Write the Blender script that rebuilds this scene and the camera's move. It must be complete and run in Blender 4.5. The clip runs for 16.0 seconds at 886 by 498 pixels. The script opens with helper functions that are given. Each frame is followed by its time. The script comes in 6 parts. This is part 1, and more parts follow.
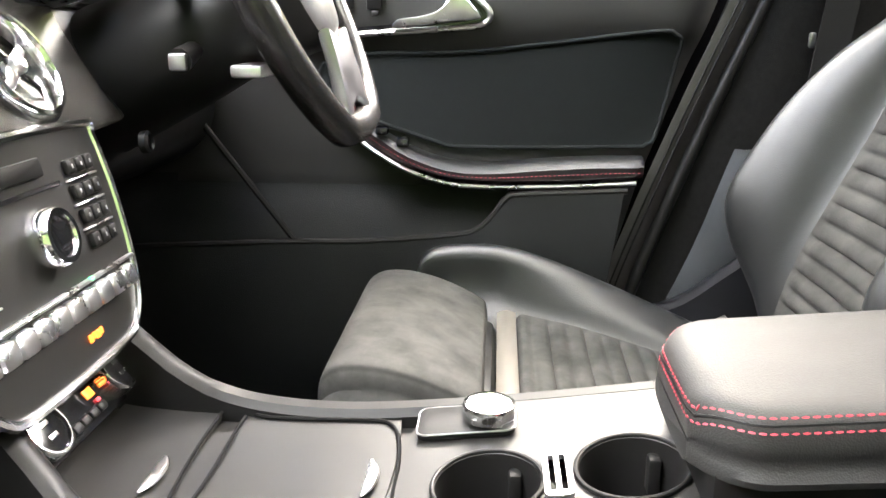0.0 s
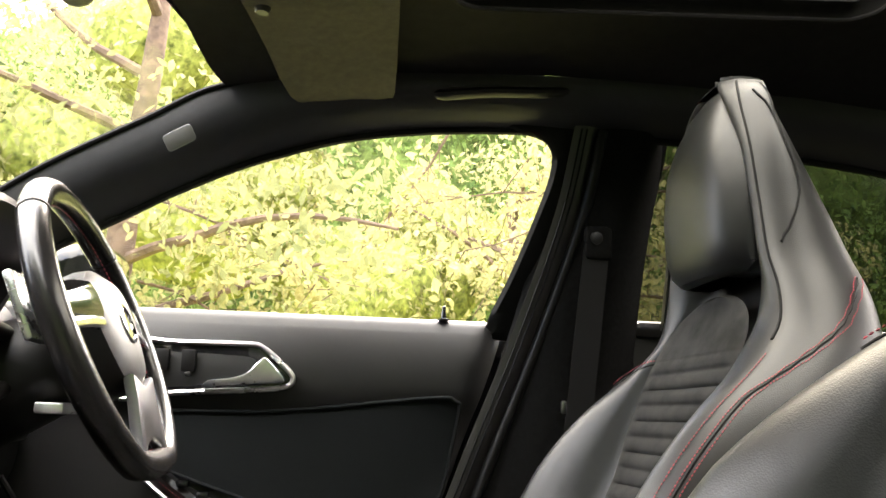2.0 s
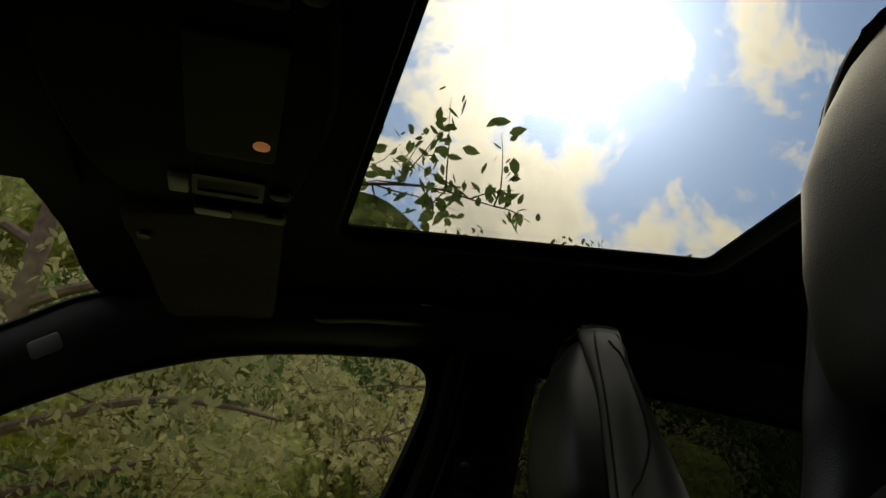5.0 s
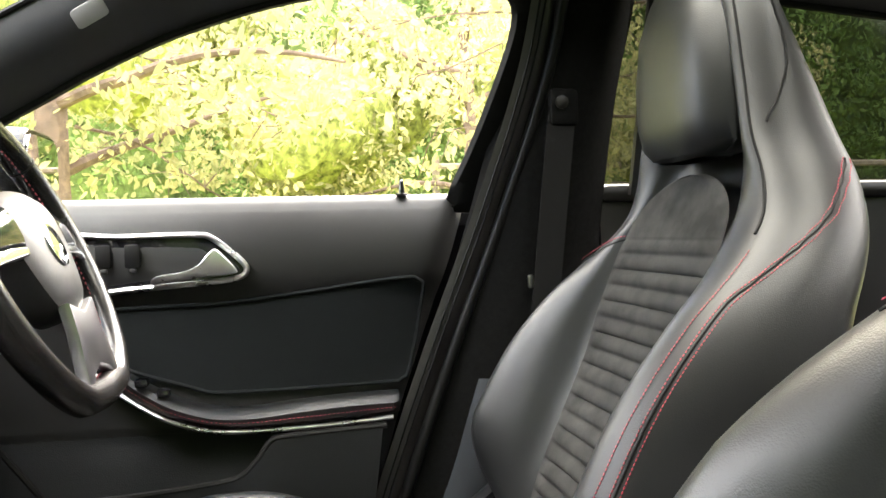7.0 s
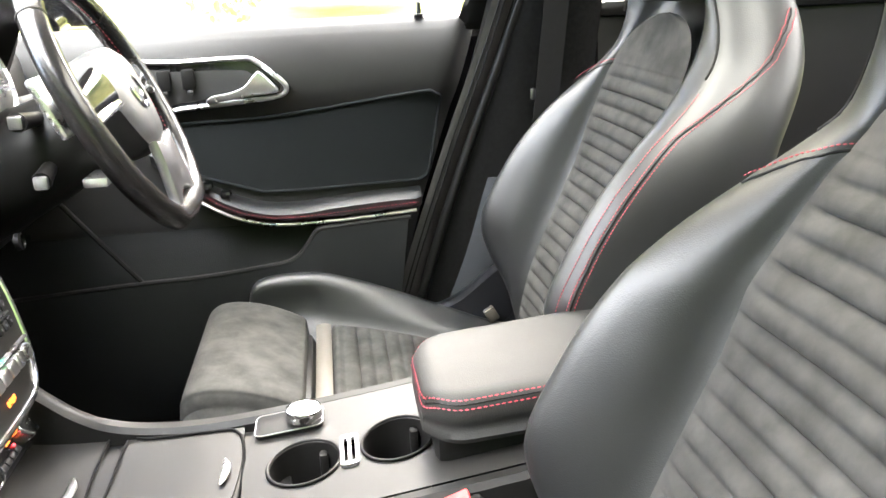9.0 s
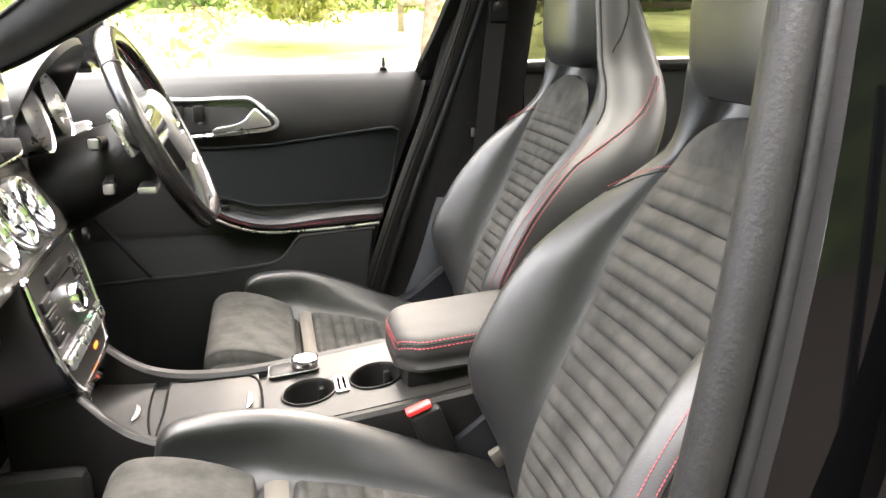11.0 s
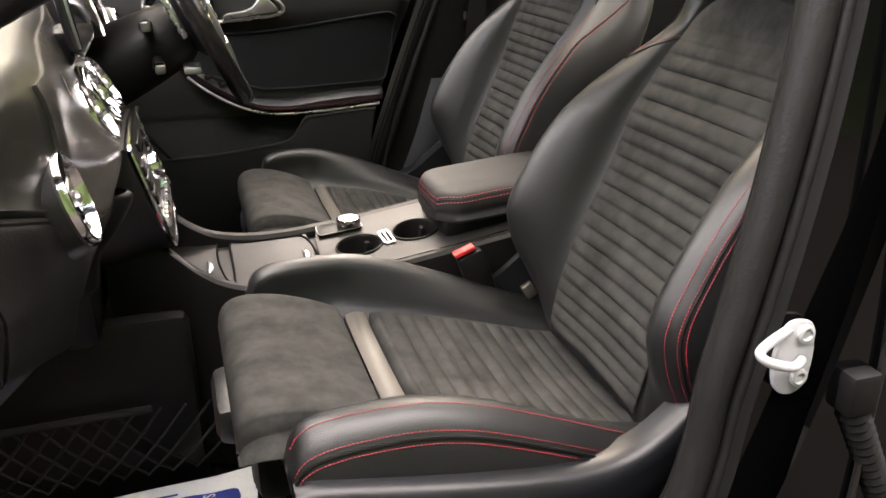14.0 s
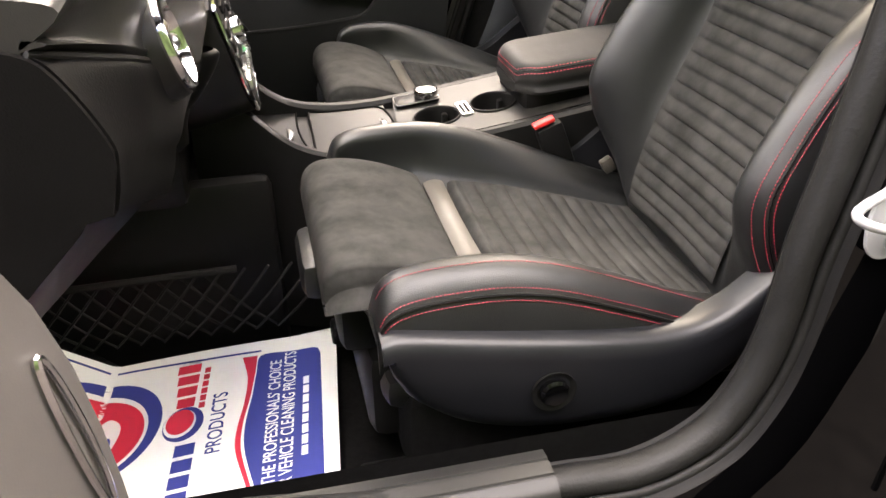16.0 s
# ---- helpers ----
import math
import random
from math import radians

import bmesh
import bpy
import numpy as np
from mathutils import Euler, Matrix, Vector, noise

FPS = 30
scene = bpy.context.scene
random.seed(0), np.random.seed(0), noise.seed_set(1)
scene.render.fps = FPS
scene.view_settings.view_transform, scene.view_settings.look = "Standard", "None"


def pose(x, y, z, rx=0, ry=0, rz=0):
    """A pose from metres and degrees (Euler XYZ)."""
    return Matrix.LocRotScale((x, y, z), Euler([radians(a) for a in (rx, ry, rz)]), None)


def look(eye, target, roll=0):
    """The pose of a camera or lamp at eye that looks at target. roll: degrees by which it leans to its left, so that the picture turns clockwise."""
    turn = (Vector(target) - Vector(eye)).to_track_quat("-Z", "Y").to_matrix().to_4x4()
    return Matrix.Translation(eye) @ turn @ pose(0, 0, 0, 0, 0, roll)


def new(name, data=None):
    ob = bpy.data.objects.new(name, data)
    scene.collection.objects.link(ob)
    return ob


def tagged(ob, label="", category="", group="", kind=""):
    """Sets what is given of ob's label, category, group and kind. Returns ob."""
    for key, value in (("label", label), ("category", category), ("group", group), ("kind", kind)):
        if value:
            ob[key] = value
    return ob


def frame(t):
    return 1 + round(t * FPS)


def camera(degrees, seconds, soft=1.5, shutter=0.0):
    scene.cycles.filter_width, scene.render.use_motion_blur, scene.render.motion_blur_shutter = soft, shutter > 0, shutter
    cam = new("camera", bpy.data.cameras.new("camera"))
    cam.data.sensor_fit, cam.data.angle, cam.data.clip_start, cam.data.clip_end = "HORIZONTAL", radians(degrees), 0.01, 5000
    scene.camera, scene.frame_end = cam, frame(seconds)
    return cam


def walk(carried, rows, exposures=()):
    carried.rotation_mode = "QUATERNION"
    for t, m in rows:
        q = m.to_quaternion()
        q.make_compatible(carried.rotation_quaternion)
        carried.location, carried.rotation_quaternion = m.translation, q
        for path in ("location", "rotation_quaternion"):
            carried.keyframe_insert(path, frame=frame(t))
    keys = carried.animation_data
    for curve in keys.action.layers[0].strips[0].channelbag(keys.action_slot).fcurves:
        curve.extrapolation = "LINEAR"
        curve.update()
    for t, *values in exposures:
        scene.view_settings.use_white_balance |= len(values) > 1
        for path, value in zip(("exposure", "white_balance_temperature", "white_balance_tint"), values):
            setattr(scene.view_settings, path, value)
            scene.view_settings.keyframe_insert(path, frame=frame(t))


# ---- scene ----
cam = camera(55.9, 16.0)
PATH = [
    (0, (-0.26, -0.48, 0.915), (-0.385, 1.445, 0.386), 0.3),
    (0.5, (-0.235, -0.495, 0.851), (-0.319, 1.487, 0.593), 0.4),
    (1, (-0.22, -0.528, 0.808), (-0.207, 1.472, 0.803), -0.1),
    (1.5, (-0.216, -0.573, 0.815), (-0.104, 1.41, 1.05), 0.5),
    (2, (-0.196, -0.617, 0.871), (0.024, 1.331, 1.266), 1.8),
    (2.5, (-0.188, -0.639, 0.901), (0.106, 1.265, 1.439), 2.4),
    (3, (-0.178, -0.656, 0.922), (0.16, 1.198, 1.591), 2.9),
    (3.2, (-0.172, -0.662, 0.932), (0.19, 1.167, 1.656), 3.1),
    (5.3, (-0.175, -0.666, 0.927), (0.246, 1.11, 1.745), 3.1),
    (5.5, (-0.177, -0.651, 0.915), (0.238, 1.155, 1.668), 2.8),
    (6, (-0.18, -0.595, 0.879), (0.206, 1.296, 1.402), 0.9),
    (6.5, (-0.191, -0.555, 0.873), (0.154, 1.4, 1.114), -0.3),
    (7, (-0.192, -0.547, 0.969), (0.14, 1.425, 0.929), -1.4),
    (7.5, (-0.185, -0.555, 1.038), (0.145, 1.383, 0.668), -2.7),
    (8, (-0.189, -0.595, 1.077), (0.184, 1.284, 0.504), -3.5),
    (8.5, (-0.192, -0.674, 1.081), (0.142, 1.199, 0.465), -3.0),
    (9, (-0.202, -0.751, 1.085), (0.036, 1.138, 0.473), -2.6),
    (9.5, (-0.219, -0.845, 1.092), (0.021, 1.044, 0.479), -3.4),
    (9.7, (-0.231, -0.883, 1.101), (0.043, 1.003, 0.491), -3.4),
    (11.8, (-0.391, -1.199, 1.142), (0.048, 0.688, 0.646), 0.5),
    (12, (-0.423, -1.209, 1.145), (0.025, 0.677, 0.651), 0.6),
    (12.5, (-0.454, -1.213, 1.154), (0.03, 0.648, 0.607), -0.9),
    (13, (-0.477, -1.227, 1.16), (0.043, 0.605, 0.55), -1.8),
    (13.5, (-0.503, -1.24, 1.154), (0.051, 0.558, 0.475), -1.3),
    (14, (-0.522, -1.256, 1.135), (0.033, 0.507, 0.373), -0.6),
    (14.5, (-0.539, -1.26, 1.125), (-0.026, 0.482, 0.285), -0.7),
    (15, (-0.545, -1.261, 1.113), (-0.076, 0.464, 0.216), -0.7),
    (15.5, (-0.55, -1.264, 1.103), (-0.13, 0.444, 0.151), -0.9),
    (16, (-0.551, -1.269, 1.101), (-0.17, 0.43, 0.117), -1.2),
]
EXPOSURES = [(0.0, 5.6, 6200, 14), (1.0, 5.2, 6300, 14), (2.0, 4.25, 6500, 15), (2.6, 3.5, 6450, 14), (3.2, 2.3, 6450, 13), (4.2, 0.8, 6500, 10), (5.3, 0.3, 6500, 9),
             (5.6, 0.6, 6500, 9), (6.0, 3.15, 6700, 15), (6.6, 4.35, 6500, 13), (7.5, 5.35, 6200, 13), (8.0, 5.65, 6150, 13), (9.5, 5.6, 6150, 13), (12.0, 4.75, 6600, 18), (12.5, 4.35, 6600, 18),
             (13.0, 4.1, 6600, 18), (14.0, 4.0, 6650, 19), (16.0, 4.3, 6700, 19)]
walk(cam, [(t, look(eye, target, roll)) for t, eye, target, roll in PATH], EXPOSURES)

from mathutils.bvhtree import BVHTree

# ---- world, sun, light ----
SUN_DIR = Vector((0.32, 0.71, 0.63)).normalized()
world = bpy.data.worlds.new("sky")
scene.world = world
world.use_nodes = True
wn, wl = world.node_tree.nodes, world.node_tree.links
wn.clear()
w_out = wn.new("ShaderNodeOutputWorld")
w_bg = wn.new("ShaderNodeBackground")
w_sky = wn.new("ShaderNodeTexSky")
w_sky.sky_type = "NISHITA"
w_sky.sun_disc = False
w_sky.sun_elevation = math.asin(SUN_DIR.z)
w_sky.sun_rotation = math.atan2(SUN_DIR.x, SUN_DIR.y)
w_sky.dust_density = 0.3
w_sky.ozone_density = 3.0
w_tc = wn.new("ShaderNodeTexCoord")
w_map = wn.new("ShaderNodeMapping")
w_map.inputs["Location"].default_value = (0.55, 0.2, 0.35)
w_noise = wn.new("ShaderNodeTexNoise")
w_noise.inputs["Scale"].default_value = 6.0
w_noise.inputs["Detail"].default_value = 9.0
w_noise.inputs["Roughness"].default_value = 0.62
w_noise.inputs["Distortion"].default_value = 0.25
w_ramp = wn.new("ShaderNodeValToRGB")
w_ramp.color_ramp.elements[0].position = 0.47
w_ramp.color_ramp.elements[1].position = 0.545
w_col = wn.new("ShaderNodeValToRGB")
w_col.color_ramp.elements[0].position = 0.46
w_col.color_ramp.elements[0].color = (8.6, 8.4, 7.9, 1)
w_col.color_ramp.elements[1].position = 0.78
w_col.color_ramp.elements[1].color = (4.0, 4.0, 3.95, 1)
w_mix = wn.new("ShaderNodeMixRGB")
wl.new(w_tc.outputs["Generated"], w_map.inputs["Vector"])
wl.new(w_map.outputs["Vector"], w_noise.inputs["Vector"])
w_gap = wn.new("ShaderNodeVectorMath")
w_gap.operation = "DOT_PRODUCT"
w_gap.inputs[1].default_value = tuple(Vector((0.53, 0.635, 0.565)).normalized())
w_gpow = wn.new("ShaderNodeMath")
w_gpow.operation = "POWER"
w_gpow.inputs[1].default_value = 55.0
w_gpow.use_clamp = True
w_open = wn.new("ShaderNodeMath")
w_open.operation = "MULTIPLY_ADD"
w_open.inputs[1].default_value = -0.10
w_bias = wn.new("ShaderNodeMath")
w_bias.inputs[1].default_value = 0.055
wl.new(w_tc.outputs["Generated"], w_gap.inputs[0])
wl.new(w_gap.outputs["Value"], w_gpow.inputs[0])
wl.new(w_gpow.outputs["Value"], w_open.inputs[0])
wl.new(w_noise.outputs["Fac"], w_bias.inputs[0])
wl.new(w_bias.outputs["Value"], w_open.inputs[2])
wl.new(w_open.outputs["Value"], w_ramp.inputs["Fac"])
wl.new(w_noise.outputs["Fac"], w_col.inputs["Fac"])
wl.new(w_ramp.outputs["Color"], w_mix.inputs["Fac"])
w_deep = wn.new("ShaderNodeMixRGB")
w_deep.blend_type = "MULTIPLY"
w_deep.inputs["Fac"].default_value = 1.0
w_deep.inputs["Color2"].default_value = (0.80, 0.92, 1.12, 1)
wl.new(w_sky.outputs["Color"], w_deep.inputs["Color1"])
wl.new(w_deep.outputs["Color"], w_mix.inputs["Color1"])
wl.new(w_col.outputs["Color"], w_mix.inputs["Color2"])
# the cloud in front of the sun glows
w_nrm = wn.new("ShaderNodeVectorMath")
w_nrm.operation = "DOT_PRODUCT"
w_nrm.inputs[1].default_value = tuple(SUN_DIR)
w_pow = wn.new("ShaderNodeMath")
w_pow.operation = "POWER"
w_pow.inputs[1].default_value = 90.0
w_pow.use_clamp = True
w_gain = wn.new("ShaderNodeMath")
w_gain.operation = "MULTIPLY_ADD"
w_gain.inputs[1].default_value = 1.7
w_gain.inputs[2].default_value = 0.0
w_mul = wn.new("ShaderNodeVectorMath")
w_mul.operation = "SCALE"
wl.new(w_tc.outputs["Generated"], w_nrm.inputs[0])
wl.new(w_nrm.outputs["Value"], w_pow.inputs[0])
wl.new(w_pow.outputs["Value"], w_gain.inputs[0])
# clouds lit from the front are brighter than those against the sun
w_anti = wn.new("ShaderNodeMath")
w_anti.operation = "MULTIPLY_ADD"
w_anti.inputs[1].default_value = -0.3
w_anti.inputs[2].default_value = 1.0
wl.new(w_nrm.outputs["Value"], w_anti.inputs[0])
wl.new(w_anti.outputs["Value"], w_gain.inputs[2])
wl.new(w_mix.outputs["Color"], w_mul.inputs[0])
# a clouded sky is brightest overhead
w_xyz = wn.new("ShaderNodeSeparateXYZ")
w_zen = wn.new("ShaderNodeMath")
w_zen.operation = "MULTIPLY_ADD"
w_zen.inputs[1].default_value = 1.5
w_zen.inputs[2].default_value = 0.3
w_both = wn.new("ShaderNodeMath")
w_both.operation = "MULTIPLY"
wl.new(w_tc.outputs["Generated"], w_xyz.inputs[0])
wl.new(w_xyz.outputs["Z"], w_zen.inputs[0])
wl.new(w_zen.outputs["Value"], w_both.inputs[0])
wl.new(w_gain.outputs["Value"], w_both.inputs[1])
wl.new(w_both.outputs["Value"], w_mul.inputs["Scale"])
# warm light round the sun, cooler light from the far side
w_half = wn.new("ShaderNodeMath")
w_half.operation = "MULTIPLY_ADD"
w_half.inputs[1].default_value = 0.5
w_half.inputs[2].default_value = 0.5
w_tint = wn.new("ShaderNodeMixRGB")
w_tint.inputs["Color1"].default_value = (0.94, 0.99, 1.06, 1)
w_tint.inputs["Color2"].default_value = (1.09, 1.0, 0.87, 1)
w_tone = wn.new("ShaderNodeMixRGB")
w_tone.blend_type = "MULTIPLY"
w_tone.inputs["Fac"].default_value = 1.0
wl.new(w_nrm.outputs["Value"], w_half.inputs[0])
wl.new(w_half.outputs["Value"], w_tint.inputs["Fac"])
wl.new(w_mul.outputs["Vector"], w_tone.inputs["Color1"])
wl.new(w_tint.outputs["Color"], w_tone.inputs["Color2"])
wl.new(w_tone.outputs["Color"], w_bg.inputs["Color"])
w_bg.inputs["Strength"].default_value = 0.15
wl.new(w_bg.outputs["Background"], w_out.inputs["Surface"])
sun = new("sun", bpy.data.lights.new("sun", "SUN"))
sun.data.energy = 1.2
sun.data.angle = radians(42.0)
sun.data.color = (1.0, 0.88, 0.70)
sun.matrix_world = look(SUN_DIR * 20, (0, 0, 0))


# ---- materials ----
def material(name, color, rough=0.5, metal=0.0, spec=0.5, var=0.15, scale=8.0, bump=0.0, bscale=300.0, kind="noise",
             coat=0.0, sheen=0.0, color2=None, trans=0.0, island=0.0):
    m = bpy.data.materials.new(name)
    m.use_nodes = True
    n, l = m.node_tree.nodes, m.node_tree.links
    b = n["Principled BSDF"]
    b.inputs["Roughness"].default_value = rough
    b.inputs["Metallic"].default_value = metal
    b.inputs["Specular IOR Level"].default_value = spec
    b.inputs["Coat Weight"].default_value = coat
    b.inputs["Coat Roughness"].default_value = 0.06
    b.inputs["Sheen Weight"].default_value = sheen
    b.inputs["Transmission Weight"].default_value = trans
    tc = n.new("ShaderNodeTexCoord")
    nz = n.new("ShaderNodeTexNoise")
    nz.inputs["Scale"].default_value = scale
    nz.inputs["Detail"].default_value = 6.0
    nz.inputs["Roughness"].default_value = 0.6
    l.new(tc.outputs["Object"], nz.inputs["Vector"])
    ramp = n.new("ShaderNodeValToRGB")
    ramp.color_ramp.elements[0].position = 0.3
    ramp.color_ramp.elements[1].position = 0.72
    c2 = color2 or color
    ramp.color_ramp.elements[0].color = (*[max(0.0, c * (1 - var)) for c in color], 1)
    ramp.color_ramp.elements[1].color = (*[min(1.0, c * (1 + var)) for c in c2], 1)
    l.new(nz.outputs["Fac"], ramp.inputs["Fac"])
    col = ramp.outputs["Color"]
    if island:
        geo = n.new("ShaderNodeNewGeometry")
        hsv = n.new("ShaderNodeHueSaturation")
        mr = n.new("ShaderNodeMapRange")
        mr.inputs["To Min"].default_value = 1 - island
        mr.inputs["To Max"].default_value = 1 + island
        l.new(geo.outputs["Random Per Island"], mr.inputs["Value"])
        l.new(mr.outputs["Result"], hsv.inputs["Value"])
        l.new(col, hsv.inputs["Color"])
        col = hsv.outputs["Color"]
    l.new(col, b.inputs["Base Color"])
    rr = n.new("ShaderNodeMapRange")
    rr.inputs["To Min"].default_value = max(0.0, rough * 0.85)
    rr.inputs["To Max"].default_value = min(1.0, rough * 1.15)
    l.new(nz.outputs["Fac"], rr.inputs["Value"])
    l.new(rr.outputs["Result"], b.inputs["Roughness"])
    if bump:
        if kind == "voronoi":
            t = n.new("ShaderNodeTexVoronoi")
            t.feature = "SMOOTH_F1"
            h = t.outputs["Distance"]
        else:
            t = n.new("ShaderNodeTexNoise")
            t.inputs["Detail"].default_value = 4.0
            h = t.outputs["Fac"]
        t.inputs["Scale"].default_value = bscale
        l.new(tc.outputs["Object"], t.inputs["Vector"])
        bp = n.new("ShaderNodeBump")
        bp.inputs["Strength"].default_value = bump
        bp.inputs["Distance"].default_value = 0.002
        l.new(h, bp.inputs["Height"])
        l.new(bp.outputs["Normal"], b.inputs["Normal"])
    return m


def emissive(name, color, strength):
    m = material(name, [0.12 * c for c in color], 0.4)
    b = m.node_tree.nodes["Principled BSDF"]
    b.inputs["Emission Color"].default_value = (*color, 1)
    b.inputs["Emission Strength"].default_value = strength
    return m


def glass(name, tint):
    m = bpy.data.materials.new(name)
    m.use_nodes = True
    n, l = m.node_tree.nodes, m.node_tree.links
    n.clear()
    out = n.new("ShaderNodeOutputMaterial")
    t = n.new("ShaderNodeBsdfTransparent")
    t.inputs["Color"].default_value = (*tint, 1)
    g = n.new("ShaderNodeBsdfGlossy")
    g.inputs["Roughness"].default_value = 0.02
    mix = n.new("ShaderNodeMixShader")
    mix.inputs["Fac"].default_value = 0.05
    l.new(t.outputs["BSDF"], mix.inputs[1])
    l.new(g.outputs["BSDF"], mix.inputs[2])
    l.new(mix.outputs["Shader"], out.inputs["Surface"])
    return m


def foliage(name, c1, c2, thin=0.5):
    m = bpy.data.materials.new(name)
    m.use_nodes = True
    n, l = m.node_tree.nodes, m.node_tree.links
    n.clear()
    out = n.new("ShaderNodeOutputMaterial")
    geo = n.new("ShaderNodeNewGeometry")
    ramp = n.new("ShaderNodeValToRGB")
    ramp.color_ramp.elements[0].color = (*c1, 1)
    ramp.color_ramp.elements[1].color = (*c2, 1)
    patch = n.new("ShaderNodeTexNoise")
    patch.inputs["Scale"].default_value = 1.1
    patch.inputs["Detail"].default_value = 4.0
    l.new(geo.outputs["Position"], patch.inputs["Vector"])
    spread = n.new("ShaderNodeMapRange")
    spread.inputs["From Min"].default_value = 0.3
    spread.inputs["From Max"].default_value = 0.7
    l.new(patch.outputs["Fac"], spread.inputs["Value"])
    blend = n.new("ShaderNodeMix")
    blend.inputs["Factor"].default_value = 0.4
    l.new(spread.outputs["Result"], blend.inputs["A"])
    l.new(geo.outputs["Random Per Island"], blend.inputs["B"])
    l.new(blend.outputs["Result"], ramp.inputs["Fac"])
    d = n.new("ShaderNodeBsdfPrincipled")
    d.inputs["Roughness"].default_value = 0.8
    d.inputs["Specular IOR Level"].default_value = 0.05
    t = n.new("ShaderNodeBsdfTranslucent")
    mix = n.new("ShaderNodeMixShader")
    mix.inputs["Fac"].default_value = thin
    l.new(ramp.outputs["Color"], d.inputs["Base Color"])
    l.new(ramp.outputs["Color"], t.inputs["Color"])
    l.new(d.outputs["BSDF"], mix.inputs[1])
    l.new(t.outputs["BSDF"], mix.inputs[2])
    l.new(mix.outputs["Shader"], out.inputs["Surface"])
    return m


LEATHER = material("black_leather", (0.0052, 0.0057, 0.0060), 0.45, spec=0.52, var=0.2, scale=14, bump=0.12, bscale=900, kind="voronoi")
SUEDE = material("grey_suede", (0.0265, 0.0262, 0.0250), 0.95, spec=0.12, var=0.5, scale=24, bump=0.15, bscale=1500)
SOFT = material("soft_black_plastic", (0.0075, 0.0072, 0.007), 0.42, spec=0.25, var=0.15, scale=10, bump=0.08, bscale=1100, kind="voronoi")
PLASTIC = material("hard_black_plastic", (0.0055, 0.0054, 0.0053), 0.45, spec=0.15, var=0.15, scale=20, bump=0.05, bscale=900)
SATIN = material("satin_grey_plastic", (0.0085, 0.0082, 0.0078), 0.45, spec=0.25, var=0.08, scale=6, bump=0.03, bscale=1200)
GLOSS = material("gloss_black_plastic", (0.008, 0.008, 0.009), 0.08, spec=0.6, var=0.1)
PAINT = material("black_car_paint", (0.0012, 0.0012, 0.0014), 0.10, spec=0.1, var=0.1, coat=0.4)
RUBBER = material("black_rubber", (0.0045, 0.0045, 0.0045), 0.5, spec=0.11, var=0.25, scale=40, bump=0.15, bscale=500)
CHROME = material("chrome", (0.82, 0.82, 0.83), 0.12, metal=1.0, var=0.04, scale=30)
SILVER = material("satin_silver", (0.62, 0.62, 0.63), 0.28, metal=1.0, var=0.05, scale=30)
HEADLINER = material("black_headliner_fabric", (0.014, 0.0135, 0.013), 0.95, spec=0.1, var=0.25, scale=60, bump=0.3, bscale=1400)
CARPET = material("black_carpet", (0.006, 0.006, 0.006), 1.0, spec=0.05, var=0.4, scale=120, bump=0.6, bscale=900)
RED = material("red_thread", (0.24, 0.012, 0.026), 0.6, var=0.2, scale=200)
BUCKLE_RED = material("red_buckle_plastic", (0.65, 0.03, 0.03), 0.35, var=0.05)
GREYPLATE = material("grey_plastic", (0.20, 0.20, 0.20), 0.45, var=0.08)
PILLAR_LOW = material("smooth_pillar_plastic", (0.024, 0.027, 0.031), 0.45, spec=0.4, var=0.1, scale=30, bump=0.06, bscale=1100)
PILLAR = material("dark_grey_pillar_plastic", (0.018, 0.0185, 0.020), 0.5, spec=0.35, var=0.12, scale=40, bump=0.15, bscale=1100)
VISOR = material("dark_visor_fabric", (0.055, 0.050, 0.042), 0.9, spec=0.1, var=0.2, scale=80, bump=0.2, bscale=1200)
BELT = material("seat_belt_webbing", (0.005, 0.005, 0.005), 0.8, spec=0.2, var=0.3, scale=150, bump=0.3, bscale=1500)
STEEL = material("white_painted_steel", (0.27, 0.273, 0.28), 0.3, spec=0.5, var=0.08)
PAPER = material("white_paper", (0.80, 0.80, 0.78), 0.7, spec=0.2, var=0.05, scale=5)
INK_BLUE = material("navy_ink", (0.035, 0.045, 0.22), 0.6, spec=0.2, var=0.08)
INK_RED = material("red_ink", (0.55, 0.03, 0.06), 0.6, spec=0.2, var=0.08)
INK_WHITE = material("white_ink", (0.72, 0.72, 0.72), 0.7, spec=0.2, var=0.03)
AMBER = emissive("amber_led", (1.0, 0.18, 0.02), 0.12)
LAMP_GLOW = emissive("warm_lamp", (1.0, 0.36, 0.12), 0.13)
LED_GREEN = emissive("green_led", (0.1, 1.0, 0.25), 0.15)
LED_RED = emissive("red_led", (1.0, 0.05, 0.05), 0.15)
GLASS = glass("window_glass", (0.93, 0.95, 0.93))
GLASS_ROOF = glass("tinted_sunroof_glass", (0.74, 0.74, 0.70))
BAND = material("smooth_grey_trim", (0.060, 0.054, 0.046), 0.5, spec=0.4, var=0.1, scale=30)
DOORCARD = material("grey_door_trim", (0.060, 0.055, 0.051), 0.45, spec=0.3, var=0.1, scale=20, bump=0.05, bscale=800)
COVER = material("dark_satin_cover", (0.0060, 0.0063, 0.0080), 0.38, spec=0.36, var=0.12, scale=20, bump=0.05, bscale=1100)
SEALMAT = material("grey_seal_rubber", (0.0056, 0.0056, 0.0055), 0.55, spec=0.22, var=0.3, scale=60, bump=0.35, bscale=260)
SILLMAT = material("dark_sill_plastic", (0.0095, 0.0094, 0.0092), 0.42, spec=0.26, var=0.15, scale=20, bump=0.08, bscale=700)
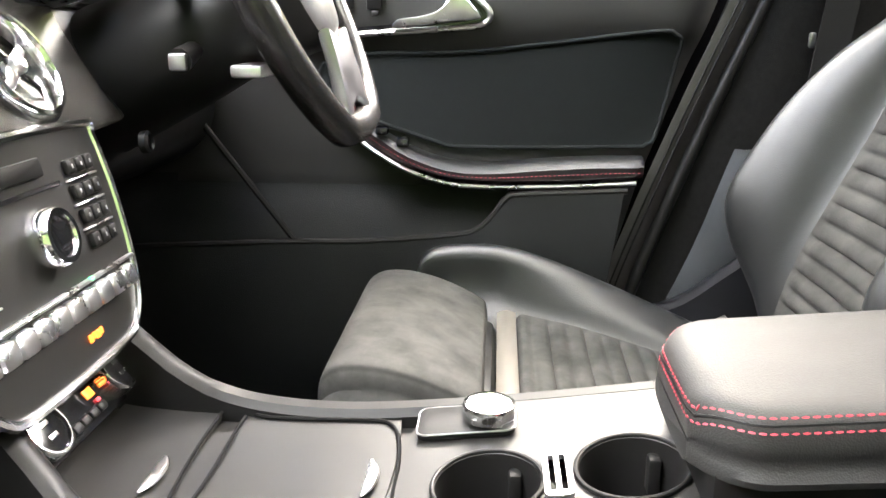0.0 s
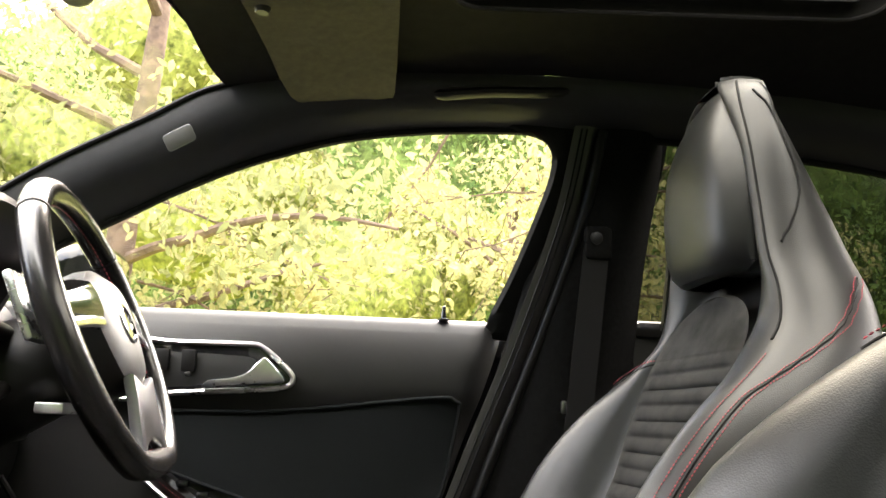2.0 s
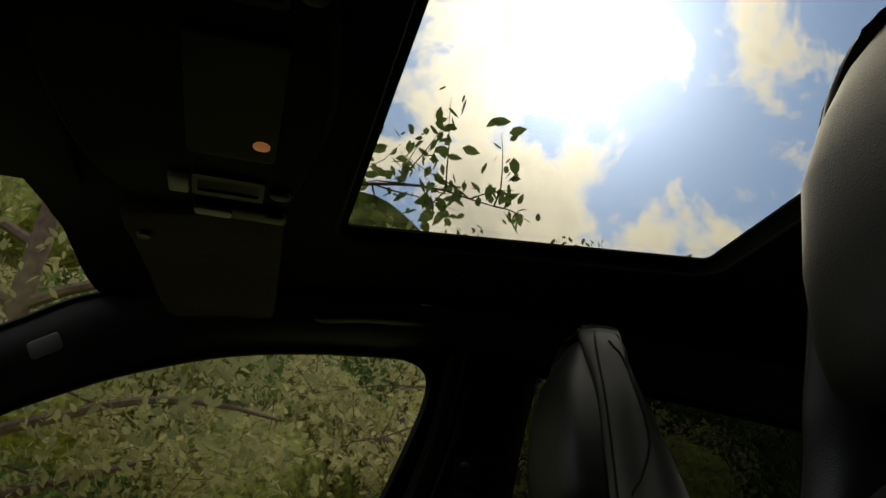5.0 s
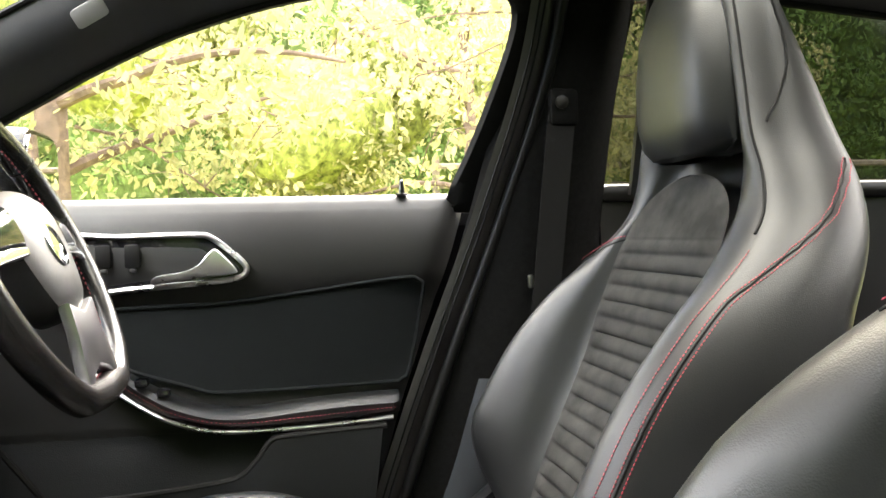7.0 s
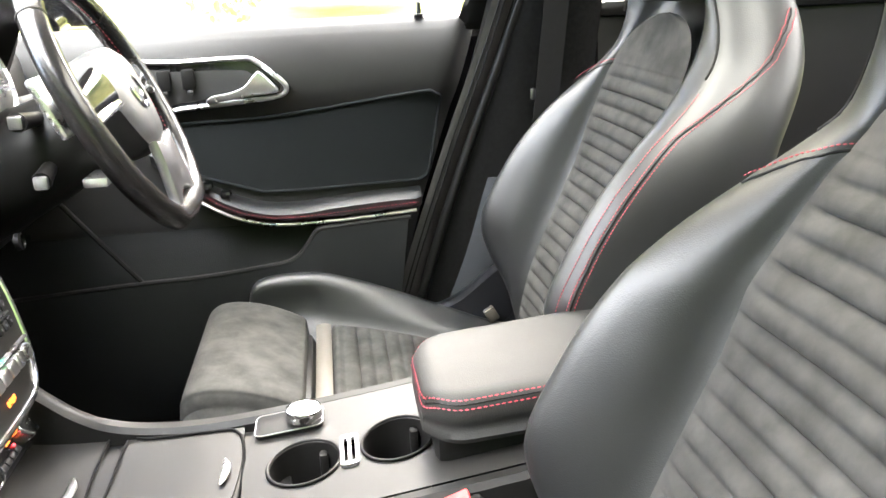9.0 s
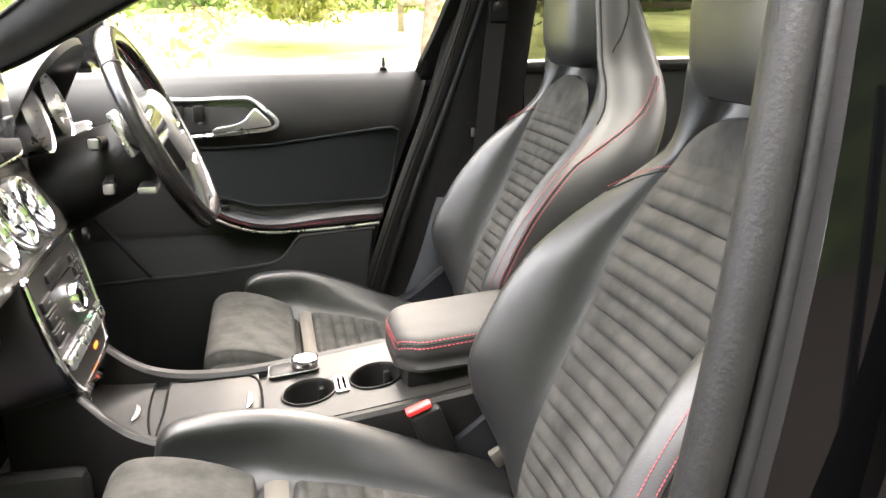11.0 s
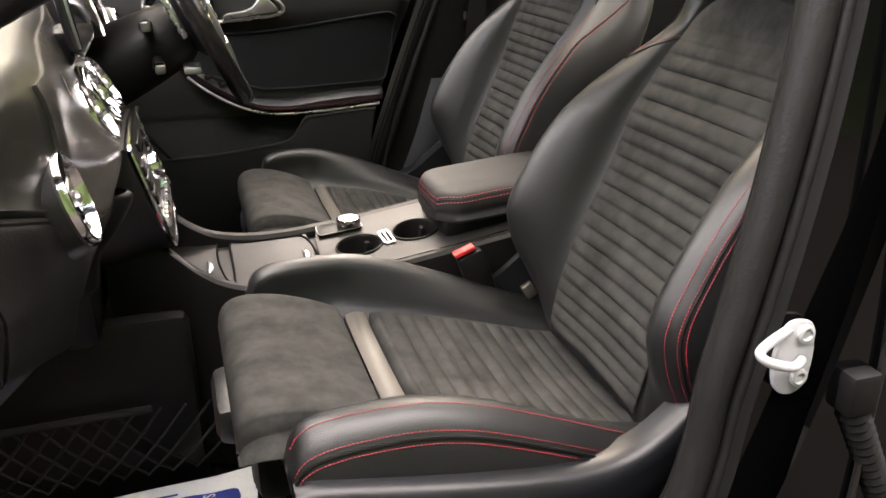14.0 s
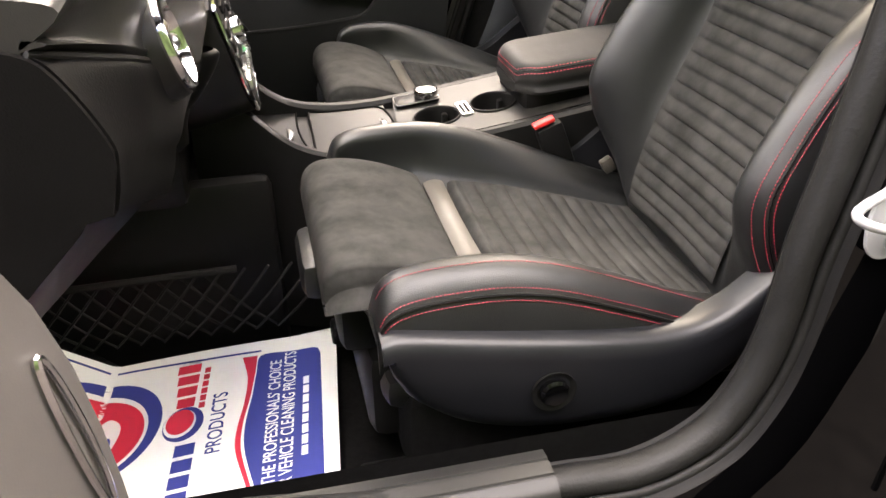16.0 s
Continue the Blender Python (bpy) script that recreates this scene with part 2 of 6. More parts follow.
STRIPMAT = material("grey_rubber_strip", (0.013, 0.012, 0.012), 0.36, spec=0.55, var=0.15, scale=30, bump=0.08, bscale=600)
DOOR_TOP = material("soft_door_top", (0.0105, 0.0103, 0.010), 0.5, spec=0.42, var=0.15, scale=10, bump=0.08, bscale=1100, kind="voronoi")
DOOR_CLOTH = material("door_card_cloth", (0.0062, 0.0078, 0.0082), 0.9, spec=0.2, var=0.2, scale=40, bump=0.25, bscale=1200)
DOOR_LOW = material("grained_lower_door", (0.0055, 0.0062, 0.0064), 0.55, spec=0.2, var=0.2, scale=12, bump=0.15, bscale=700, kind="voronoi")
CONSOLE = material("matte_console_plastic", (0.0030, 0.0030, 0.0030), 0.75, spec=0.06, var=0.2, scale=20, bump=0.1, bscale=900)
# paler and rougher than the seat leather
ARMREST = material("matte_armrest_leather", (0.0105, 0.0104, 0.0100), 0.60, spec=0.28, var=0.2, scale=14, bump=0.12, bscale=900, kind="voronoi")
NET = material("dark_elastic_cord", (0.013, 0.0125, 0.012), 0.8, spec=0.2, var=0.3, scale=80, bump=0.3, bscale=900)
LIDMAT = material("matte_black_grain", (0.0045, 0.0043, 0.0042), 0.6, spec=0.12, var=0.2, scale=12, bump=0.15, bscale=700, kind="voronoi")
TRIM = material("satin_dash_trim", (0.030, 0.028, 0.026), 0.26, spec=0.6, var=0.08, scale=8, bump=0.02, bscale=900)
GRIP = material("smooth_wheel_leather", (0.0075, 0.007, 0.0068), 0.26, spec=0.45, var=0.15, scale=30, bump=0.05, bscale=900, kind="voronoi")
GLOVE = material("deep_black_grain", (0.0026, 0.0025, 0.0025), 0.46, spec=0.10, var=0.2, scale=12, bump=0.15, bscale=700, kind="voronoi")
DASH = material("dash_grain", (0.012, 0.0118, 0.011), 0.34, spec=0.42, var=0.12, scale=9, bump=0.06, bscale=900, kind="voronoi")
BRUSHED = material("dull_silver", (0.30, 0.30, 0.305), 0.30, metal=1.0, var=0.06, scale=30)
GLASS_DARK = glass("tinted_window_glass", (0.075, 0.08, 0.075))
SCREEN = material("dark_screen_glass", (0.01, 0.01, 0.012), 0.05, spec=0.6, var=0.05)
MIRROR = material("mirror_silver", (0.9, 0.9, 0.9), 0.01, metal=1.0, var=0.0)
DRIVE = material("dark_gravel_drive", (0.022, 0.019, 0.017), 0.95, spec=0.1, var=0.5, scale=30, bump=0.8, bscale=90)
GRASS = material("lawn_grass", (0.24, 0.27, 0.085), 0.9, spec=0.1, var=0.35, scale=1.2, color2=(0.42, 0.42, 0.16), bump=0.5, bscale=60)
BARK = material("tree_bark", (0.10, 0.072, 0.055), 0.9, spec=0.1, var=0.4, scale=14, bump=0.9, bscale=40)
TIMBER = material("weathered_fence_timber", (0.17, 0.14, 0.11), 0.9, spec=0.1, var=0.35, scale=9, bump=0.4, bscale=60)
LEAF_YELLOW = foliage("spring_leaves", (0.105, 0.112, 0.052), (0.38, 0.345, 0.165), 0.5)
LEAF_GREEN = foliage("green_leaves", (0.09, 0.105, 0.05), (0.30, 0.29, 0.135), 0.5)
LEAF_DARK = foliage("dark_leaves", (0.05, 0.085, 0.025), (0.17, 0.23, 0.065), 0.35)


# ---- mesh helpers ----
def part(name, bm, mat, parent=None, label="", sharp=38):
    lim = radians(sharp)
    bmesh.ops.recalc_face_normals(bm, faces=bm.faces)
    for f in bm.faces:
        f.smooth = True
    for e in bm.edges:
        e.smooth = len(e.link_faces) == 2 and e.calc_face_angle(0) < lim
    me = bpy.data.meshes.new(name)
    bm.to_mesh(me)
    bm.free()
    me.materials.append(mat)
    ob = new(name, me)
    if parent is not None:
        ob.parent = parent
        ob.matrix_parent_inverse = Matrix.Translation(-parent.location)
    if label:
        ob["label"] = label
    return ob


def thing(name, loc, label, category, group="", kind=""):
    ob = new(name)
    ob.empty_display_size = 0.05
    ob.location = loc
    return tagged(ob, label, category, group, kind)


def grid(fn, nu, nv, closed_u=False):
    bm = bmesh.new()
    rows = [[bm.verts.new(fn(i / (nu if closed_u else nu - 1), j / (nv - 1))) for j in range(nv)] for i in range(nu)]
    for i in range(nu if closed_u else nu - 1):
        a, b = rows[i], rows[(i + 1) % nu]
        for j in range(nv - 1):
            bm.faces.new((a[j], b[j], b[j + 1], a[j + 1]))
    return bm


def loft(rings, cap=True, bm=None):
    bm = bm or bmesh.new()
    vs = [[bm.verts.new(p) for p in r] for r in rings]
    n = len(rings[0])
    for a, b in zip(vs, vs[1:]):
        for i in range(n):
            bm.faces.new((a[i], a[(i + 1) % n], b[(i + 1) % n], b[i]))
    if cap:
        bm.faces.new(vs[0][::-1])
        bm.faces.new(vs[-1])
    return bm


def solid(bm, t):
    """Gives a sheet a thickness."""
    bmesh.ops.recalc_face_normals(bm, faces=bm.faces)
    bmesh.ops.solidify(bm, geom=bm.faces[:], thickness=t)
    return bm


def box(c, s, r=0.004, seg=2, rot=None, bm=None):
    b = bmesh.new()
    bmesh.ops.create_cube(b, size=1.0)
    bmesh.ops.scale(b, vec=s, verts=b.verts)
    r = min(r, min(s) * 0.45)
    if r > 0:
        bmesh.ops.bevel(b, geom=b.edges[:], offset=r, segments=seg, profile=0.5, affect="EDGES")
    m = Matrix.Translation(c) @ (rot.to_4x4() if rot is not None else Matrix.Identity(4))
    bmesh.ops.transform(b, matrix=m, verts=b.verts)
    return join(bm, b)


def join(bm, b):
    if bm is None:
        return b
    me = bpy.data.meshes.new("tmp")
    b.to_mesh(me)
    b.free()
    bm.from_mesh(me)
    bpy.data.meshes.remove(me)
    return bm


def spline(pts, per=6, closed=False):
    """Catmull-Rom through points of any dimension."""
    p = [Vector(q) for q in pts]
    n = len(p)
    out = []
    for i in range(n if closed else n - 1):
        p0, p1, p2, p3 = ((p[(i + k) % n] if closed else p[min(max(i + k, 0), n - 1)]) for k in (-1, 0, 1, 2))
        for s in range(per):
            t = s / per
            out.append(0.5 * (2 * p1 + (p2 - p0) * t + (2 * p0 - 5 * p1 + 4 * p2 - p3) * t * t + (3 * p1 - p0 - 3 * p2 + p3) * t ** 3))
    if not closed:
        out.append(p[-1].copy())
    return out


def table(rows):
    """Smooth lookup: first column against the others."""
    xs = [r[0] for r in rows]
    cols = np.array([r[1:] for r in rows], float)

    def at(x):
        i = int(np.clip(np.searchsorted(xs, x) - 1, 0, len(xs) - 2))
        t = float(np.clip((x - xs[i]) / (xs[i + 1] - xs[i]), 0, 1))
        p0, p1, p2, p3 = cols[max(i - 1, 0)], cols[i], cols[i + 1], cols[min(i + 2, len(xs) - 1)]
        h = xs[i + 1] - xs[i]
        m1 = (p2 - p0) / (xs[i + 1] - xs[max(i - 1, 0)]) * h
        m2 = (p3 - p1) / (xs[min(i + 2, len(xs) - 1)] - xs[i]) * h
        return (2 * t ** 3 - 3 * t * t + 1) * p1 + (t ** 3 - 2 * t * t + t) * m1 + (3 * t * t - 2 * t ** 3) * p2 + (t ** 3 - t * t) * m2

    return at


def tube(pts, r, n=8, closed=False, flat=1.0, up=(0, 0, 1), bm=None):
    """A round or flattened bar along points; r may be a list."""
    pts = [Vector(p) for p in pts]
    k = len(pts)
    rings, last = [], None
    for i, p in enumerate(pts):
        a, b = (pts[(i - 1) % k], pts[(i + 1) % k]) if closed else (pts[max(i - 1, 0)], pts[min(i + 1, k - 1)])
        d = (b - a).normalized()
        s = d.cross(Vector(up))
        if s.length < 0.2 and last is not None:
            s = last - d * last.dot(d)
        s = s.normalized() if s.length > 1e-4 else Vector((1, 0, 0))
        last = s
        q = s.cross(d).normalized()
        rad = r[i] if isinstance(r, (list, tuple)) else r
        rings.append([p + s * rad * math.cos(2 * math.pi * j / n) + q * rad * flat * math.sin(2 * math.pi * j / n) for j in range(n)])
    if closed:
        rings.append(rings[0])
        b = loft(rings, cap=False)
        bmesh.ops.remove_doubles(b, verts=b.verts, dist=1e-6)
    else:
        b = loft(rings)
    return join(bm, b)


def lathe(profile, c, axis, n=32, bm=None, cap=True):
    """Turns (radius, height) about an axis through c."""
    q = Vector(axis).normalized().to_track_quat("Z", "Y")
    rings = [[Vector(c) + q @ Vector((r * math.cos(2 * math.pi * j / n), r * math.sin(2 * math.pi * j / n), h)) for j in range(n)] for r, h in profile]
    return join(bm, loft(rings, cap))


def plate(outline, to3, depth, holes=(), bevel=0.0):
    """A flat sheet with holes, from 2D outlines, placed by to3(u, v, w); w runs from 0 to depth."""
    bm = bmesh.new()
    edges = []
    for loop in (outline, *holes):
        vs = [bm.verts.new((p[0], p[1], 0)) for p in loop]
        edges += [bm.edges.new((vs[i], vs[(i + 1) % len(vs)])) for i in range(len(vs))]
    bmesh.ops.triangle_fill(bm, use_beauty=True, edges=edges)
    if depth:
        g = bmesh.ops.extrude_face_region(bm, geom=bm.faces[:])
        for v in g["geom"]:
            if isinstance(v, bmesh.types.BMVert):
                v.co.z = depth
    if bevel:
        es = [e for e in bm.edges if len(e.link_faces) == 2 and e.calc_face_angle(0) > 1.0]
        bmesh.ops.bevel(bm, geom=es, offset=bevel, segments=2, profile=0.5, affect="EDGES")
    for v in bm.verts:
        v.co = to3(*v.co)
    return bm


def rrect(cx, cy, w, h, r, n=5):
    out = []
    for k, (sx, sy) in enumerate(((1, 1), (-1, 1), (-1, -1), (1, -1))):
        for i in range(n + 1):
            a = math.pi / 2 * (k + i / n)
            out.append((cx + sx * (w / 2 - r) + r * math.cos(a), cy + sy * (h / 2 - r) + r * math.sin(a)))
    return out


def circle(cx, cy, r, n=32, ry=None):
    return [(cx + r * math.cos(2 * math.pi * i / n), cy + (ry or r) * math.sin(2 * math.pi * i / n)) for i in range(n)]


def snap(path, bm, lift=0.0008):
    """Lays a path onto a surface."""
    tree_ = BVHTree.FromBMesh(bm)
    out = []
    for p in path:
        q, n, _, _ = tree_.find_nearest(Vector(p))
        out.append(q + (n if n.dot(Vector(p) - q) > 0 or (Vector(p) - q).length < 1e-6 else -n) * lift)
    return out


def dashes(path, length, gap, r, off=(0, 0, 0)):
    """Thread stitches along a path, joined."""
    pts = [Vector(p) for p in path]
    bm = bmesh.new()
    acc, nxt = 0.0, 0.0
    for a, b in zip(pts, pts[1:]):
        seg = (b - a).length
        if seg < 1e-7:
            continue
        d = (b - a) / seg
        while nxt < acc + seg:
            c = a + d * (nxt - acc) + Vector(off)
            s = d.cross(Vector((0.3, 0.5, 0.8))).normalized()
            q = s.cross(d)
            h = d * length / 2
            ring = [[c + e + (s * x + q * y) * r * k for x, y in ((1, 1), (-1, 1), (-1, -1), (1, -1))] for e, k in ((-h, 0.5), (Vector(), 1.0), (h, 0.5))]
            loft(ring, True, bm)
            nxt += length + gap
        acc += seg
    return bm


# ---- ground and car shell ----
def lawn(u, v):
    x, y = -60 + 120 * u, -40 + 120 * v
    z = max(0.0, min(y - 3.0, 40.0)) * 0.095 - 0.02
    return (x, y, z + 0.02 * math.sin(x * 1.3) * math.sin(y * 0.9))


tagged(part("ground", grid(lawn, 80, 80), GRASS), "mown green lawn rising gently behind the car", "lawn", kind="structure")

tagged(part("driveway", plate([(-30, -14), (30, -14), (30, 1.9), (-30, 1.9)], lambda u, v, w: (u, v, 0.012 + w), 0.02), DRIVE), "dark gravel driveway under the car", "driveway", kind="structure")

CY = 0.027  # the car's centre line


def side_y(z):
    """The driver's side glass leans inward with height."""
    return 0.765 - (z - 1.03) * 0.35


car = thing("car_body", (0.2, CY, 0.0), "black hatchback body shell with dark cabin lining", "car", kind="structure")

# cabin floor, firewall, rear wall, sills
part("floor_pan", box((0.0, CY, 0.24), (2.4, 1.40, 0.06), 0.01), CARPET, car, "black carpeted cabin floor")
part("firewall", grid(lambda u, v: (-1.02 - 0.05 * v + 0.10 * (v < 0.3), -0.70 + 1.46 * u, 0.27 + 0.70 * v), 4, 8), CARPET, car)
part("footwell_ramp", grid(lambda u, v: (-0.82 - 0.22 * v, -0.70 + 1.46 * u, 0.272 + 0.22 * v), 4, 6), CARPET, car)
part("rear_bulkhead", box((1.25, CY, 0.65), (0.05, 1.40, 0.76), 0.02), CARPET, car)


def rail(side):
    y = CY + side * 0.70
    return [(-1.15, y, 0.40), (1.3, y, 0.40)]


part("driver_sill", box((0.1, 0.76, 0.40), (2.4, 0.12, 0.16), 0.02), PLASTIC, car)

# pillar and cantrail trim on the driver's side
WS = spline([(-1.02, 0.72, 0.98), (-0.80, 0.675, 1.13), (-0.66, 0.655, 1.225), (-0.52, 0.640, 1.302), (-0.40, 0.628, 1.364), (-0.20, 0.60, 1.388), (0.10, 0.585, 1.400), (0.45, 0.585, 1.40), (0.95, 0.58, 1.36)], 6)
WIN = spline([(-0.96, 0.80, 0.985), (-0.75, 0.745, 1.068), (-0.567, 0.718, 1.160), (-0.467, 0.702, 1.212), (-0.335, 0.685, 1.268), (-0.158, 0.668, 1.314), (0.10, 0.660, 1.334), (0.45, 0.660, 1.325), (0.95, 0.675, 1.28)], 6)


def cant(u, v):
    i = u * (len(WS) - 1)
    k = min(int(i), len(WS) - 2)
    a, b = WS[k].lerp(WS[k + 1], i - k), WIN[k].lerp(WIN[k + 1], i - k)
    p = a.lerp(b, v)
    p.y -= 0.022 * math.sin(math.pi * min(1, v * 1.05))
    p.z -= 0.006 * math.sin(math.pi * v)
    return p


def cant_front(u, v):
    return cant(u * 0.52, v)


def cant_back(u, v):
    return cant(0.52 + u * 0.48, v)


part("windscreen_pillar_trim", solid(grid(cant_front, 40, 10), -0.012), PILLAR, car, "dark grey windscreen pillar trim")
part("cantrail_trim", solid(grid(cant_back, 40, 10), -0.012), PILLAR, car, "black fabric lining above the door")
part("window_seal", tube(WIN, 0.007, 8), RUBBER, car, "black rubber window seal")
part("windscreen_seal", tube(WS[:26], 0.005, 8), RUBBER, car)
tag = plate(rrect(0, 0, 0.046, 0.026, 0.006), lambda u, v, w: Vector((-0.458, 0.612, 1.268)) + Vector((0.86, -0.09, 0.50)).normalized() * u + Vector((-0.42, -0.42, 0.80)).normalized() * v + Vector((0.1, -0.85, -0.35)).normalized() * w, 0.003, bevel=0.001)
part("airbag_tag", tag, GREYPLATE, car, "small grey embossed airbag tag")

# headliner with the sunroof opening
def roof_z(x, y):
    mid = 1.424 + 0.055 * min(max(x + 0.06, 0.0), 0.57) - 0.10 * max(0.0, -x - 0.06) ** 1.3 - 0.12 * max(0.0, x - 0.55)
    side = float(np.interp(x, [-0.45, -0.2, 0.1, 0.45, 0.95], [1.355, 1.388, 1.40, 1.40, 1.36]))
    t = min(1.0, max(0.0, (abs(y - CY) - 0.40) / 0.17))
    return mid + (side - mid) * t * t * (3 - 2 * t)


hole = rrect(0.226, 0.027, 0.612, 0.812, 0.045)
light_edge = rrect(0.226, 0.027, 0.575, 0.775, 0.012)
outer = [(-0.49, CY)] + [(-0.47, 0.30), (-0.43, 0.50), (-0.40, 0.628), (-0.2, 0.60), (0.1, 0.585), (0.95, 0.585), (0.95, -0.53), (0.1, -0.53), (-0.2, -0.545), (-0.40, -0.575), (-0.43, -0.446), (-0.47, -0.246)]
ceil = plate(outer, lambda u, v, w: (u, v, w), 0, [hole])
bmesh.ops.subdivide_edges(ceil, edges=[e for e in ceil.edges if e.calc_length() > 0.12], cuts=3, use_grid_fill=True)
for v in ceil.verts:
    v.co.z = roof_z(v.co.x, v.co.y)
ceiling = tagged(part("ceiling", ceil, HEADLINER), "black fabric headliner with a large sunroof opening", "ceiling", kind="structure")
rim = [Vector((x, y, roof_z(x, y))) for x, y in hole]
rim_in = [Vector((x, y, 1.439 + 0.064 * (x + 0.06))) for x, y in light_edge]
part("sunroof_rim", loft([[p + Vector((0, 0, -0.004)) for p in rim], [p.lerp(q, 0.35) + Vector((0.0, 0, 0.006)) for p, q in zip(rim, rim_in)], rim_in, [q + Vector((0, 0, 0.004)) for q in rim_in]], cap=False), HEADLINER, car, "black sunroof frame lining")
part("sunroof_lip", tube([p + Vector((0, 0, -0.001)) for p in rim], 0.004, 8, closed=True), HEADLINER, car)
skin_outer = [(-0.52, CY), (-0.47, 0.5), (-0.42, 0.62), (0.1, 0.64), (1.1, 0.60), (1.1, -0.55), (0.1, -0.59), (-0.42, -0.57), (-0.47, -0.446)]
part("roof_skin", plate(skin_outer, lambda u, v, w: (u, v, 1.475 + 0.062 * (u + 0.06) * (u < 0.55) + 0.03 * (u >= 0.55) - 0.05 * ((v - CY) / 0.6) ** 4 + w), 0.006, [rrect(0.226, 0.027, 0.76, 0.97, 0.04)]), PAINT, car, "black painted roof")
pane = part("sunroof_glass", plate(rrect(0.226, 0.027, 0.75, 0.96, 0.04), lambda u, v, w: (u, v, 1.476 + 0.062 * (u + 0.06) + w), 0.004), GLASS_ROOF, car, "lightly tinted sunroof glass")

# B pillar on the driver's side, with belt
BP = table([(0.30, -0.17, 0.30, 0.70), (0.45, -0.12, 0.29, 0.70), (0.60, -0.062, 0.275, 0.695), (0.73, -0.022, 0.27, 0.69), (0.90, 0.035, 0.275, 0.685), (1.03, 0.075, 0.285, 0.675), (1.20, 0.118, 0.305, 0.655), (1.33, 0.150, 0.33, 0.635)])


def bpillar(u, v):
    z = 0.30 + 1.04 * v
    a, b, y = BP(z)
    x = a + (b - a) * u
    return (x, y + 0.075 * (1 - math.sin(math.pi * min(1.0, 0.08 + u * 0.84))) ** 1.3, z)


part("door_pillar_trim", solid(grid(bpillar, 18, 24), -0.01), CARPET, car, "black plastic door pillar trim")
# the door's rear window frame, with its rounded upper corner
GLASS_REAR = table([(1.00, 0.026, 0.770), (1.045, 0.046, 0.755), (1.10, 0.070, 0.732), (1.198, 0.105, 0.692), (1.26, 0.124, 0.676), (1.30, 0.126, 0.668), (1.322, 0.110, 0.664), (1.331, 0.085, 0.662), (1.336, 0.05, 0.661)])
frame_rows = []
for z in np.linspace(1.0, 1.345, 60):
    x, y = GLASS_REAR(min(z, 1.336))
    frame_rows.append([(x, y - 0.002, z), (max(x + 0.006, 0.05), y - 0.008, z + 0.001), (x + 0.02, y - 0.009, z), (0.028 + 0.34 * (z - 0.95) + 0.055, y - 0.004, z), (0.028 + 0.34 * (z - 0.95) + 0.075, y + 0.012, z)])
part("window_frame", solid(grid(lambda u, v: frame_rows[round(u * 59)][round(v * 4)], 60, 5), 0.006), RUBBER, car, "black window frame at the door pillar")
# pale rubber strip along the door opening
STRIP = table([(0.40, -0.125, 0.722), (0.60, -0.062, 0.718), (0.80, 0.010, 0.713), (1.0, 0.087, 0.702), (1.2, 0.150, 0.667), (1.345, 0.177, 0.642)])


def strip_at(z, a):
    x, y = STRIP(z)
    return Vector((x + 0.022 * a, y - 0.010 * math.cos(a * 1.3) + 0.004 * a, z))


part("door_seal", solid(grid(lambda u, v: strip_at(0.42 + 0.92 * u, -1 + 2 * v), 50, 13), -0.006), STRIPMAT, car, "grey rubber door opening strip")
for a in (-0.45, -0.05):
    part("strip_groove", tube([strip_at(z, a) + Vector((0, -0.0004, 0)) for z in np.linspace(0.42, 1.335, 50)], 0.0016, 6), RUBBER, car)
def lower_trim(u, v):
    z = 0.36 + 0.385 * v
    a, b, y = BP(z)
    x = a + 0.045 + (b + 0.08 - a) * u
    return (x, y - 0.010 + 0.06 * max(0.0, 1 - u / 0.22) ** 2, z)


part("lower_pillar_trim", solid(grid(lower_trim, 18, 20), -0.008), PILLAR_LOW, car, "smooth dark lower pillar panel")
edge2 = [Vector((STRIP(z)[0] + 0.026, STRIP(z)[1] - 0.004, z)) for z in np.linspace(0.42, 1.335, 40)]
part("pillar_edge_trim", tube(edge2, 0.009, 16, flat=1.3, up=(0, 1, 0)), PLASTIC, car, "black pillar edging strip")
part("door_shut_panel", box((0.1, 0.83, 0.60), (2.3, 0.02, 0.83), 0.005), PAINT, car, "gloss black outer door skin")

# rear of the cabin on the driver's side
part("rear_door_panel", grid(lambda u, v: (0.28 + 0.75 * u, 0.74 - 0.03 * math.sin(v * 3.1), 0.32 + 0.71 * v), 6, 10), SOFT, car, "black rear door panel")
part("rear_belt_line", box((0.66, 0.755, 1.025), (0.76, 0.06, 0.03), 0.012), SOFT, car)
part("rear_quarter_trim", grid(lambda u, v: (0.93 + 0.14 * u + 0.10 * (1 - v) * 0 - 0.12 * v * (1 - u), 0.72 - 0.12 * v, 1.0 + 0.36 * v), 4, 8), HEADLINER, car, "black rear quarter lining")
part("rear_window_divider", tube([(0.33, 0.70, 1.02), (0.35, 0.655, 1.33)], 0.014, 8), PLASTIC, car)
part("tailgate_lining", grid(lambda u, v: (1.27 - 0.05 * v, -0.60 + 1.25 * u, 0.9 + 0.5 * v * (0.35 if 0.15 < u < 0.85 else 1)), 15, 5), HEADLINER, car)
rp = part("rear_door_glass", grid(lambda u, v: (0.30 + 0.72 * u, side_y(1.02 + 0.33 * v) + 0.012, 1.02 + 0.33 * v), 2, 2), GLASS_DARK, car, "tinted rear door glass")
rp.visible_shadow = False
wsg = part("windscreen", grid(lambda u, v: (-1.03 + 0.56 * v - 0.07 * math.sin(math.pi * u), -0.66 + 1.38 * u, 0.99 + 0.40 * v), 12, 6), GLASS, car, "clear windscreen")
wsg.visible_shadow = False

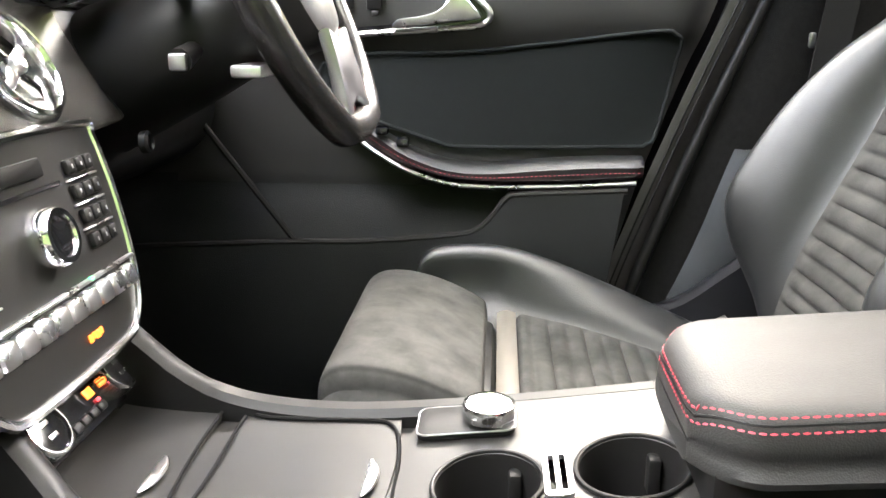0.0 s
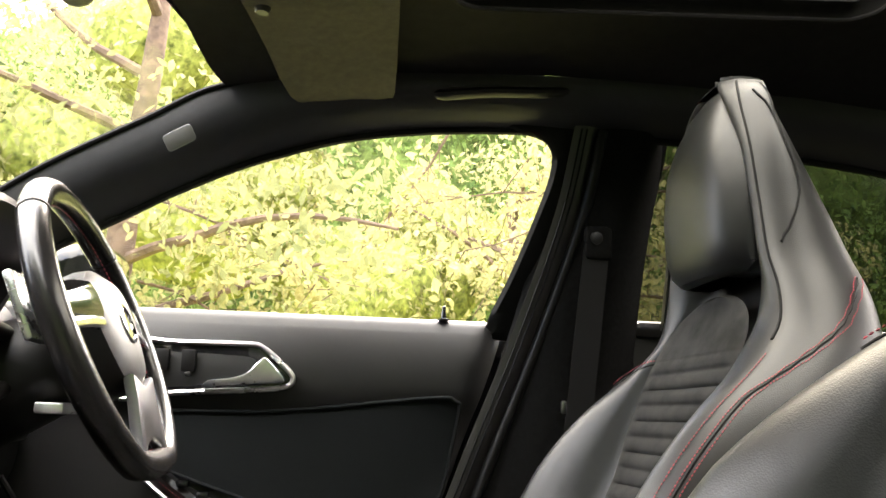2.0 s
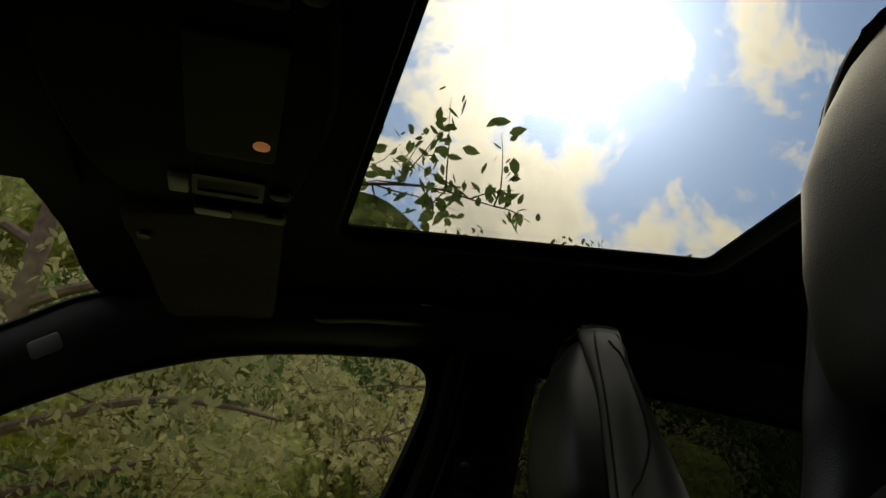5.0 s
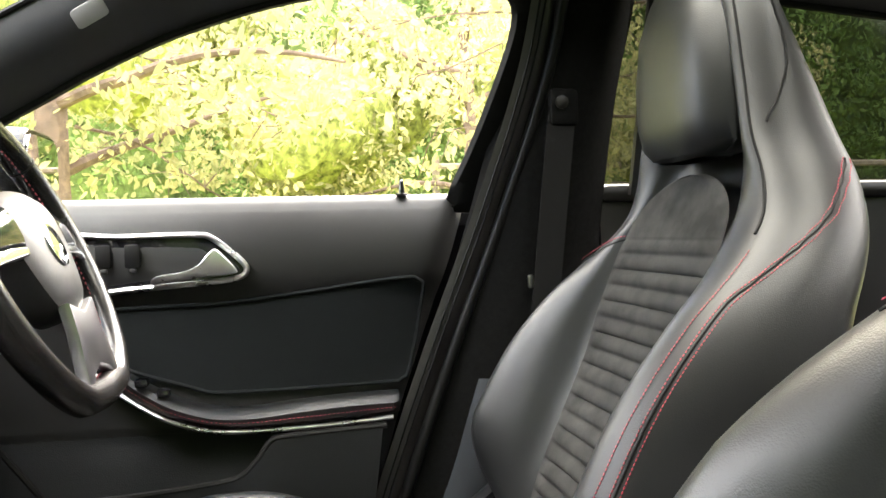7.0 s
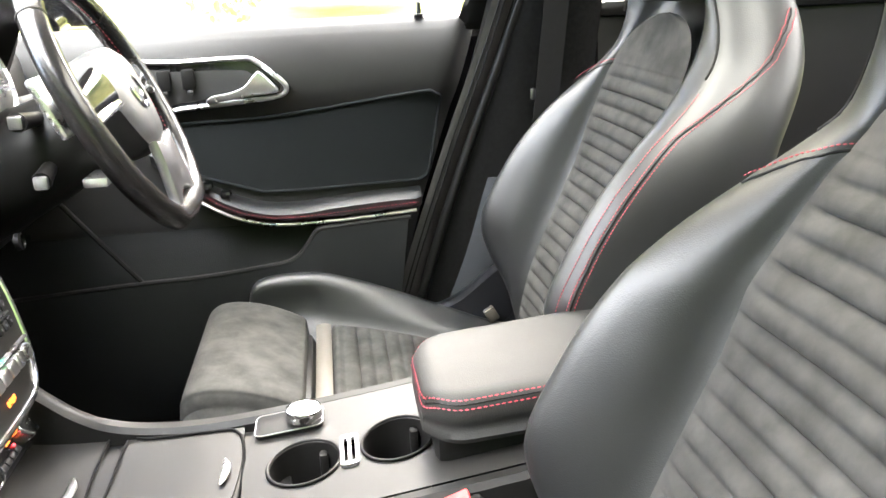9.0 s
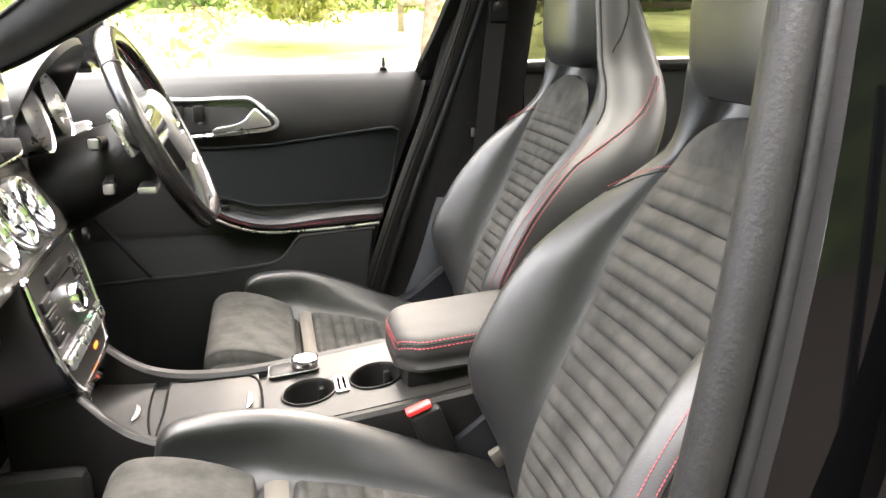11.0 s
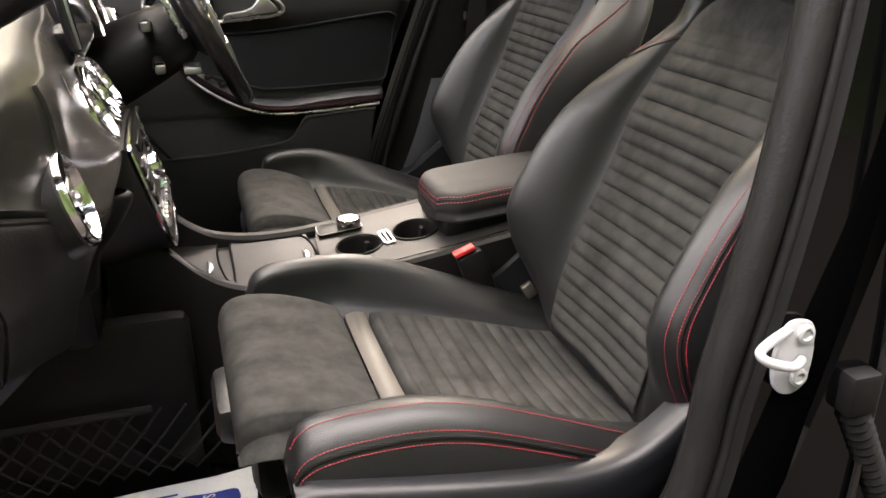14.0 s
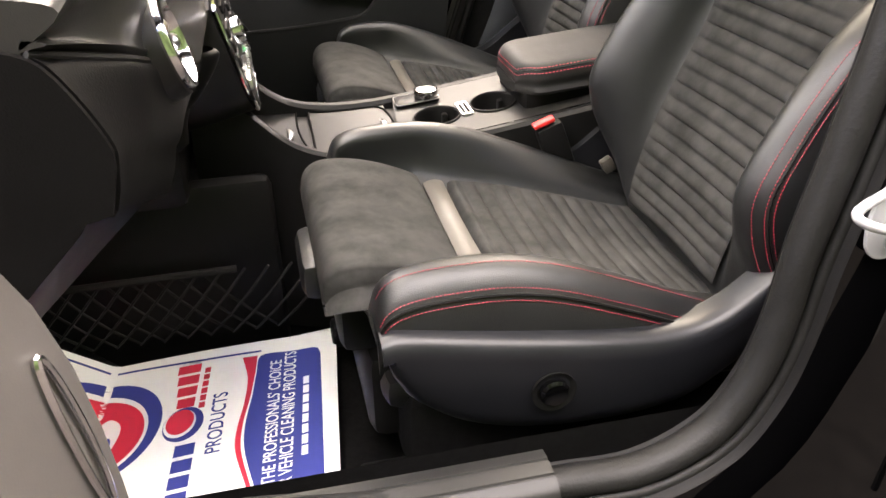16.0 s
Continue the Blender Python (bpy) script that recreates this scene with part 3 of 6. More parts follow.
# passenger side aperture: seal, sill, door pillar
SEAL = spline([(-0.80, -0.665, 0.51), (-0.60, -0.665, 0.478), (-0.469, -0.665, 0.462), (-0.36, -0.665, 0.452), (-0.285, -0.665, 0.450), (-0.200, -0.665, 0.449), (-0.126, -0.665, 0.485), (-0.087, -0.665, 0.546), (-0.069, -0.665, 0.615), (-0.060, -0.665, 0.695), (-0.040, -0.665, 0.80), (-0.021, -0.663, 0.90), (-0.004, -0.658, 1.0), (0.012, -0.648, 1.10), (0.028, -0.63, 1.20), (0.018, -0.605, 1.285), (-0.06, -0.592, 1.32), (-0.25, -0.60, 1.275), (-0.45, -0.62, 1.175), (-0.60, -0.64, 1.095), (-0.80, -0.665, 0.99), (-0.90, -0.67, 0.86), (-0.90, -0.67, 0.66)], 8, closed=True)
part("aperture_seal", tube(SEAL, 0.016, 12, closed=True, up=(0, 1, 0), flat=1.25), SEALMAT, car, "thick black rubber door aperture seal")
cen = Vector((-0.42, -0.66, 0.85))


def outward(p, d, dy):
    q = (p - cen)
    q.y = 0
    return p + q.normalized() * d + Vector((0, dy, 0))


part("seal_lip", tube([outward(p, 0.021, -0.014) for p in SEAL], 0.0075, 10, closed=True, up=(0, 1, 0)), SEALMAT, car, "outer lip of the door seal")
part("aperture_flange", loft([[outward(p, d, dy) for p in SEAL] for d, dy in ((0.004, 0.034), (0.012, 0.022), (0.019, 0.004), (0.022, -0.024), (0.026, -0.031))], cap=False), LIDMAT, car, "black door frame")
part("aperture_paint", loft([[outward(p, d, dy) for p in SEAL] for d, dy in ((0.0262, -0.0312), (0.06, -0.0325), (0.095, -0.0330))], cap=False), PAINT, car, "gloss black painted door surround")


def sidewall(u, v):
    x = -0.05 + 0.50 * u
    z = 0.16 + 1.0 * v
    k = table([(0.16, -0.60), (0.37, -0.19), (0.46, -0.08), (0.60, -0.02), (0.75, 0.025), (0.95, 0.075), (1.16, 0.075)])(z)[0]
    return (k + (0.5 - k) * u, -0.698 - 0.02 * u - 0.03 * math.sin(math.pi * v), z)


part("door_pillar_panel", grid(sidewall, 12, 30), PAINT, car, "gloss black door pillar panel")
part("outer_sill", grid(lambda u, v: (-1.0 + 1.2 * u, -0.70 - 0.05 * math.sin(v * 2.2), 0.41 - 0.25 * v), 10, 8), PAINT, car, "gloss black painted sill")
SILL_PROFILE = [(-0.632, 0.440), (-0.634, 0.470), (-0.640, 0.477), (-0.655, 0.479), (-0.6565, 0.477), (-0.659, 0.477), (-0.6605, 0.479), (-0.675, 0.477), (-0.6765, 0.475), (-0.679, 0.475), (-0.6805, 0.477), (-0.692, 0.472), (-0.699, 0.464), (-0.701, 0.44)]
part("sill_step", loft([[Vector((x, y, z + 0.012 * max(0.0, -0.45 - x))) for y, z in SILL_PROFILE] for x in np.linspace(-0.306, -0.95, 12)]), SILLMAT, car, "grooved dark grey sill step")
part("sill_inner", grid(lambda u, v: (-0.95 + 1.05 * u, -0.60 + 0.04 * v, 0.46 - 0.2 * v), 8, 6), CARPET, car)
for i in range(2):
    part("panel_gap", tube([(0.06 + 0.19 * i + 0.02 * s, -0.735, 0.40 + 0.7 * s) for s in np.linspace(0, 1, 12)], 0.004, 6), SATIN, car)
# passenger front pillar and screen rail
part("passenger_windscreen_pillar", tube(spline([(-1.0, -0.69, 0.97), (-0.80, -0.65, 1.08), (-0.60, -0.62, 1.165), (-0.42, -0.595, 1.25), (-0.30, -0.58, 1.31), (-0.1, -0.575, 1.345), (0.3, -0.57, 1.36)], 6), 0.045, 12, up=(0, 1, 0)), PILLAR, car, "dark windscreen pillar")
part("rear_passenger_side", grid(lambda u, v: (0.10 + 1.1 * u, -0.70 + 0.10 * max(0, v - 0.6), 0.3 + 0.72 * v), 6, 10), SOFT, car)
part("rear_passenger_pillar", tube([(0.13, -0.63, 0.60), (0.14, -0.62, 0.95), (0.12, -0.60, 1.15), (0.09, -0.57, 1.36)], 0.045, 10), PLASTIC, car)
cp = part("rear_passenger_glass", grid(lambda u, v: (0.12 + 0.9 * u, -0.70 + 0.10 * v, 1.02 + 0.33 * v), 2, 2), GLASS_DARK, car)
cp.visible_shadow = False

# ---- driver's door ----
door = thing("driver_door", (-0.3, 0.76, 0.3), "closed black car door with chrome handle and padded armrest", "car door")
DY = table([(0.30, 0.745), (0.45, 0.725), (0.56, 0.715), (0.63, 0.735), (0.68, 0.752), (0.74, 0.752), (0.80, 0.752), (0.86, 0.746), (0.885, 0.734), (0.905, 0.726), (0.93, 0.724), (0.96, 0.727), (0.99, 0.735), (1.012, 0.746), (1.030, 0.765), (1.035, 0.80)])


def rear_x(z):
    return 0.072 - 0.34 * max(0, 1.03 - z)


def dpanel(u, v):
    z = 0.30 + 0.728 * v
    if v > 0.97:
        z = 1.0062 + 0.0238 * min(1.0, (v - 0.97) / 0.02)
    y = float(DY(z)[0]) if v < 0.99 else 0.765 + 3.5 * (v - 0.99)
    x1 = rear_x(z)
    e = max(0.0, u - 0.96) / 0.04
    return (-0.95 + (x1 + 0.95) * u, y + 0.035 * e * e, z)


vs = sorted(set([i / 60 for i in range(59)] + [0.972, 0.976, 0.98, 0.985, 0.99, 0.993, 0.996, 1.0]))
vlo, vhi = [v for v in vs if v < 0.54], [v for v in vs if v > 0.51]
part("door_panel", grid(lambda u, v: dpanel(u, vhi[round(v * (len(vhi) - 1))]), 50, len(vhi)), DOOR_TOP, door, "soft black upper door panel")
part("lower_door_panel", grid(lambda u, v: dpanel(u, vlo[round(v * (len(vlo) - 1))]), 50, len(vlo)), DOOR_LOW, door, "matte black lower door panel")


def on_door(x, z, d=0.0):
    return Vector((x, float(DY(z)[0]) - d, z))


ins = spline([(-0.50, 0.862), (-0.30, 0.872), (-0.06, 0.900), (-0.018, 0.897), (-0.010, 0.875), (-0.03, 0.765), (-0.045, 0.742), (-0.08, 0.738), (-0.30, 0.735), (-0.36, 0.745), (-0.50, 0.80)], 5, closed=True)
part("door_insert", plate([(p.x, p.y) for p in ins], lambda u, v, w: on_door(u, v, 0.004 + w), 0.0), DOOR_CLOTH, door, "matte black door card insert")
part("insert_seam", tube([on_door(p.x, p.y, 0.005) for p in ins], 0.003, 8, closed=True, up=(0, 1, 0)), DOOR_CLOTH, door)
TOPL = table([(-0.52, 0.83), (-0.465, 0.785), (-0.40, 0.745), (-0.34, 0.722), (-0.28, 0.716), (-0.20, 0.722), (-0.12, 0.727), (-0.052, 0.728)])
BOTL = table([(-0.52, 0.80), (-0.466, 0.754), (-0.40, 0.716), (-0.336, 0.694), (-0.28, 0.689), (-0.20, 0.690), (-0.12, 0.694), (-0.052, 0.699)])
rings = []
for x in np.linspace(-0.52, -0.052, 40):
    t, b = TOPL(x)[0], BOTL(x)[0]
    d = 0.055 * min(1, (x + 0.55) / 0.16)
    e = min(1.0, (-0.045 - x) / 0.02)
    d *= 0.6 + 0.4 * e
    rings.append([Vector((x, 0.76, t - 0.004)), Vector((x, 0.755 - d * 0.5, t)), Vector((x, 0.752 - d * 0.9, t - 0.003)), Vector((x, 0.748 - d, t - 0.012)), Vector((x, 0.75 - d, b + 0.006)), Vector((x, 0.752 - d * 0.9, b)), Vector((x, 0.76, b - 0.004))])
part("door_armrest", loft(rings), LEATHER, door, "padded black leather door armrest")
part("armrest_stitching", dashes([Vector((x, 0.748 - 0.0560 * min(1, (x + 0.55) / 0.16), 0.45 * TOPL(x)[0] + 0.55 * BOTL(x)[0] - 0.002)) for x in np.linspace(-0.46, -0.06, 60)], 0.004, 0.0025, 0.0005), RED, door, "red thread stitching")
part("chrome_strip", tube([Vector((x, 0.752 - 0.054 * min(1, (x + 0.55) / 0.16), BOTL(x)[0] - 0.004)) for x in np.linspace(-0.50, -0.064, 40)], 0.0035, 8, up=(0, 1, 0)), SILVER, door, "slim satin silver trim strip")
# handle bezel, cup and lever
bez = spline([(-0.56, 0.971), (-0.45, 0.973), (-0.35, 0.974), (-0.322, 0.968), (-0.285, 0.938), (-0.274, 0.922), (-0.285, 0.910), (-0.33, 0.904), (-0.45, 0.896), (-0.56, 0.888)], 5, closed=True)
part("handle_recess", plate([(p.x, p.y) for p in bez], lambda u, v, w: on_door(u, v, 0.003), 0.0), GLOSS, door, "gloss black handle recess")
part("handle_bezel", tube([on_door(p.x, p.y, 0.006) for p in bez], 0.0045, 8, closed=True, up=(0, 1, 0)), SILVER, door, "satin silver handle surround")
lvp = spline([(-0.405, 0.903), (-0.402, 0.915), (-0.370, 0.920), (-0.345, 0.928), (-0.328, 0.946), (-0.318, 0.953), (-0.305, 0.942), (-0.288, 0.922), (-0.295, 0.915), (-0.345, 0.911)], 3, closed=True)
lv = plate([(p.x, p.y) for p in lvp], lambda u, v, w: on_door(u, v, 0.006 + w * (0.6 + 6.0 * (v - 0.903))), 0.022, bevel=0.003)
part("door_lever", lv, SILVER, door, "satin silver inner door lever")
for k, (x, z) in enumerate(((-0.435, 0.945), (-0.475, 0.945))):
    part("memory_button", box(on_door(x, z, 0.006), (0.022, 0.008, 0.034), 0.003), PLASTIC, door, "black seat adjustment button")
    part("button_cap", box(on_door(x + 0.002, z - 0.021, 0.012), (0.010, 0.008, 0.008), 0.003), SATIN, door)
for x in (-0.455, -0.425, -0.395):
    part("window_switch", box((x, 0.708 + 0.1 * (-0.40 - x) * 0.2, TOPL(x)[0] + 0.004), (0.018, 0.022, 0.012), 0.003), GLOSS, door, "gloss black window switch")
part("lock_pin", lathe([(0.0045, 0), (0.0045, 0.008), (0.0035, 0.012), (0.0035, 0.020), (0.0015, 0.022)], (-0.036, 0.757, 1.031), (0, 0, 1), 12), GLOSS, door, "small black door lock pin")
part("pin_collar", lathe([(0.010, 0), (0.010, 0.002), (0.006, 0.003)], (-0.036, 0.757, 1.029), (0, 0, 1), 16), SATIN, door)
pk = [(-0.95, 0.575), (-0.60, 0.595), (-0.45, 0.600), (-0.32, 0.612), (-0.285, 0.622), (-0.262, 0.645), (-0.245, 0.668), (-0.22, 0.674), (-0.075, 0.682)]
pocket = grid(lambda u, v: (lambda x: Vector((x, 0.715 - 0.03 * math.sin(math.pi * min(1, v * 0.6 + 0.25)), 0.34 + (float(np.interp(x, [p[0] for p in pk], [p[1] for p in pk])) - 0.34) * v)))(-0.93 + (0.93 - 0.13 + 0.05 * v) * u), 60, 10)
part("door_pocket", solid(pocket, 0.008), DOOR_LOW, door, "black plastic door pocket")
part("pocket_lip", tube(spline([(x, 0.697, z + 0.001) for x, z in pk], 6), 0.005, 8, up=(0, 1, 0)), SOFT, door)
dg = part("window_glass", grid(lambda u, v: (-0.93 + 1.08 * u, side_y(1.02 + 0.33 * v) + 0.015, 1.02 + 0.33 * v), 2, 2), GLASS, door, "clear closed window glass")
dg.visible_shadow = False

wm = thing("wing_mirror", (-0.66, 0.97, 1.06), "black door mirror outside the driver's window", "wing mirror")
wr = []
for x, k in ((-0.74, 0.45), (-0.725, 0.75), (-0.70, 0.92), (-0.66, 1.0), (-0.635, 0.98), (-0.630, 0.93)):
    wr.append([Vector((x, 0.985 + a * k, 1.095 + b * k)) for a, b in rrect(0, 0, 0.20, 0.13, 0.04)])
part("mirror_housing", loft(wr), PAINT, wm)
part("mirror_glass", plate(rrect(0, 0, 0.17, 0.105, 0.03), lambda u, v, w: (-0.629 + w, 0.985 + u, 1.095 + v), 0.003), MIRROR, wm)
part("mirror_arm", tube([(-0.67, 0.80, 1.035), (-0.67, 0.88, 1.05), (-0.67, 0.93, 1.07)], 0.022, 10), PAINT, wm)
part("kick_panel_edge", tube([(-0.70, 0.703, 0.79), (-0.666, 0.70, 0.745), (-0.61, 0.70, 0.67), (-0.555, 0.70, 0.597)], 0.005, 8), PLASTIC, door, "dark panel edge beside the dashboard")


# ---- front seats ----
BACK_LOW = [  # z: half width, ridge place, ridge x, panel half width, panel x, rear x
    (0.46, 0.225, 0.18, 0.14, 0.115, 0.095, 0.21), (0.50, 0.235, 0.19, 0.125, 0.12, 0.085, 0.22), (0.54, 0.245, 0.20, 0.095, 0.125, 0.085, 0.23),
    (0.60, 0.250, 0.205, 0.063, 0.128, 0.098, 0.25), (0.65, 0.255, 0.205, 0.042, 0.130, 0.115, 0.265), (0.70, 0.255, 0.205, 0.036, 0.132, 0.137, 0.28),
    (0.76, 0.250, 0.203, 0.062, 0.134, 0.165, 0.30), (0.82, 0.245, 0.200, 0.098, 0.135, 0.192, 0.32), (0.88, 0.235, 0.192, 0.148, 0.135, 0.217, 0.34)]
BACK_HIGH = [
    (0.92, 0.222, 0.183, 0.192, 0.132, 0.232, 0.36), (0.95, 0.207, 0.173, 0.224, 0.128, 0.245, 0.375), (0.98, 0.190, 0.160, 0.248, 0.115, 0.268, 0.385),
    (1.02, 0.168, 0.146, 0.258, 0.095, 0.292, 0.388), (1.06, 0.146, 0.130, 0.258, 0.085, 0.310, 0.382), (1.12, 0.128, 0.114, 0.260, 0.075, 0.312, 0.366),
    (1.20, 0.110, 0.096, 0.260, 0.07, 0.298, 0.340), (1.25, 0.094, 0.078, 0.260, 0.055, 0.282, 0.326), (1.275, 0.083, 0.067, 0.262, 0.04, 0.277, 0.326),
    (1.292, 0.069, 0.054, 0.267, 0.025, 0.277, 0.322), (1.304, 0.053, 0.041, 0.274, 0.015, 0.281, 0.316), (1.312, 0.036, 0.028, 0.281, 0.009, 0.285, 0.310), (1.317, 0.016, 0.012, 0.290, 0.004, 0.291, 0.302)]
BACK_AT = table(BACK_LOW + BACK_HIGH)


def seat(name, cx, cy, lean, dz, head, reach, label):
    """One front seat; cx, cy: where its hip line stands, lean: how much further forward its lower back comes."""
    th = thing(name, (cx - 0.15, cy, 0.29), label, "car seat", "front seats")

    def dx(z):
        return cx - lean * float(np.clip((0.97 - z) / 0.12, 0, 1)) + head * float(np.clip((z - 0.97) / 0.1, 0, 1))

    def back_ring(z, per=4):
        w, rv, rx, pw, px, bx = BACK_AT(z)
        d = dx(z)
        c = [(-w, (rx + bx) / 2 + 0.01), (-0.975 * w, rx + 0.04), (-(rv + w) / 2 - 0.004, rx + 0.012), (-rv, rx), (-(rv * 0.45 + pw * 0.55), rx * 0.45 + px * 0.55 - 0.012), (-pw, px), (-pw * 0.45, px + 0.007),
             (pw * 0.45, px + 0.007), (pw, px), (rv * 0.45 + pw * 0.55, rx * 0.45 + px * 0.55 - 0.012), (rv, rx), ((rv + w) / 2 + 0.004, rx + 0.012), (0.975 * w, rx + 0.04), (w, (rx + bx) / 2 + 0.01),
             (0.9 * w, bx - 0.015), (0.5 * w, bx), (-0.5 * w, bx), (-0.9 * w, bx - 0.015)]
        return [Vector((p.y + d, cy + p.x, z)) for p in spline([Vector(q) for q in c], per, closed=True)]

    zs = list(np.linspace(0.46, 1.0, 40)) + list(np.linspace(1.015, 1.306, 28)) + [1.311, 1.315, 1.318, 1.3205, 1.3225, 1.3235]
    part("backrest", loft([back_ring(z) for z in zs]), LEATHER, th, "black leather backrest with high side bolsters")

    # ribbed suede insert
    def insert(u, v):
        z = 0.525 + 0.505 * v
        w, rv, rx, pw, px, bx = BACK_AT(z)
        half = pw + 0.004
        if z > 0.955:
            k = (z - 0.955) / 0.075
            half = 0.128 * math.sqrt(max(0.0, 1 - k * k)) + 0.002
            px = 0.245 + (z - 0.95) * 0.45
        s = 2 * u - 1
        rib = 0.0062 * abs(math.sin(math.pi * (z - 0.505) / 0.0205)) ** 0.62 if z < 0.945 else 0.0065
        rib *= min(1.0, (1 - abs(s)) * 9) * min(1.0, 0.3 + (1 - abs(s)) * 3)
        return (px + 0.0055 * (1 - s * s) + dx(z) - 0.007 - 0.006 * float(np.clip((z - 0.80) / 0.06, 0, 1)) - rib, cy + s * half, z)

    part("backrest_insert", grid(insert, 25, 260), SUEDE, th, "ribbed dark grey suede backrest insert", sharp=70)

    # head restraint pad
    hr = []
    for z, w, f, b in ((1.046, 0.06, 0.252, 0.28), (1.050, 0.084, 0.238, 0.295), (1.062, 0.096, 0.230, 0.305), (1.09, 0.100, 0.224, 0.305), (1.14, 0.100, 0.222, 0.300), (1.20, 0.094, 0.226, 0.300), (1.25, 0.080, 0.236, 0.300), (1.285, 0.062, 0.252, 0.300), (1.305, 0.045, 0.266, 0.298), (1.313, 0.028, 0.276, 0.292)):
        c = [(-w, b - 0.03), (-w * 0.97, f + 0.035), (-w * 0.8, f + 0.010), (-w * 0.4, f), (w * 0.4, f), (w * 0.8, f + 0.010), (w * 0.97, f + 0.035), (w, b - 0.03), (w * 0.8, b), (-w * 0.8, b)]
        hr.append([Vector((p.y + cx + head, cy + p.x, z - 0.012 * (z > 1.2))) for p in spline([Vector(q) for q in c], 4, closed=True)])
    part("head_restraint", loft(hr), LEATHER, th, "black leather head restraint pad")

    # seams and stitching on the back
    def on_back(z, i, frac=0.0, lift=0.0012):
        r = back_ring(z, 12)
        n = len(r)
        k = round(i * 12 + frac * 12) % n
        p = r[k]
        t = (r[(k + 1) % n] - r[k - 1]).normalized()
        nrm = Vector((-t.y, t.x, 0))
        if nrm.dot(p - Vector((cx + 0.2, cy, z))) < 0:
            nrm = -nrm
        return p + nrm * lift

    for side in (-1, 1):
        def ring_at(z, o):
            """Ring place o steps outward from the ridge, running to the rear corner near the shoulder."""
            o += 2.2 * max(0.0, z - 0.90) / 0.14
            return 3 - o if side < 0 else 10 + o

        zz = np.linspace(0.56, 1.035, 60)
        part("seam", tube([on_back(z, ring_at(z, 1.50), 0, 0.0005) for z in zz], 0.0011, 6), RUBBER, th, "dark piped seam")
        if side < 0:
            part("stitching", dashes([on_back(z, ring_at(z, 1.36)) for z in zz], 0.0030, 0.0014, 0.00055), RED, th, "red thread stitching")
            part("stitching", dashes([on_back(z, ring_at(z, 1.64)) for z in zz], 0.0030, 0.0014, 0.00055), RED, th, "red thread stitching")
            part("stitching", dashes([on_back(z, (3 - 0.85) if side < 0 else 10.85) for z in np.linspace(0.56, 0.945, 60)], 0.0030, 0.0014, 0.00055), RED, th, "red thread stitching")
        # curved seam round the side of the head restraint
        part("head_panel_seam", tube([on_back(z, (1.6 - 1.5 * math.sin(math.pi * s)) if side < 0 else (11.4 + 1.5 * math.sin(math.pi * s)), 0, 0.0004) for s, z in zip(np.linspace(0, 1, 24), np.linspace(1.075, 1.28, 24))], 0.0016, 6), RUBBER, th)
        # shoulder seam from insert to bolster edge
        cross = [on_back(0.954 - 0.034 * s * s, (5 - 2.4 * s) if side < 0 else (8 + 2.4 * s), 0, 0.0005) for s in np.linspace(0, 1, 14)]
        if side > 0:
            part("shoulder_seam", tube(cross, 0.0014, 6), RUBBER, th)
            part("shoulder_stitching", dashes([p + Vector((-0.001, 0, 0.005)) for p in cross], 0.0030, 0.0014, 0.00055), RED, th)
        head_seam = [on_back(z, (2.3 if side < 0 else 10.7), 0, 0.0004) for z in np.linspace(0.96, 1.30, 34)]
        part("head_seam", tube(head_seam, 0.0018, 6), RUBBER, th)

    yc = cy + 0.015

    def fx(x):
        """The thigh support and the bolster fronts slide back by reach."""
        return cx + x + reach * float(np.clip((-0.20 - x) / 0.2, 0, 1))

    # cushion
    C = table([(-0.27, 0.580, 0.172), (-0.24, 0.574, 0.165), (-0.15, 0.558, 0.155), (-0.05, 0.532, 0.145), (0.05, 0.505, 0.135), (0.12, 0.495, 0.13)])

    def cush(u, v):
        x = -0.236 + 0.360 * u
        z, w = C(x)
        s = 2 * v - 1
        rib = 0.006 * abs(math.sin(math.pi * (x + 0.236) / 0.023)) ** 0.5 * min(1, (1 - abs(s)) * 8)
        e = min(1.0, u / 0.04)
        return (cx + x, yc + s * w, dz + z + rib - 0.008 * (1 - s * s) - 0.02 * (1 - e) ** 2)

    part("cushion_insert", grid(cush, 150, 25), SUEDE, th, "ribbed dark grey suede cushion insert", sharp=70)
    part("cushion_band", grid(lambda u, v: (fx(-0.268 + 0.030 * u), yc + (2 * v - 1) * 0.160, dz + 0.573 + 0.004 * math.sin(3.1 * u) - 0.006 * (1 - (2 * v - 1) ** 2)), 8, 12), BAND, th, "smooth grey strip across the cushion")
    part("cushion_core", box((cx - 0.14, yc, 0.455 + dz), (0.50, 0.36, 0.05), 0.02), LEATHER, th)
    # thigh pad
    tp = []
    for x, zt, zb, w in spline(((-0.276, 0.574, 0.552, 0.160), (-0.278, 0.588, 0.545, 0.170), (-0.284, 0.597, 0.543, 0.175), (-0.32, 0.614, 0.555, 0.177), (-0.36, 0.627, 0.570, 0.178), (-0.395, 0.633, 0.580, 0.178), (-0.422, 0.632, 0.583, 0.177), (-0.438, 0.624, 0.582, 0.174), (-0.446, 0.612, 0.582, 0.170), (-0.449, 0.598, 0.584, 0.165)), 5):
        w *= 0.915
        c = [(-w, zt - 0.026), (-w + 0.004, zt - 0.009), (-w + 0.018, zt - 0.001), (-w * 0.4, zt), (w * 0.4, zt), (w - 0.018, zt - 0.001), (w - 0.004, zt - 0.009), (w, zt - 0.026), (w * 0.97, zb), (-w * 0.97, zb)]
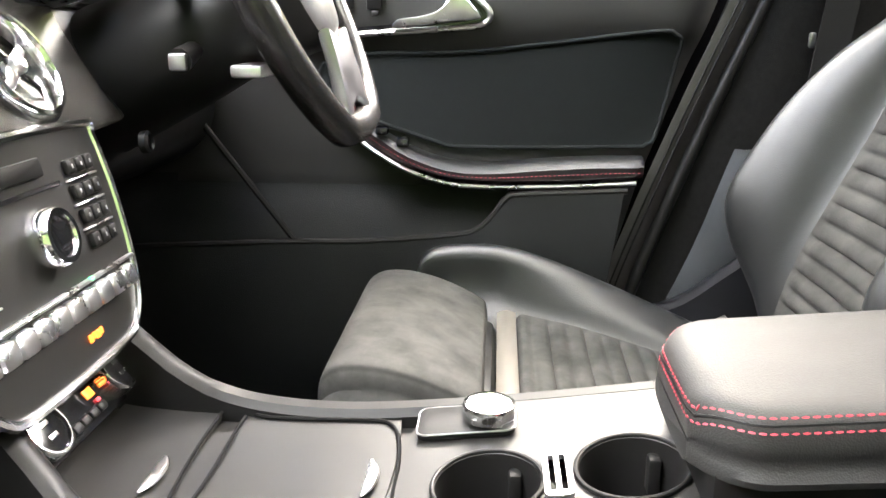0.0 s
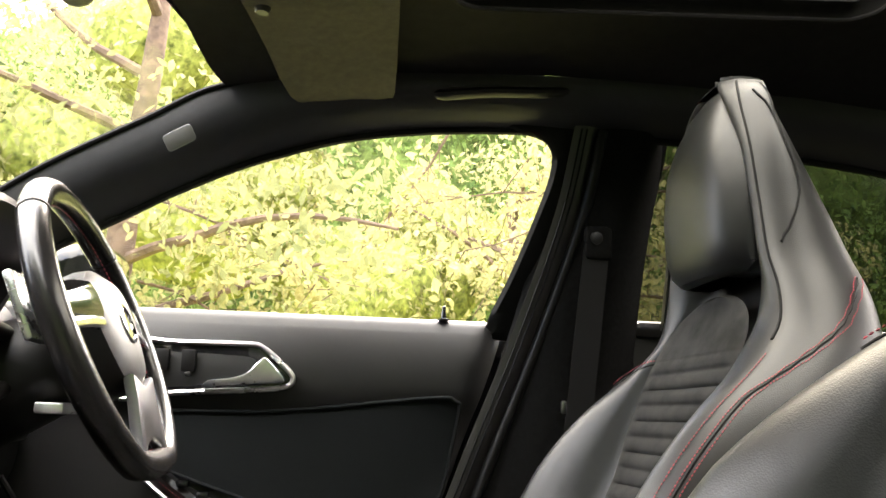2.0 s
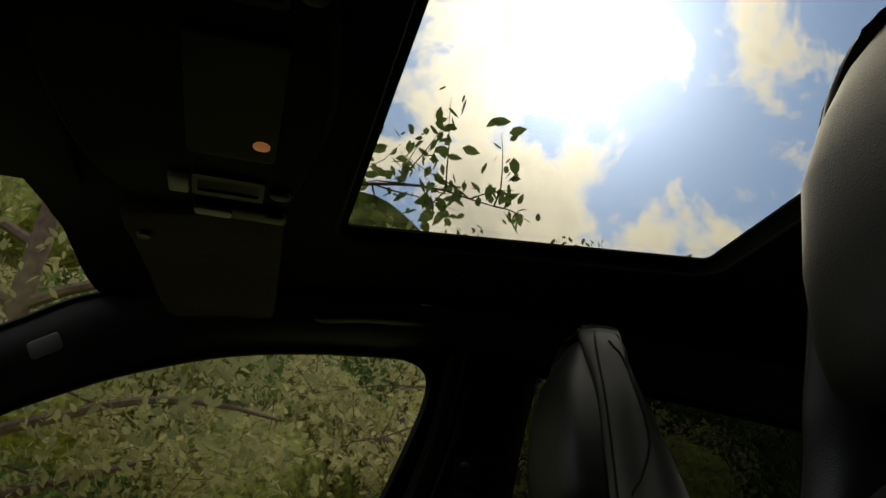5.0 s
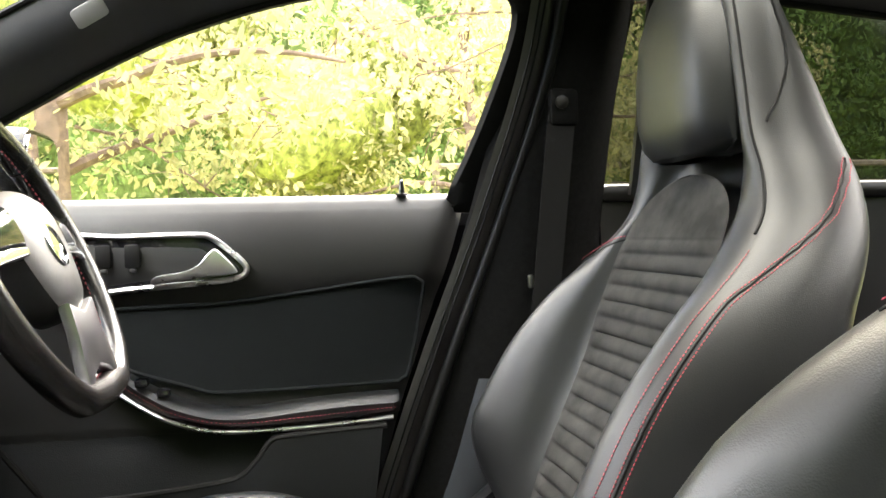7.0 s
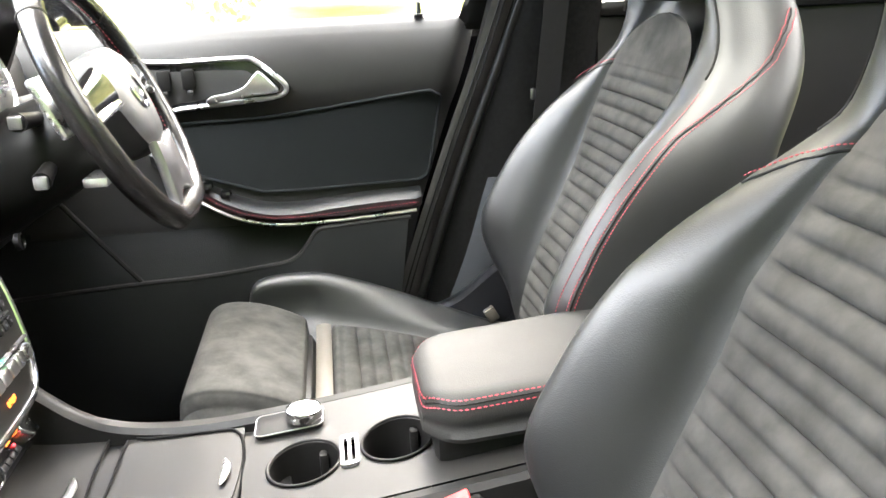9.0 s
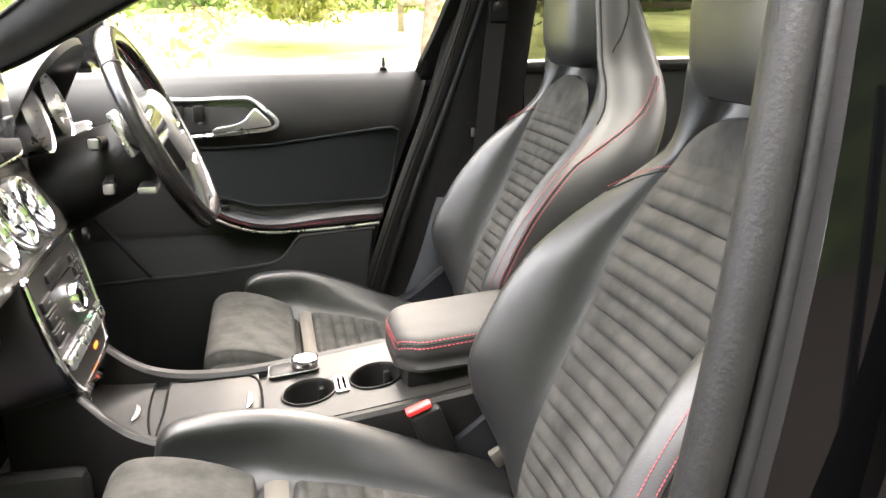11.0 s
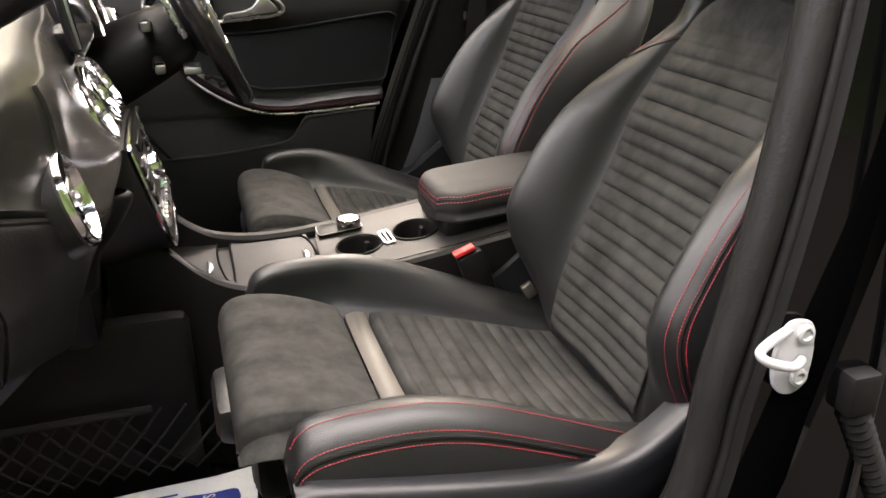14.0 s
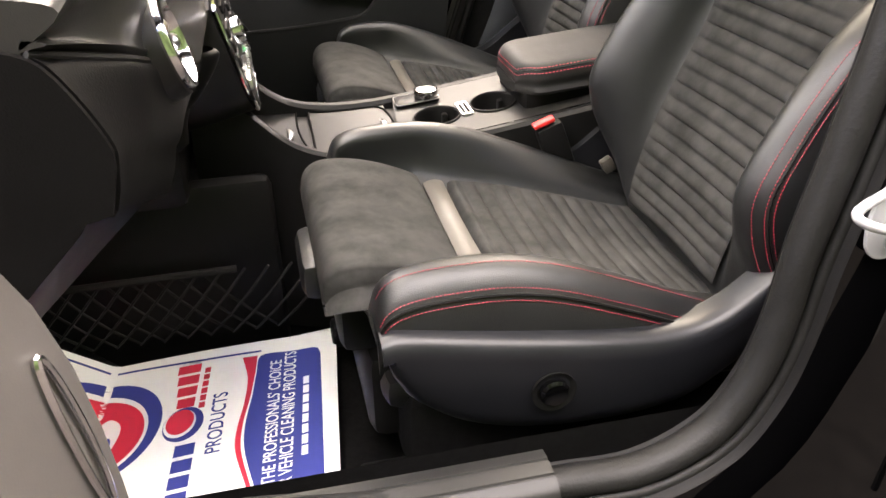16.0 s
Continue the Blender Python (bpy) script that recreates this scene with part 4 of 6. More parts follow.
        tp.append([Vector((fx(x) - 0.4 * (fx(x) - cx - x), yc + p.x, p.y + dz)) for p in spline([Vector(q) for q in c], 6, closed=True)])
    part("thigh_pad", loft(tp), SUEDE, th, "smooth grey suede thigh support")
    part("pad_base", box((cx + reach - 0.362, yc, 0.535 + dz), (0.140, 0.26, 0.09), 0.016), PLASTIC, th, "black plastic carrier under the thigh support")
    part("seat_nose", box((cx + reach - 0.355, yc, 0.43 + dz), (0.10, 0.30, 0.13), 0.02), PLASTIC, th)
    part("pad_seam", tube([(cx + reach - 0.449 + 0.004 * math.cos(s), yc + 0.158 * math.sin(s), 0.586 + dz) for s in np.linspace(-1.5, 1.5, 20)], 0.0016, 6), RUBBER, th)
    part("pad_handle", box((cx + reach - 0.448, yc + 0.0, 0.555 + dz), (0.040, 0.12, 0.055), 0.016), LEATHER, th, "black thigh support release handle")
    # side bolsters
    R = table([(-0.402, 0.600), (-0.398, 0.622), (-0.388, 0.638), (-0.365, 0.648), (-0.32, 0.652), (-0.26, 0.650), (-0.20, 0.637), (-0.12, 0.606), (-0.02, 0.562), (0.05, 0.532), (0.12, 0.515)])
    for side in (-1, 1):
        rings, outer_a, outer_b, outer_c = [], [], [], []
        for x in [-0.402, -0.400, -0.397, -0.392, -0.385] + list(np.linspace(-0.375, 0.12, 44)):
            zt = R(x)[0] - (0.034 if cy > 0 and side < 0 else 0.0) * min(1.0, max(0.0, (0.05 - x) / 0.2))
            zp, w = C(max(x, -0.27))
            e = min(1.0, (x + 0.415) / 0.03)
            vb = float(np.interp(x, [-0.402, -0.39, -0.36, -0.30], [0.572, 0.545, 0.505, 0.45]))
            c = [(0.11, zp - 0.03), (w, zp - 0.006), (w + 0.016 * e, zp + 0.42 * (zt - zp)), (0.190, zt - 0.008), (0.208, zt), (0.226, zt - 0.006), (0.241, zt - 0.026), (0.247, zt - 0.055), (0.247, max(0.50, vb + 0.022)), (0.235, max(0.46, vb + 0.006)), (0.12, max(0.46, vb + 0.006))]
            rg = spline([Vector((a, b)) for a, b in c], 3, closed=True)
            rings.append([Vector((fx(x), yc + side * p.x, p.y + dz)) for p in rg])
            if x > -0.40:
                outer_a.append(Vector((fx(x), yc + side * 0.2165, zt - 0.0005 + dz)))
                outer_b.append(Vector((fx(x), yc + side * 0.2405, zt - 0.020 + dz)))
                outer_c.append(Vector((fx(x), yc + side * 0.2455, zt - 0.033 + dz)))
        part("cushion_bolster", loft(rings), LEATHER, th, "black leather cushion side bolster")
        for pth in (outer_a, outer_b, outer_c) if side < 0 else ():
            part("stitching", dashes(pth, 0.0030, 0.0014, 0.00055), RED, th, "red thread stitching")
        part("seam", tube([(a + b) / 2 + Vector((0, side * 0.001, 0)) for a, b in zip(outer_b, outer_c)], 0.002, 6), RUBBER, th)
        # plastic valance
        V = table([(-0.40, 0.597, 0.582), (-0.385, 0.601, 0.53), (-0.36, 0.598, 0.495), (-0.30, 0.587, 0.455), (-0.22, 0.573, 0.434), (-0.12, 0.558, 0.429), (-0.08, 0.555, 0.433), (-0.04, 0.558, 0.441), (0.0, 0.574, 0.465), (0.05, 0.612, 0.505), (0.12, 0.665, 0.57)])
        rings = []
        for x in np.linspace(-0.40, 0.12, 40):
            t, b = V(x)
            m = (t + b) / 2
            yo = 0.252 + 0.006 * math.sin(math.pi * min(1, (x + 0.40) / 0.5))
            prof = [(0.225, t - 0.004), (0.244, t), (yo + 0.004, t - 0.002), (yo + 0.011, t - 0.008), (yo + 0.0145, t - 0.017), (yo + 0.0145, t - 0.026), (yo + 0.012, m), (yo + 0.008, 0.75 * b + 0.25 * t), (yo + 0.002, b + 0.014), (yo - 0.010, b + 0.004), (yo - 0.022, b), (0.215, b)]
            rings.append([Vector((fx(x), yc + side * p, q + dz)) for p, q in prof])
        val = part("seat_valance", loft(rings), COVER, th, "dark plastic seat side cover")
        if side * cy > 0:
            bc = (cx - 0.213, yc + side * 0.2725, 0.506)
            part("lumbar_dish", lathe([(0.026, -0.004), (0.026, 0.001), (0.022, 0.0), (0.019, -0.003)], bc, (0, side, 0), 28), RUBBER, val, "round lumbar control dish")
            part("lumbar_button", lathe([(0.017, -0.003), (0.017, 0.004), (0.014, 0.007), (0.006, 0.005)], bc, (0, side, 0), 28), PAINT, val, "round black lumbar button")
    part("seat_rail", box((cx - 0.15, yc - 0.17, 0.32), (0.55, 0.035, 0.04), 0.006), RUBBER, th, "dark steel seat rail")
    part("seat_rail", box((cx - 0.15, yc + 0.17, 0.32), (0.55, 0.035, 0.04), 0.006), RUBBER, th)
    part("rail_end", loft([[Vector((cx + x, yc + (0.185 if cy > 0 else -0.185) + a, 0.335 + b)) for a, b in ((-0.016, -0.012), (-0.016, 0.004), (-0.008, 0.009), (0.008, 0.009), (0.016, 0.004), (0.016, -0.012))] for x in (-0.325, -0.31, -0.20, -0.19)]), BRUSHED, th, "bare steel end of the seat rail")
    part("seat_base", box((cx - 0.14, yc, 0.40), (0.46, 0.40, 0.14), 0.03), CARPET, th, "black plastic seat base")
    part("hinge_cover", box((cx + 0.050, yc + 0.208, 0.545 + dz), (0.020, 0.014, 0.026), 0.003, rot=Euler((0, radians(-30), 0)).to_matrix()), BAND, th, "grey plastic hinge cover")
    # buckle stalk beside the tunnel
    s = -1 if cy > 0 else 1
    return th


seat("driver_seat", 0.0, 0.382, 0.0, -0.028, 0.0, 0.035, "black leather driver seat with grey suede centre and red stitching")
seat("passenger_seat", -0.062, -0.329, 0.030, 0.0, -0.012, 0.0, "black leather passenger seat with grey suede centre and red stitching")

bk = thing("seat_belt_buckle", (-0.07, -0.045, 0.50), "red and black seat belt buckle beside the passenger seat", "buckle")
brot = Euler((0, radians(-20), 0)).to_matrix()
part("buckle_body", box((-0.098, -0.092, 0.578), (0.044, 0.024, 0.09), 0.006, rot=brot), PLASTIC, bk)
part("release_button", box((-0.121, -0.092, 0.624), (0.036, 0.018, 0.008), 0.003, rot=brot), BUCKLE_RED, bk, "red release button")

# ---- rear bench ----
rb = thing("rear_bench", (1.0, CY, 0.3), "black rear bench seat in shadow", "car seat")
part("bench_cushion", box((0.90, CY, 0.48), (0.50, 1.25, 0.20), 0.06, 3), LEATHER, rb)
part("bench_backrest", box((1.14, CY, 0.76), (0.16, 1.25, 0.62), 0.06, 3, rot=Euler((0, radians(18), 0)).to_matrix()), LEATHER, rb)
for y in (-0.33, 0.38):
    part("head_restraint", box((1.24, y, 1.10), (0.09, 0.24, 0.10), 0.035, 3), LEATHER, rb)

# ---- driver's seat belt on the door pillar ----
sb = thing("seat_belt", (0.19, 0.66, 0.9), "black seat belt hanging on the door pillar", "seat belt")
part("webbing", solid(grid(lambda u, v: (0.178 + 0.030 * v - 0.055 * (1 - u) + 0.012 * (v - 0.5), 0.658 - 0.012 * u, 0.62 + 0.53 * u), 12, 3), 0.0015), BELT, sb, "black belt webbing")
part("belt_guide", box((0.195, 0.648, 1.150), (0.045, 0.018, 0.055), 0.008), CARPET, sb, "black height-adjustable belt guide")
part("guide_bolt", lathe([(0.010, 0), (0.010, 0.004), (0.005, 0.006)], (0.190, 0.640, 1.156), (0, -1, 0), 14), SATIN, sb)
part("belt_tongue", box((0.145, 0.668, 0.892), (0.009, 0.006, 0.020), 0.003), BRUSHED, sb, "steel belt tongue")

# ---- steering wheel ----
WC = Vector((-0.472, 0.385, 0.955))
wx = Vector((0.41, 0, -0.91)).normalized()      # down the wheel's face
wy = Vector((0, 1, 0))
wn_ = Vector((0.91, 0, 0.41)).normalized()      # towards the driver


def on_wheel(a, b, n=0.0):
    return WC + wy * a + wx * b + wn_ * n


sw = thing("steering_wheel", WC, "black leather sports steering wheel with flat bottom and silver spokes", "steering wheel")
rimp = []
for i in range(72):
    a = 2 * math.pi * i / 72
    px, py = 0.172 * math.cos(a), 0.172 * math.sin(a)
    py = min(py, 0.150 + 0.012 * (1 - abs(math.cos(a))))
    rimp.append(on_wheel(px, py))
part("wheel_rim", tube(rimp, 0.0165, 14, closed=True, up=tuple(wn_)), GRIP, sw, "smooth black leather wheel rim")
part("rim_stitching", dashes([p + (WC - p).normalized() * 0.0168 for p in rimp + rimp[:1]], 0.004, 0.003, 0.0006), RED, sw)
for a0, a1 in ((0.72, 0.78), (2.36, 2.42)):
    part("rim_band", tube([on_wheel(0.172 * math.cos(a), -0.172 * math.sin(a)) for a in np.linspace(a0, a1 - 0.045, 3)], 0.0172, 14, up=tuple(wn_)), RUBBER, sw)
hub = [[on_wheel(p.x * k, p.y * k, h) for p in spline([(-0.085, -0.03), (-0.06, -0.062), (0, -0.07), (0.06, -0.062), (0.085, -0.03), (0.07, 0.03), (0.035, 0.072), (-0.035, 0.072), (-0.07, 0.03)], 4, closed=True)] for k, h in ((0.8, -0.03), (0.98, -0.02), (1.0, 0.0), (0.96, 0.014), (0.8, 0.022), (0.4, 0.026))]
part("airbag_cover", loft(hub), LEATHER, sw, "black padded airbag cover")
part("badge", lathe([(0.024, 0), (0.024, 0.003), (0.020, 0.004), (0.019, 0.002)], on_wheel(0, 0, 0.0255), wn_, 28), CHROME, sw, "round chrome badge")
for s in (-1, 1):
    sp = [on_wheel(s * 0.07, -0.02, 0.012), on_wheel(s * 0.11, -0.018, 0.010), on_wheel(s * 0.165, -0.012, 0.003)]
    part("side_spoke", tube(sp, [0.030, 0.026, 0.020], 10, flat=0.35, up=tuple(wn_)), GLOSS, sw, "gloss black switch spoke")
    part("spoke_trim", tube([p + wx * 0.022 + wn_ * 0.005 for p in sp], [0.006, 0.007, 0.006], 8, flat=0.6, up=tuple(wn_)), CHROME, sw, "silver spoke trim")
    part("shift_paddle", box(on_wheel(s * 0.125, -0.028, -0.035), (0.010, 0.055, 0.075), 0.004, rot=Matrix((wn_, wy * 1.0, wx * 1.0)).transposed()), SILVER, sw, "silver shift paddle")
part("lower_spoke", plate([(-0.046, 0.062), (0, 0.075), (0.046, 0.062), (0.046, 0.09), (0.062, 0.146), (0.05, 0.154), (0.03, 0.140), (0.0, 0.133), (-0.03, 0.140), (-0.05, 0.154), (-0.062, 0.146), (-0.046, 0.09)], lambda u, v, w: on_wheel(u, v, w - 0.004 + 0.016 * (0.158 - v) / 0.1), 0.014, bevel=0.004), BRUSHED, sw, "satin silver lower spoke")
col = thing("steering_column", (-0.58, 0.385, 0.85), "black steering column shroud with stalks", "steering column")
part("shroud", loft([[WC - wn_ * d + wy * r * math.cos(a) * 1.1 + wx * (r * math.sin(a) + 0.012) for a in np.linspace(0, 2 * math.pi, 25)[:-1]] for d, r in ((0.03, 0.045), (0.05, 0.058), (0.12, 0.066), (0.24, 0.075))]), PLASTIC, col, "black column shroud")
for tip, base in (((-0.562, 0.270, 0.950), (-0.560, 0.335, 0.945)), ((-0.548, 0.272, 0.878), (-0.553, 0.335, 0.888)), ((-0.562, 0.50, 0.950), (-0.56, 0.435, 0.945))):
    tip, base = Vector(tip), Vector(base)
    sd = (tip - base).normalized()
    stalk = part("stalk", tube([base, base.lerp(tip, 0.5), tip], [0.009, 0.010, 0.012], 10), PLASTIC, col, "black control stalk")
    part("stalk_end", box(tip + sd * 0.003, (0.017, 0.008, 0.016), 0.003), BRUSHED, stalk, "silver grey stalk end")
part("column_lever", box((-0.494, 0.322, 0.868), (0.030, 0.058, 0.012), 0.003), SILVER, col, "silver paddle lever")
part("ignition_ring", lathe([(0.011, 0), (0.011, 0.006), (0.008, 0.008), (0.007, 0.004)], (-0.60, 0.30, 0.80), (1, 0, 0.1), 20), PLASTIC, col, "round ignition switch")

# ---- dashboard ----
db = thing("dashboard", (-0.8, CY, 0.6), "black soft-touch dashboard with round chrome air vents", "dashboard")
SEAM_AT = table([(-0.69, 0.952), (-0.67, 0.945), (-0.55, 0.901), (-0.44, 0.862), (-0.34, 0.833), (-0.25, 0.815), (-0.18, 0.81)])


def seam_z(y):
    """The lower edge of the dash top rises towards the door."""
    return float(SEAM_AT(y)[0])


def dash_front(y):
    """How far the lower lip of the dash top stands out."""
    return float(np.interp(y, [-0.69, -0.60, -0.50, -0.30, -0.06, 0.20, 0.45, 0.74], [-0.70, -0.645, -0.620, -0.616, -0.610, -0.612, -0.645, -0.665]))


def dash_ring(y):
    xe = float(np.interp(y, [-0.69, -0.60, -0.45, -0.2, 0.0, 0.2, 0.74], [-0.655, -0.634, -0.630, -0.664, -0.678, -0.70, -0.70]))
    end = max(0.0, min(1.0, (-0.54 - y) / 0.15))
    zs = seam_z(y) if y < -0.18 else 0.812
    f = dash_front(y)
    lift = 0.034 * (1 - end)
    prof = [(-1.02, 0.975 + 0.4 * lift), (-0.92, 0.985 + lift), (xe - 0.10, 0.992 + lift), (xe - 0.045, 0.990 + lift), (xe - 0.016, 0.980 + lift), (xe - 0.045 * end, 0.955 + 0.8 * lift), (xe * 0.7 + f * 0.3 - 0.03 * end, max(0.915, zs + 0.012)), (xe * 0.36 + f * 0.64, max(0.870, zs + 0.008)), (f, max(0.828, zs + 0.004)), (f - 0.006, max(0.818, zs)), (f - 0.035, max(0.810, zs - 0.004))]
    ring = spline(prof, 4) + [Vector((-0.85, 0.80)), Vector((-1.02, 0.80))]
    return [Vector((p.x, y, p.y - 0.008 * end ** 1.5 * max(0.0, min(1.0, (p.y - 0.93) / 0.05)))) for p in ring]


part("dash_top", loft([dash_ring(y) for y in np.linspace(-0.685, 0.735, 60)]), DASH, db, "grained soft black dashboard top")
part("dash_trim", solid(grid(lambda u, v: (lambda r: r[18 + round(v * 20)] + Vector((0.004, 0, 0)))(dash_ring(-0.50 + 0.80 * u)), 40, 21), -0.004), TRIM, db, "satin dark trim panel round the vents")
# lower dash: glove box volume, lid and the panel under the wheel
GLP = spline([(-0.95, 0.86), (-0.72, 0.868), (-0.665, 0.856), (-0.645, 0.828), (-0.643, 0.795), (-0.655, 0.757), (-0.685, 0.727), (-0.74, 0.708), (-0.95, 0.70)], 4)
LOWP = spline([(0.0, -0.716, 1.0), (0.10, -0.700, 0.86), (0.30, -0.682, 0.40), (0.45, -0.675, 0.0), (0.60, -0.700, -0.045), (0.75, -0.750, -0.100), (0.9, -0.80, -0.155), (1.0, -0.88, -0.24)], 4)


def low_at(y, v, d=0.0):
    """The bulging lower dash in front of the passenger's knees; v runs downward."""
    i = v * (len(LOWP) - 1)
    k = min(int(i), len(LOWP) - 2)
    p = LOWP[k].lerp(LOWP[k + 1], i - k)
    top = seam_z(y)
    z = top - 0.079 + (0.079 if p.z > 0 else 1.0) * p.z
    t = LOWP[k + 1] - LOWP[k]
    n = Vector((-t.z if p.z <= 0 else 0.25, t.y if p.z <= 0 else 0.02)).normalized()
    bow = float(np.interp(y, [-0.67, -0.5, -0.25], [0.016, 0.036, 0.0])) * (1.0 if p.z > 0 else max(0.3, 1 + 4 * p.z))
    bow += max(0.0, p.z) * (dash_front(y) - 0.010 - LOWP[0].y - bow)
    return Vector((p.y + bow + abs(n.x) * d, y, z - 0.35 * d * (p.z <= 0)))


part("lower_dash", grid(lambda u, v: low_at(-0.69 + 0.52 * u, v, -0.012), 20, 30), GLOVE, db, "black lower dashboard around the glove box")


def lid_fn(u, v):
    y = -0.685 + (0.462 - 0.012 * abs(2 * v - 0.8)) * u
    e = min(1.0, (1 - u) / 0.05, (v - 0.0) / 0.05 + 0.1)
    return low_at(y, 0.04 + 0.94 * v, 0.006 * math.sqrt(max(0.0, e)))


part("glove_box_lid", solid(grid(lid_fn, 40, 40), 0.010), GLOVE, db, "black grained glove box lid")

# paler tubes put the edge highlight onto the dark lid
part("lid_edge_highlight", tube([lid_fn(1.0, v) + Vector((0.004, 0.001, 0)) for v in np.linspace(0.02, 1, 40)], 0.0035, 8), SOFT, db, "rounded lid edge, paler for its highlight")
part("lid_edge_highlight", tube([lid_fn(u, 0.0) + Vector((0.005, 0, 0)) for u in np.linspace(0, 1, 24)], 0.0035, 8), SOFT, db)


def strip_fn(v0, v1):
    def fn(u, v):
        w = v0 + (v1 - v0) * v
        r = 0.030 * math.sqrt(max(0.0, 1 - (2 * u - 1) ** 2)) * (0.55 + 0.45 * math.sin(math.pi * min(1.0, 0.15 + w)))
        return low_at(-0.217 + 0.046 * u, w, r)
    return grid(fn, 14, 20)


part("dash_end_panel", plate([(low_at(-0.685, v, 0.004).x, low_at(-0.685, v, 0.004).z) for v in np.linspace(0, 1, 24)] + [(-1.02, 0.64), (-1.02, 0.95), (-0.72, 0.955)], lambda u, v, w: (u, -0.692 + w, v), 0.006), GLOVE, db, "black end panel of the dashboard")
part("lid_side_strip", strip_fn(0.02, 0.58), PLASTIC, db, "grained strip beside the glove box")
part("lid_side_strip", strip_fn(0.595, 1.0), PLASTIC, db, "smooth strip beside the glove box")
part("knee_panel", plate([(p.x - 0.03, p.y) for p in GLP], lambda u, v, w: (u, 0.20 + w, v), 0.54, bevel=0.012), PLASTIC, db, "black lower panel under the wheel")
part("stack_backing", box((-0.78, 0.06, 0.72), (0.22, 0.34, 0.34), 0.02), PLASTIC, db)


def air_vent(c, r, axis, flare=1.12, deep=0.05):
    ob = part("air_vent", lathe([(r * 1.0, -deep), (r * 1.0, -0.012), (r * 0.80, -0.012), (r * 0.78, -0.02)], c, axis, 36), PLASTIC, db, "round turbine air vent")
    part("vent_nacelle", lathe([(r * 0.99, -0.001), (r * 1.05, -0.003), (r * 1.09, -0.010), (r * flare, -deep)], c, axis, 40, cap=False), SOFT, ob, "smooth dark vent housing")
    part("vent_ring", lathe([(r * 0.80, -0.012), (r * 0.83, 0.001), (r * 0.87, 0.005), (r * 0.95, 0.0045), (r * 1.0, 0.001), (r * 1.0, -0.004)], c, axis, 40, cap=False), CHROME, ob, "chrome vent ring")
    q = Vector(axis).normalized().to_track_quat("Z", "Y")
    n = q @ Vector((0, 0, 1))
    for k in range(4):
        a = math.pi / 2 * k + 0.6
        d = q @ Vector((math.cos(a), math.sin(a), 0))
        part("vent_vane", tube([Vector(c) + d * r * 0.14 - n * 0.004, Vector(c) + d * r * 0.5 - n * 0.002, Vector(c) + d * r * 0.80 - n * 0.008], [0.006, 0.0045, 0.002], 8, flat=0.35, up=tuple(n)), SILVER if k % 2 == 0 else GLOSS, ob)
    part("vent_hub", lathe([(r * 0.16, -0.010), (r * 0.16, 0.002), (r * 0.10, 0.005)], c, axis, 20), SILVER, ob)
    return ob


for y, z in ((-0.038, 0.882), (0.060, 0.886), (0.158, 0.884)):
    air_vent((-0.632, y, z - 0.004), 0.0475, (0.89, 0.0, 0.46))
air_vent((-0.618, -0.515, 0.906), 0.044, (0.96, 0.0, 0.27), 1.12, 0.022)
air_vent((-0.620, 0.62, 0.906), 0.044, (0.96, 0.0, 0.27), 1.15)

# ---- centre stack ----
cs = thing("centre_stack", (-0.6, 0.06, 0.7), "dark control panel with chrome surround and audio buttons", "control panel")
SO = Vector((-0.582, 0.06, 0.752))
sx = Vector((0.0, 1.0, 0.0))
sz = Vector((-0.25, 0.0, 0.97)).normalized()
sn = sx.cross(sz).normalized()
if sn.x < 0:
    sn = -sn


def on_stack(u, v, w=0.0):
    return SO + sx * u + sz * v * 0.85 + sn * w


face = spline([(-0.125, 0.085), (-0.118, 0.094), (0, 0.098), (0.118, 0.094), (0.125, 0.085), (0.128, 0.02), (0.118, -0.05), (0.095, -0.092), (0.06, -0.104), (-0.06, -0.104), (-0.095, -0.092), (-0.118, -0.05), (-0.128, 0.02)], 4, closed=True)
fo = [(p.x, p.y) for p in face]
part("panel_face", plate(fo, on_stack, 0.006), SATIN, cs, "dark satin panel face")
part("panel_body", loft([[on_stack(p[0] * 1.03, p[1] * 1.03, -0.001) for p in fo], [on_stack(p[0] * 1.05, p[1] * 1.02, -0.05) for p in fo], [on_stack(p[0] * 1.05, p[1] * 1.0, -0.12) for p in fo]]), SOFT, cs)
part("chrome_surround", tube([on_stack(p[0] * 1.02, p[1] * 1.02, 0.005) for p in fo], 0.0042, 8, closed=True, up=tuple(sn)), CHROME, cs, "chrome panel surround")
part("disc_slot", plate(rrect(-0.01, 0.052, 0.13, 0.004, 0.0015), lambda u, v, w: on_stack(u, v, 0.0065 + w), 0.001), GLOSS, cs)
srot = Matrix((sx, sz, sn)).transposed()
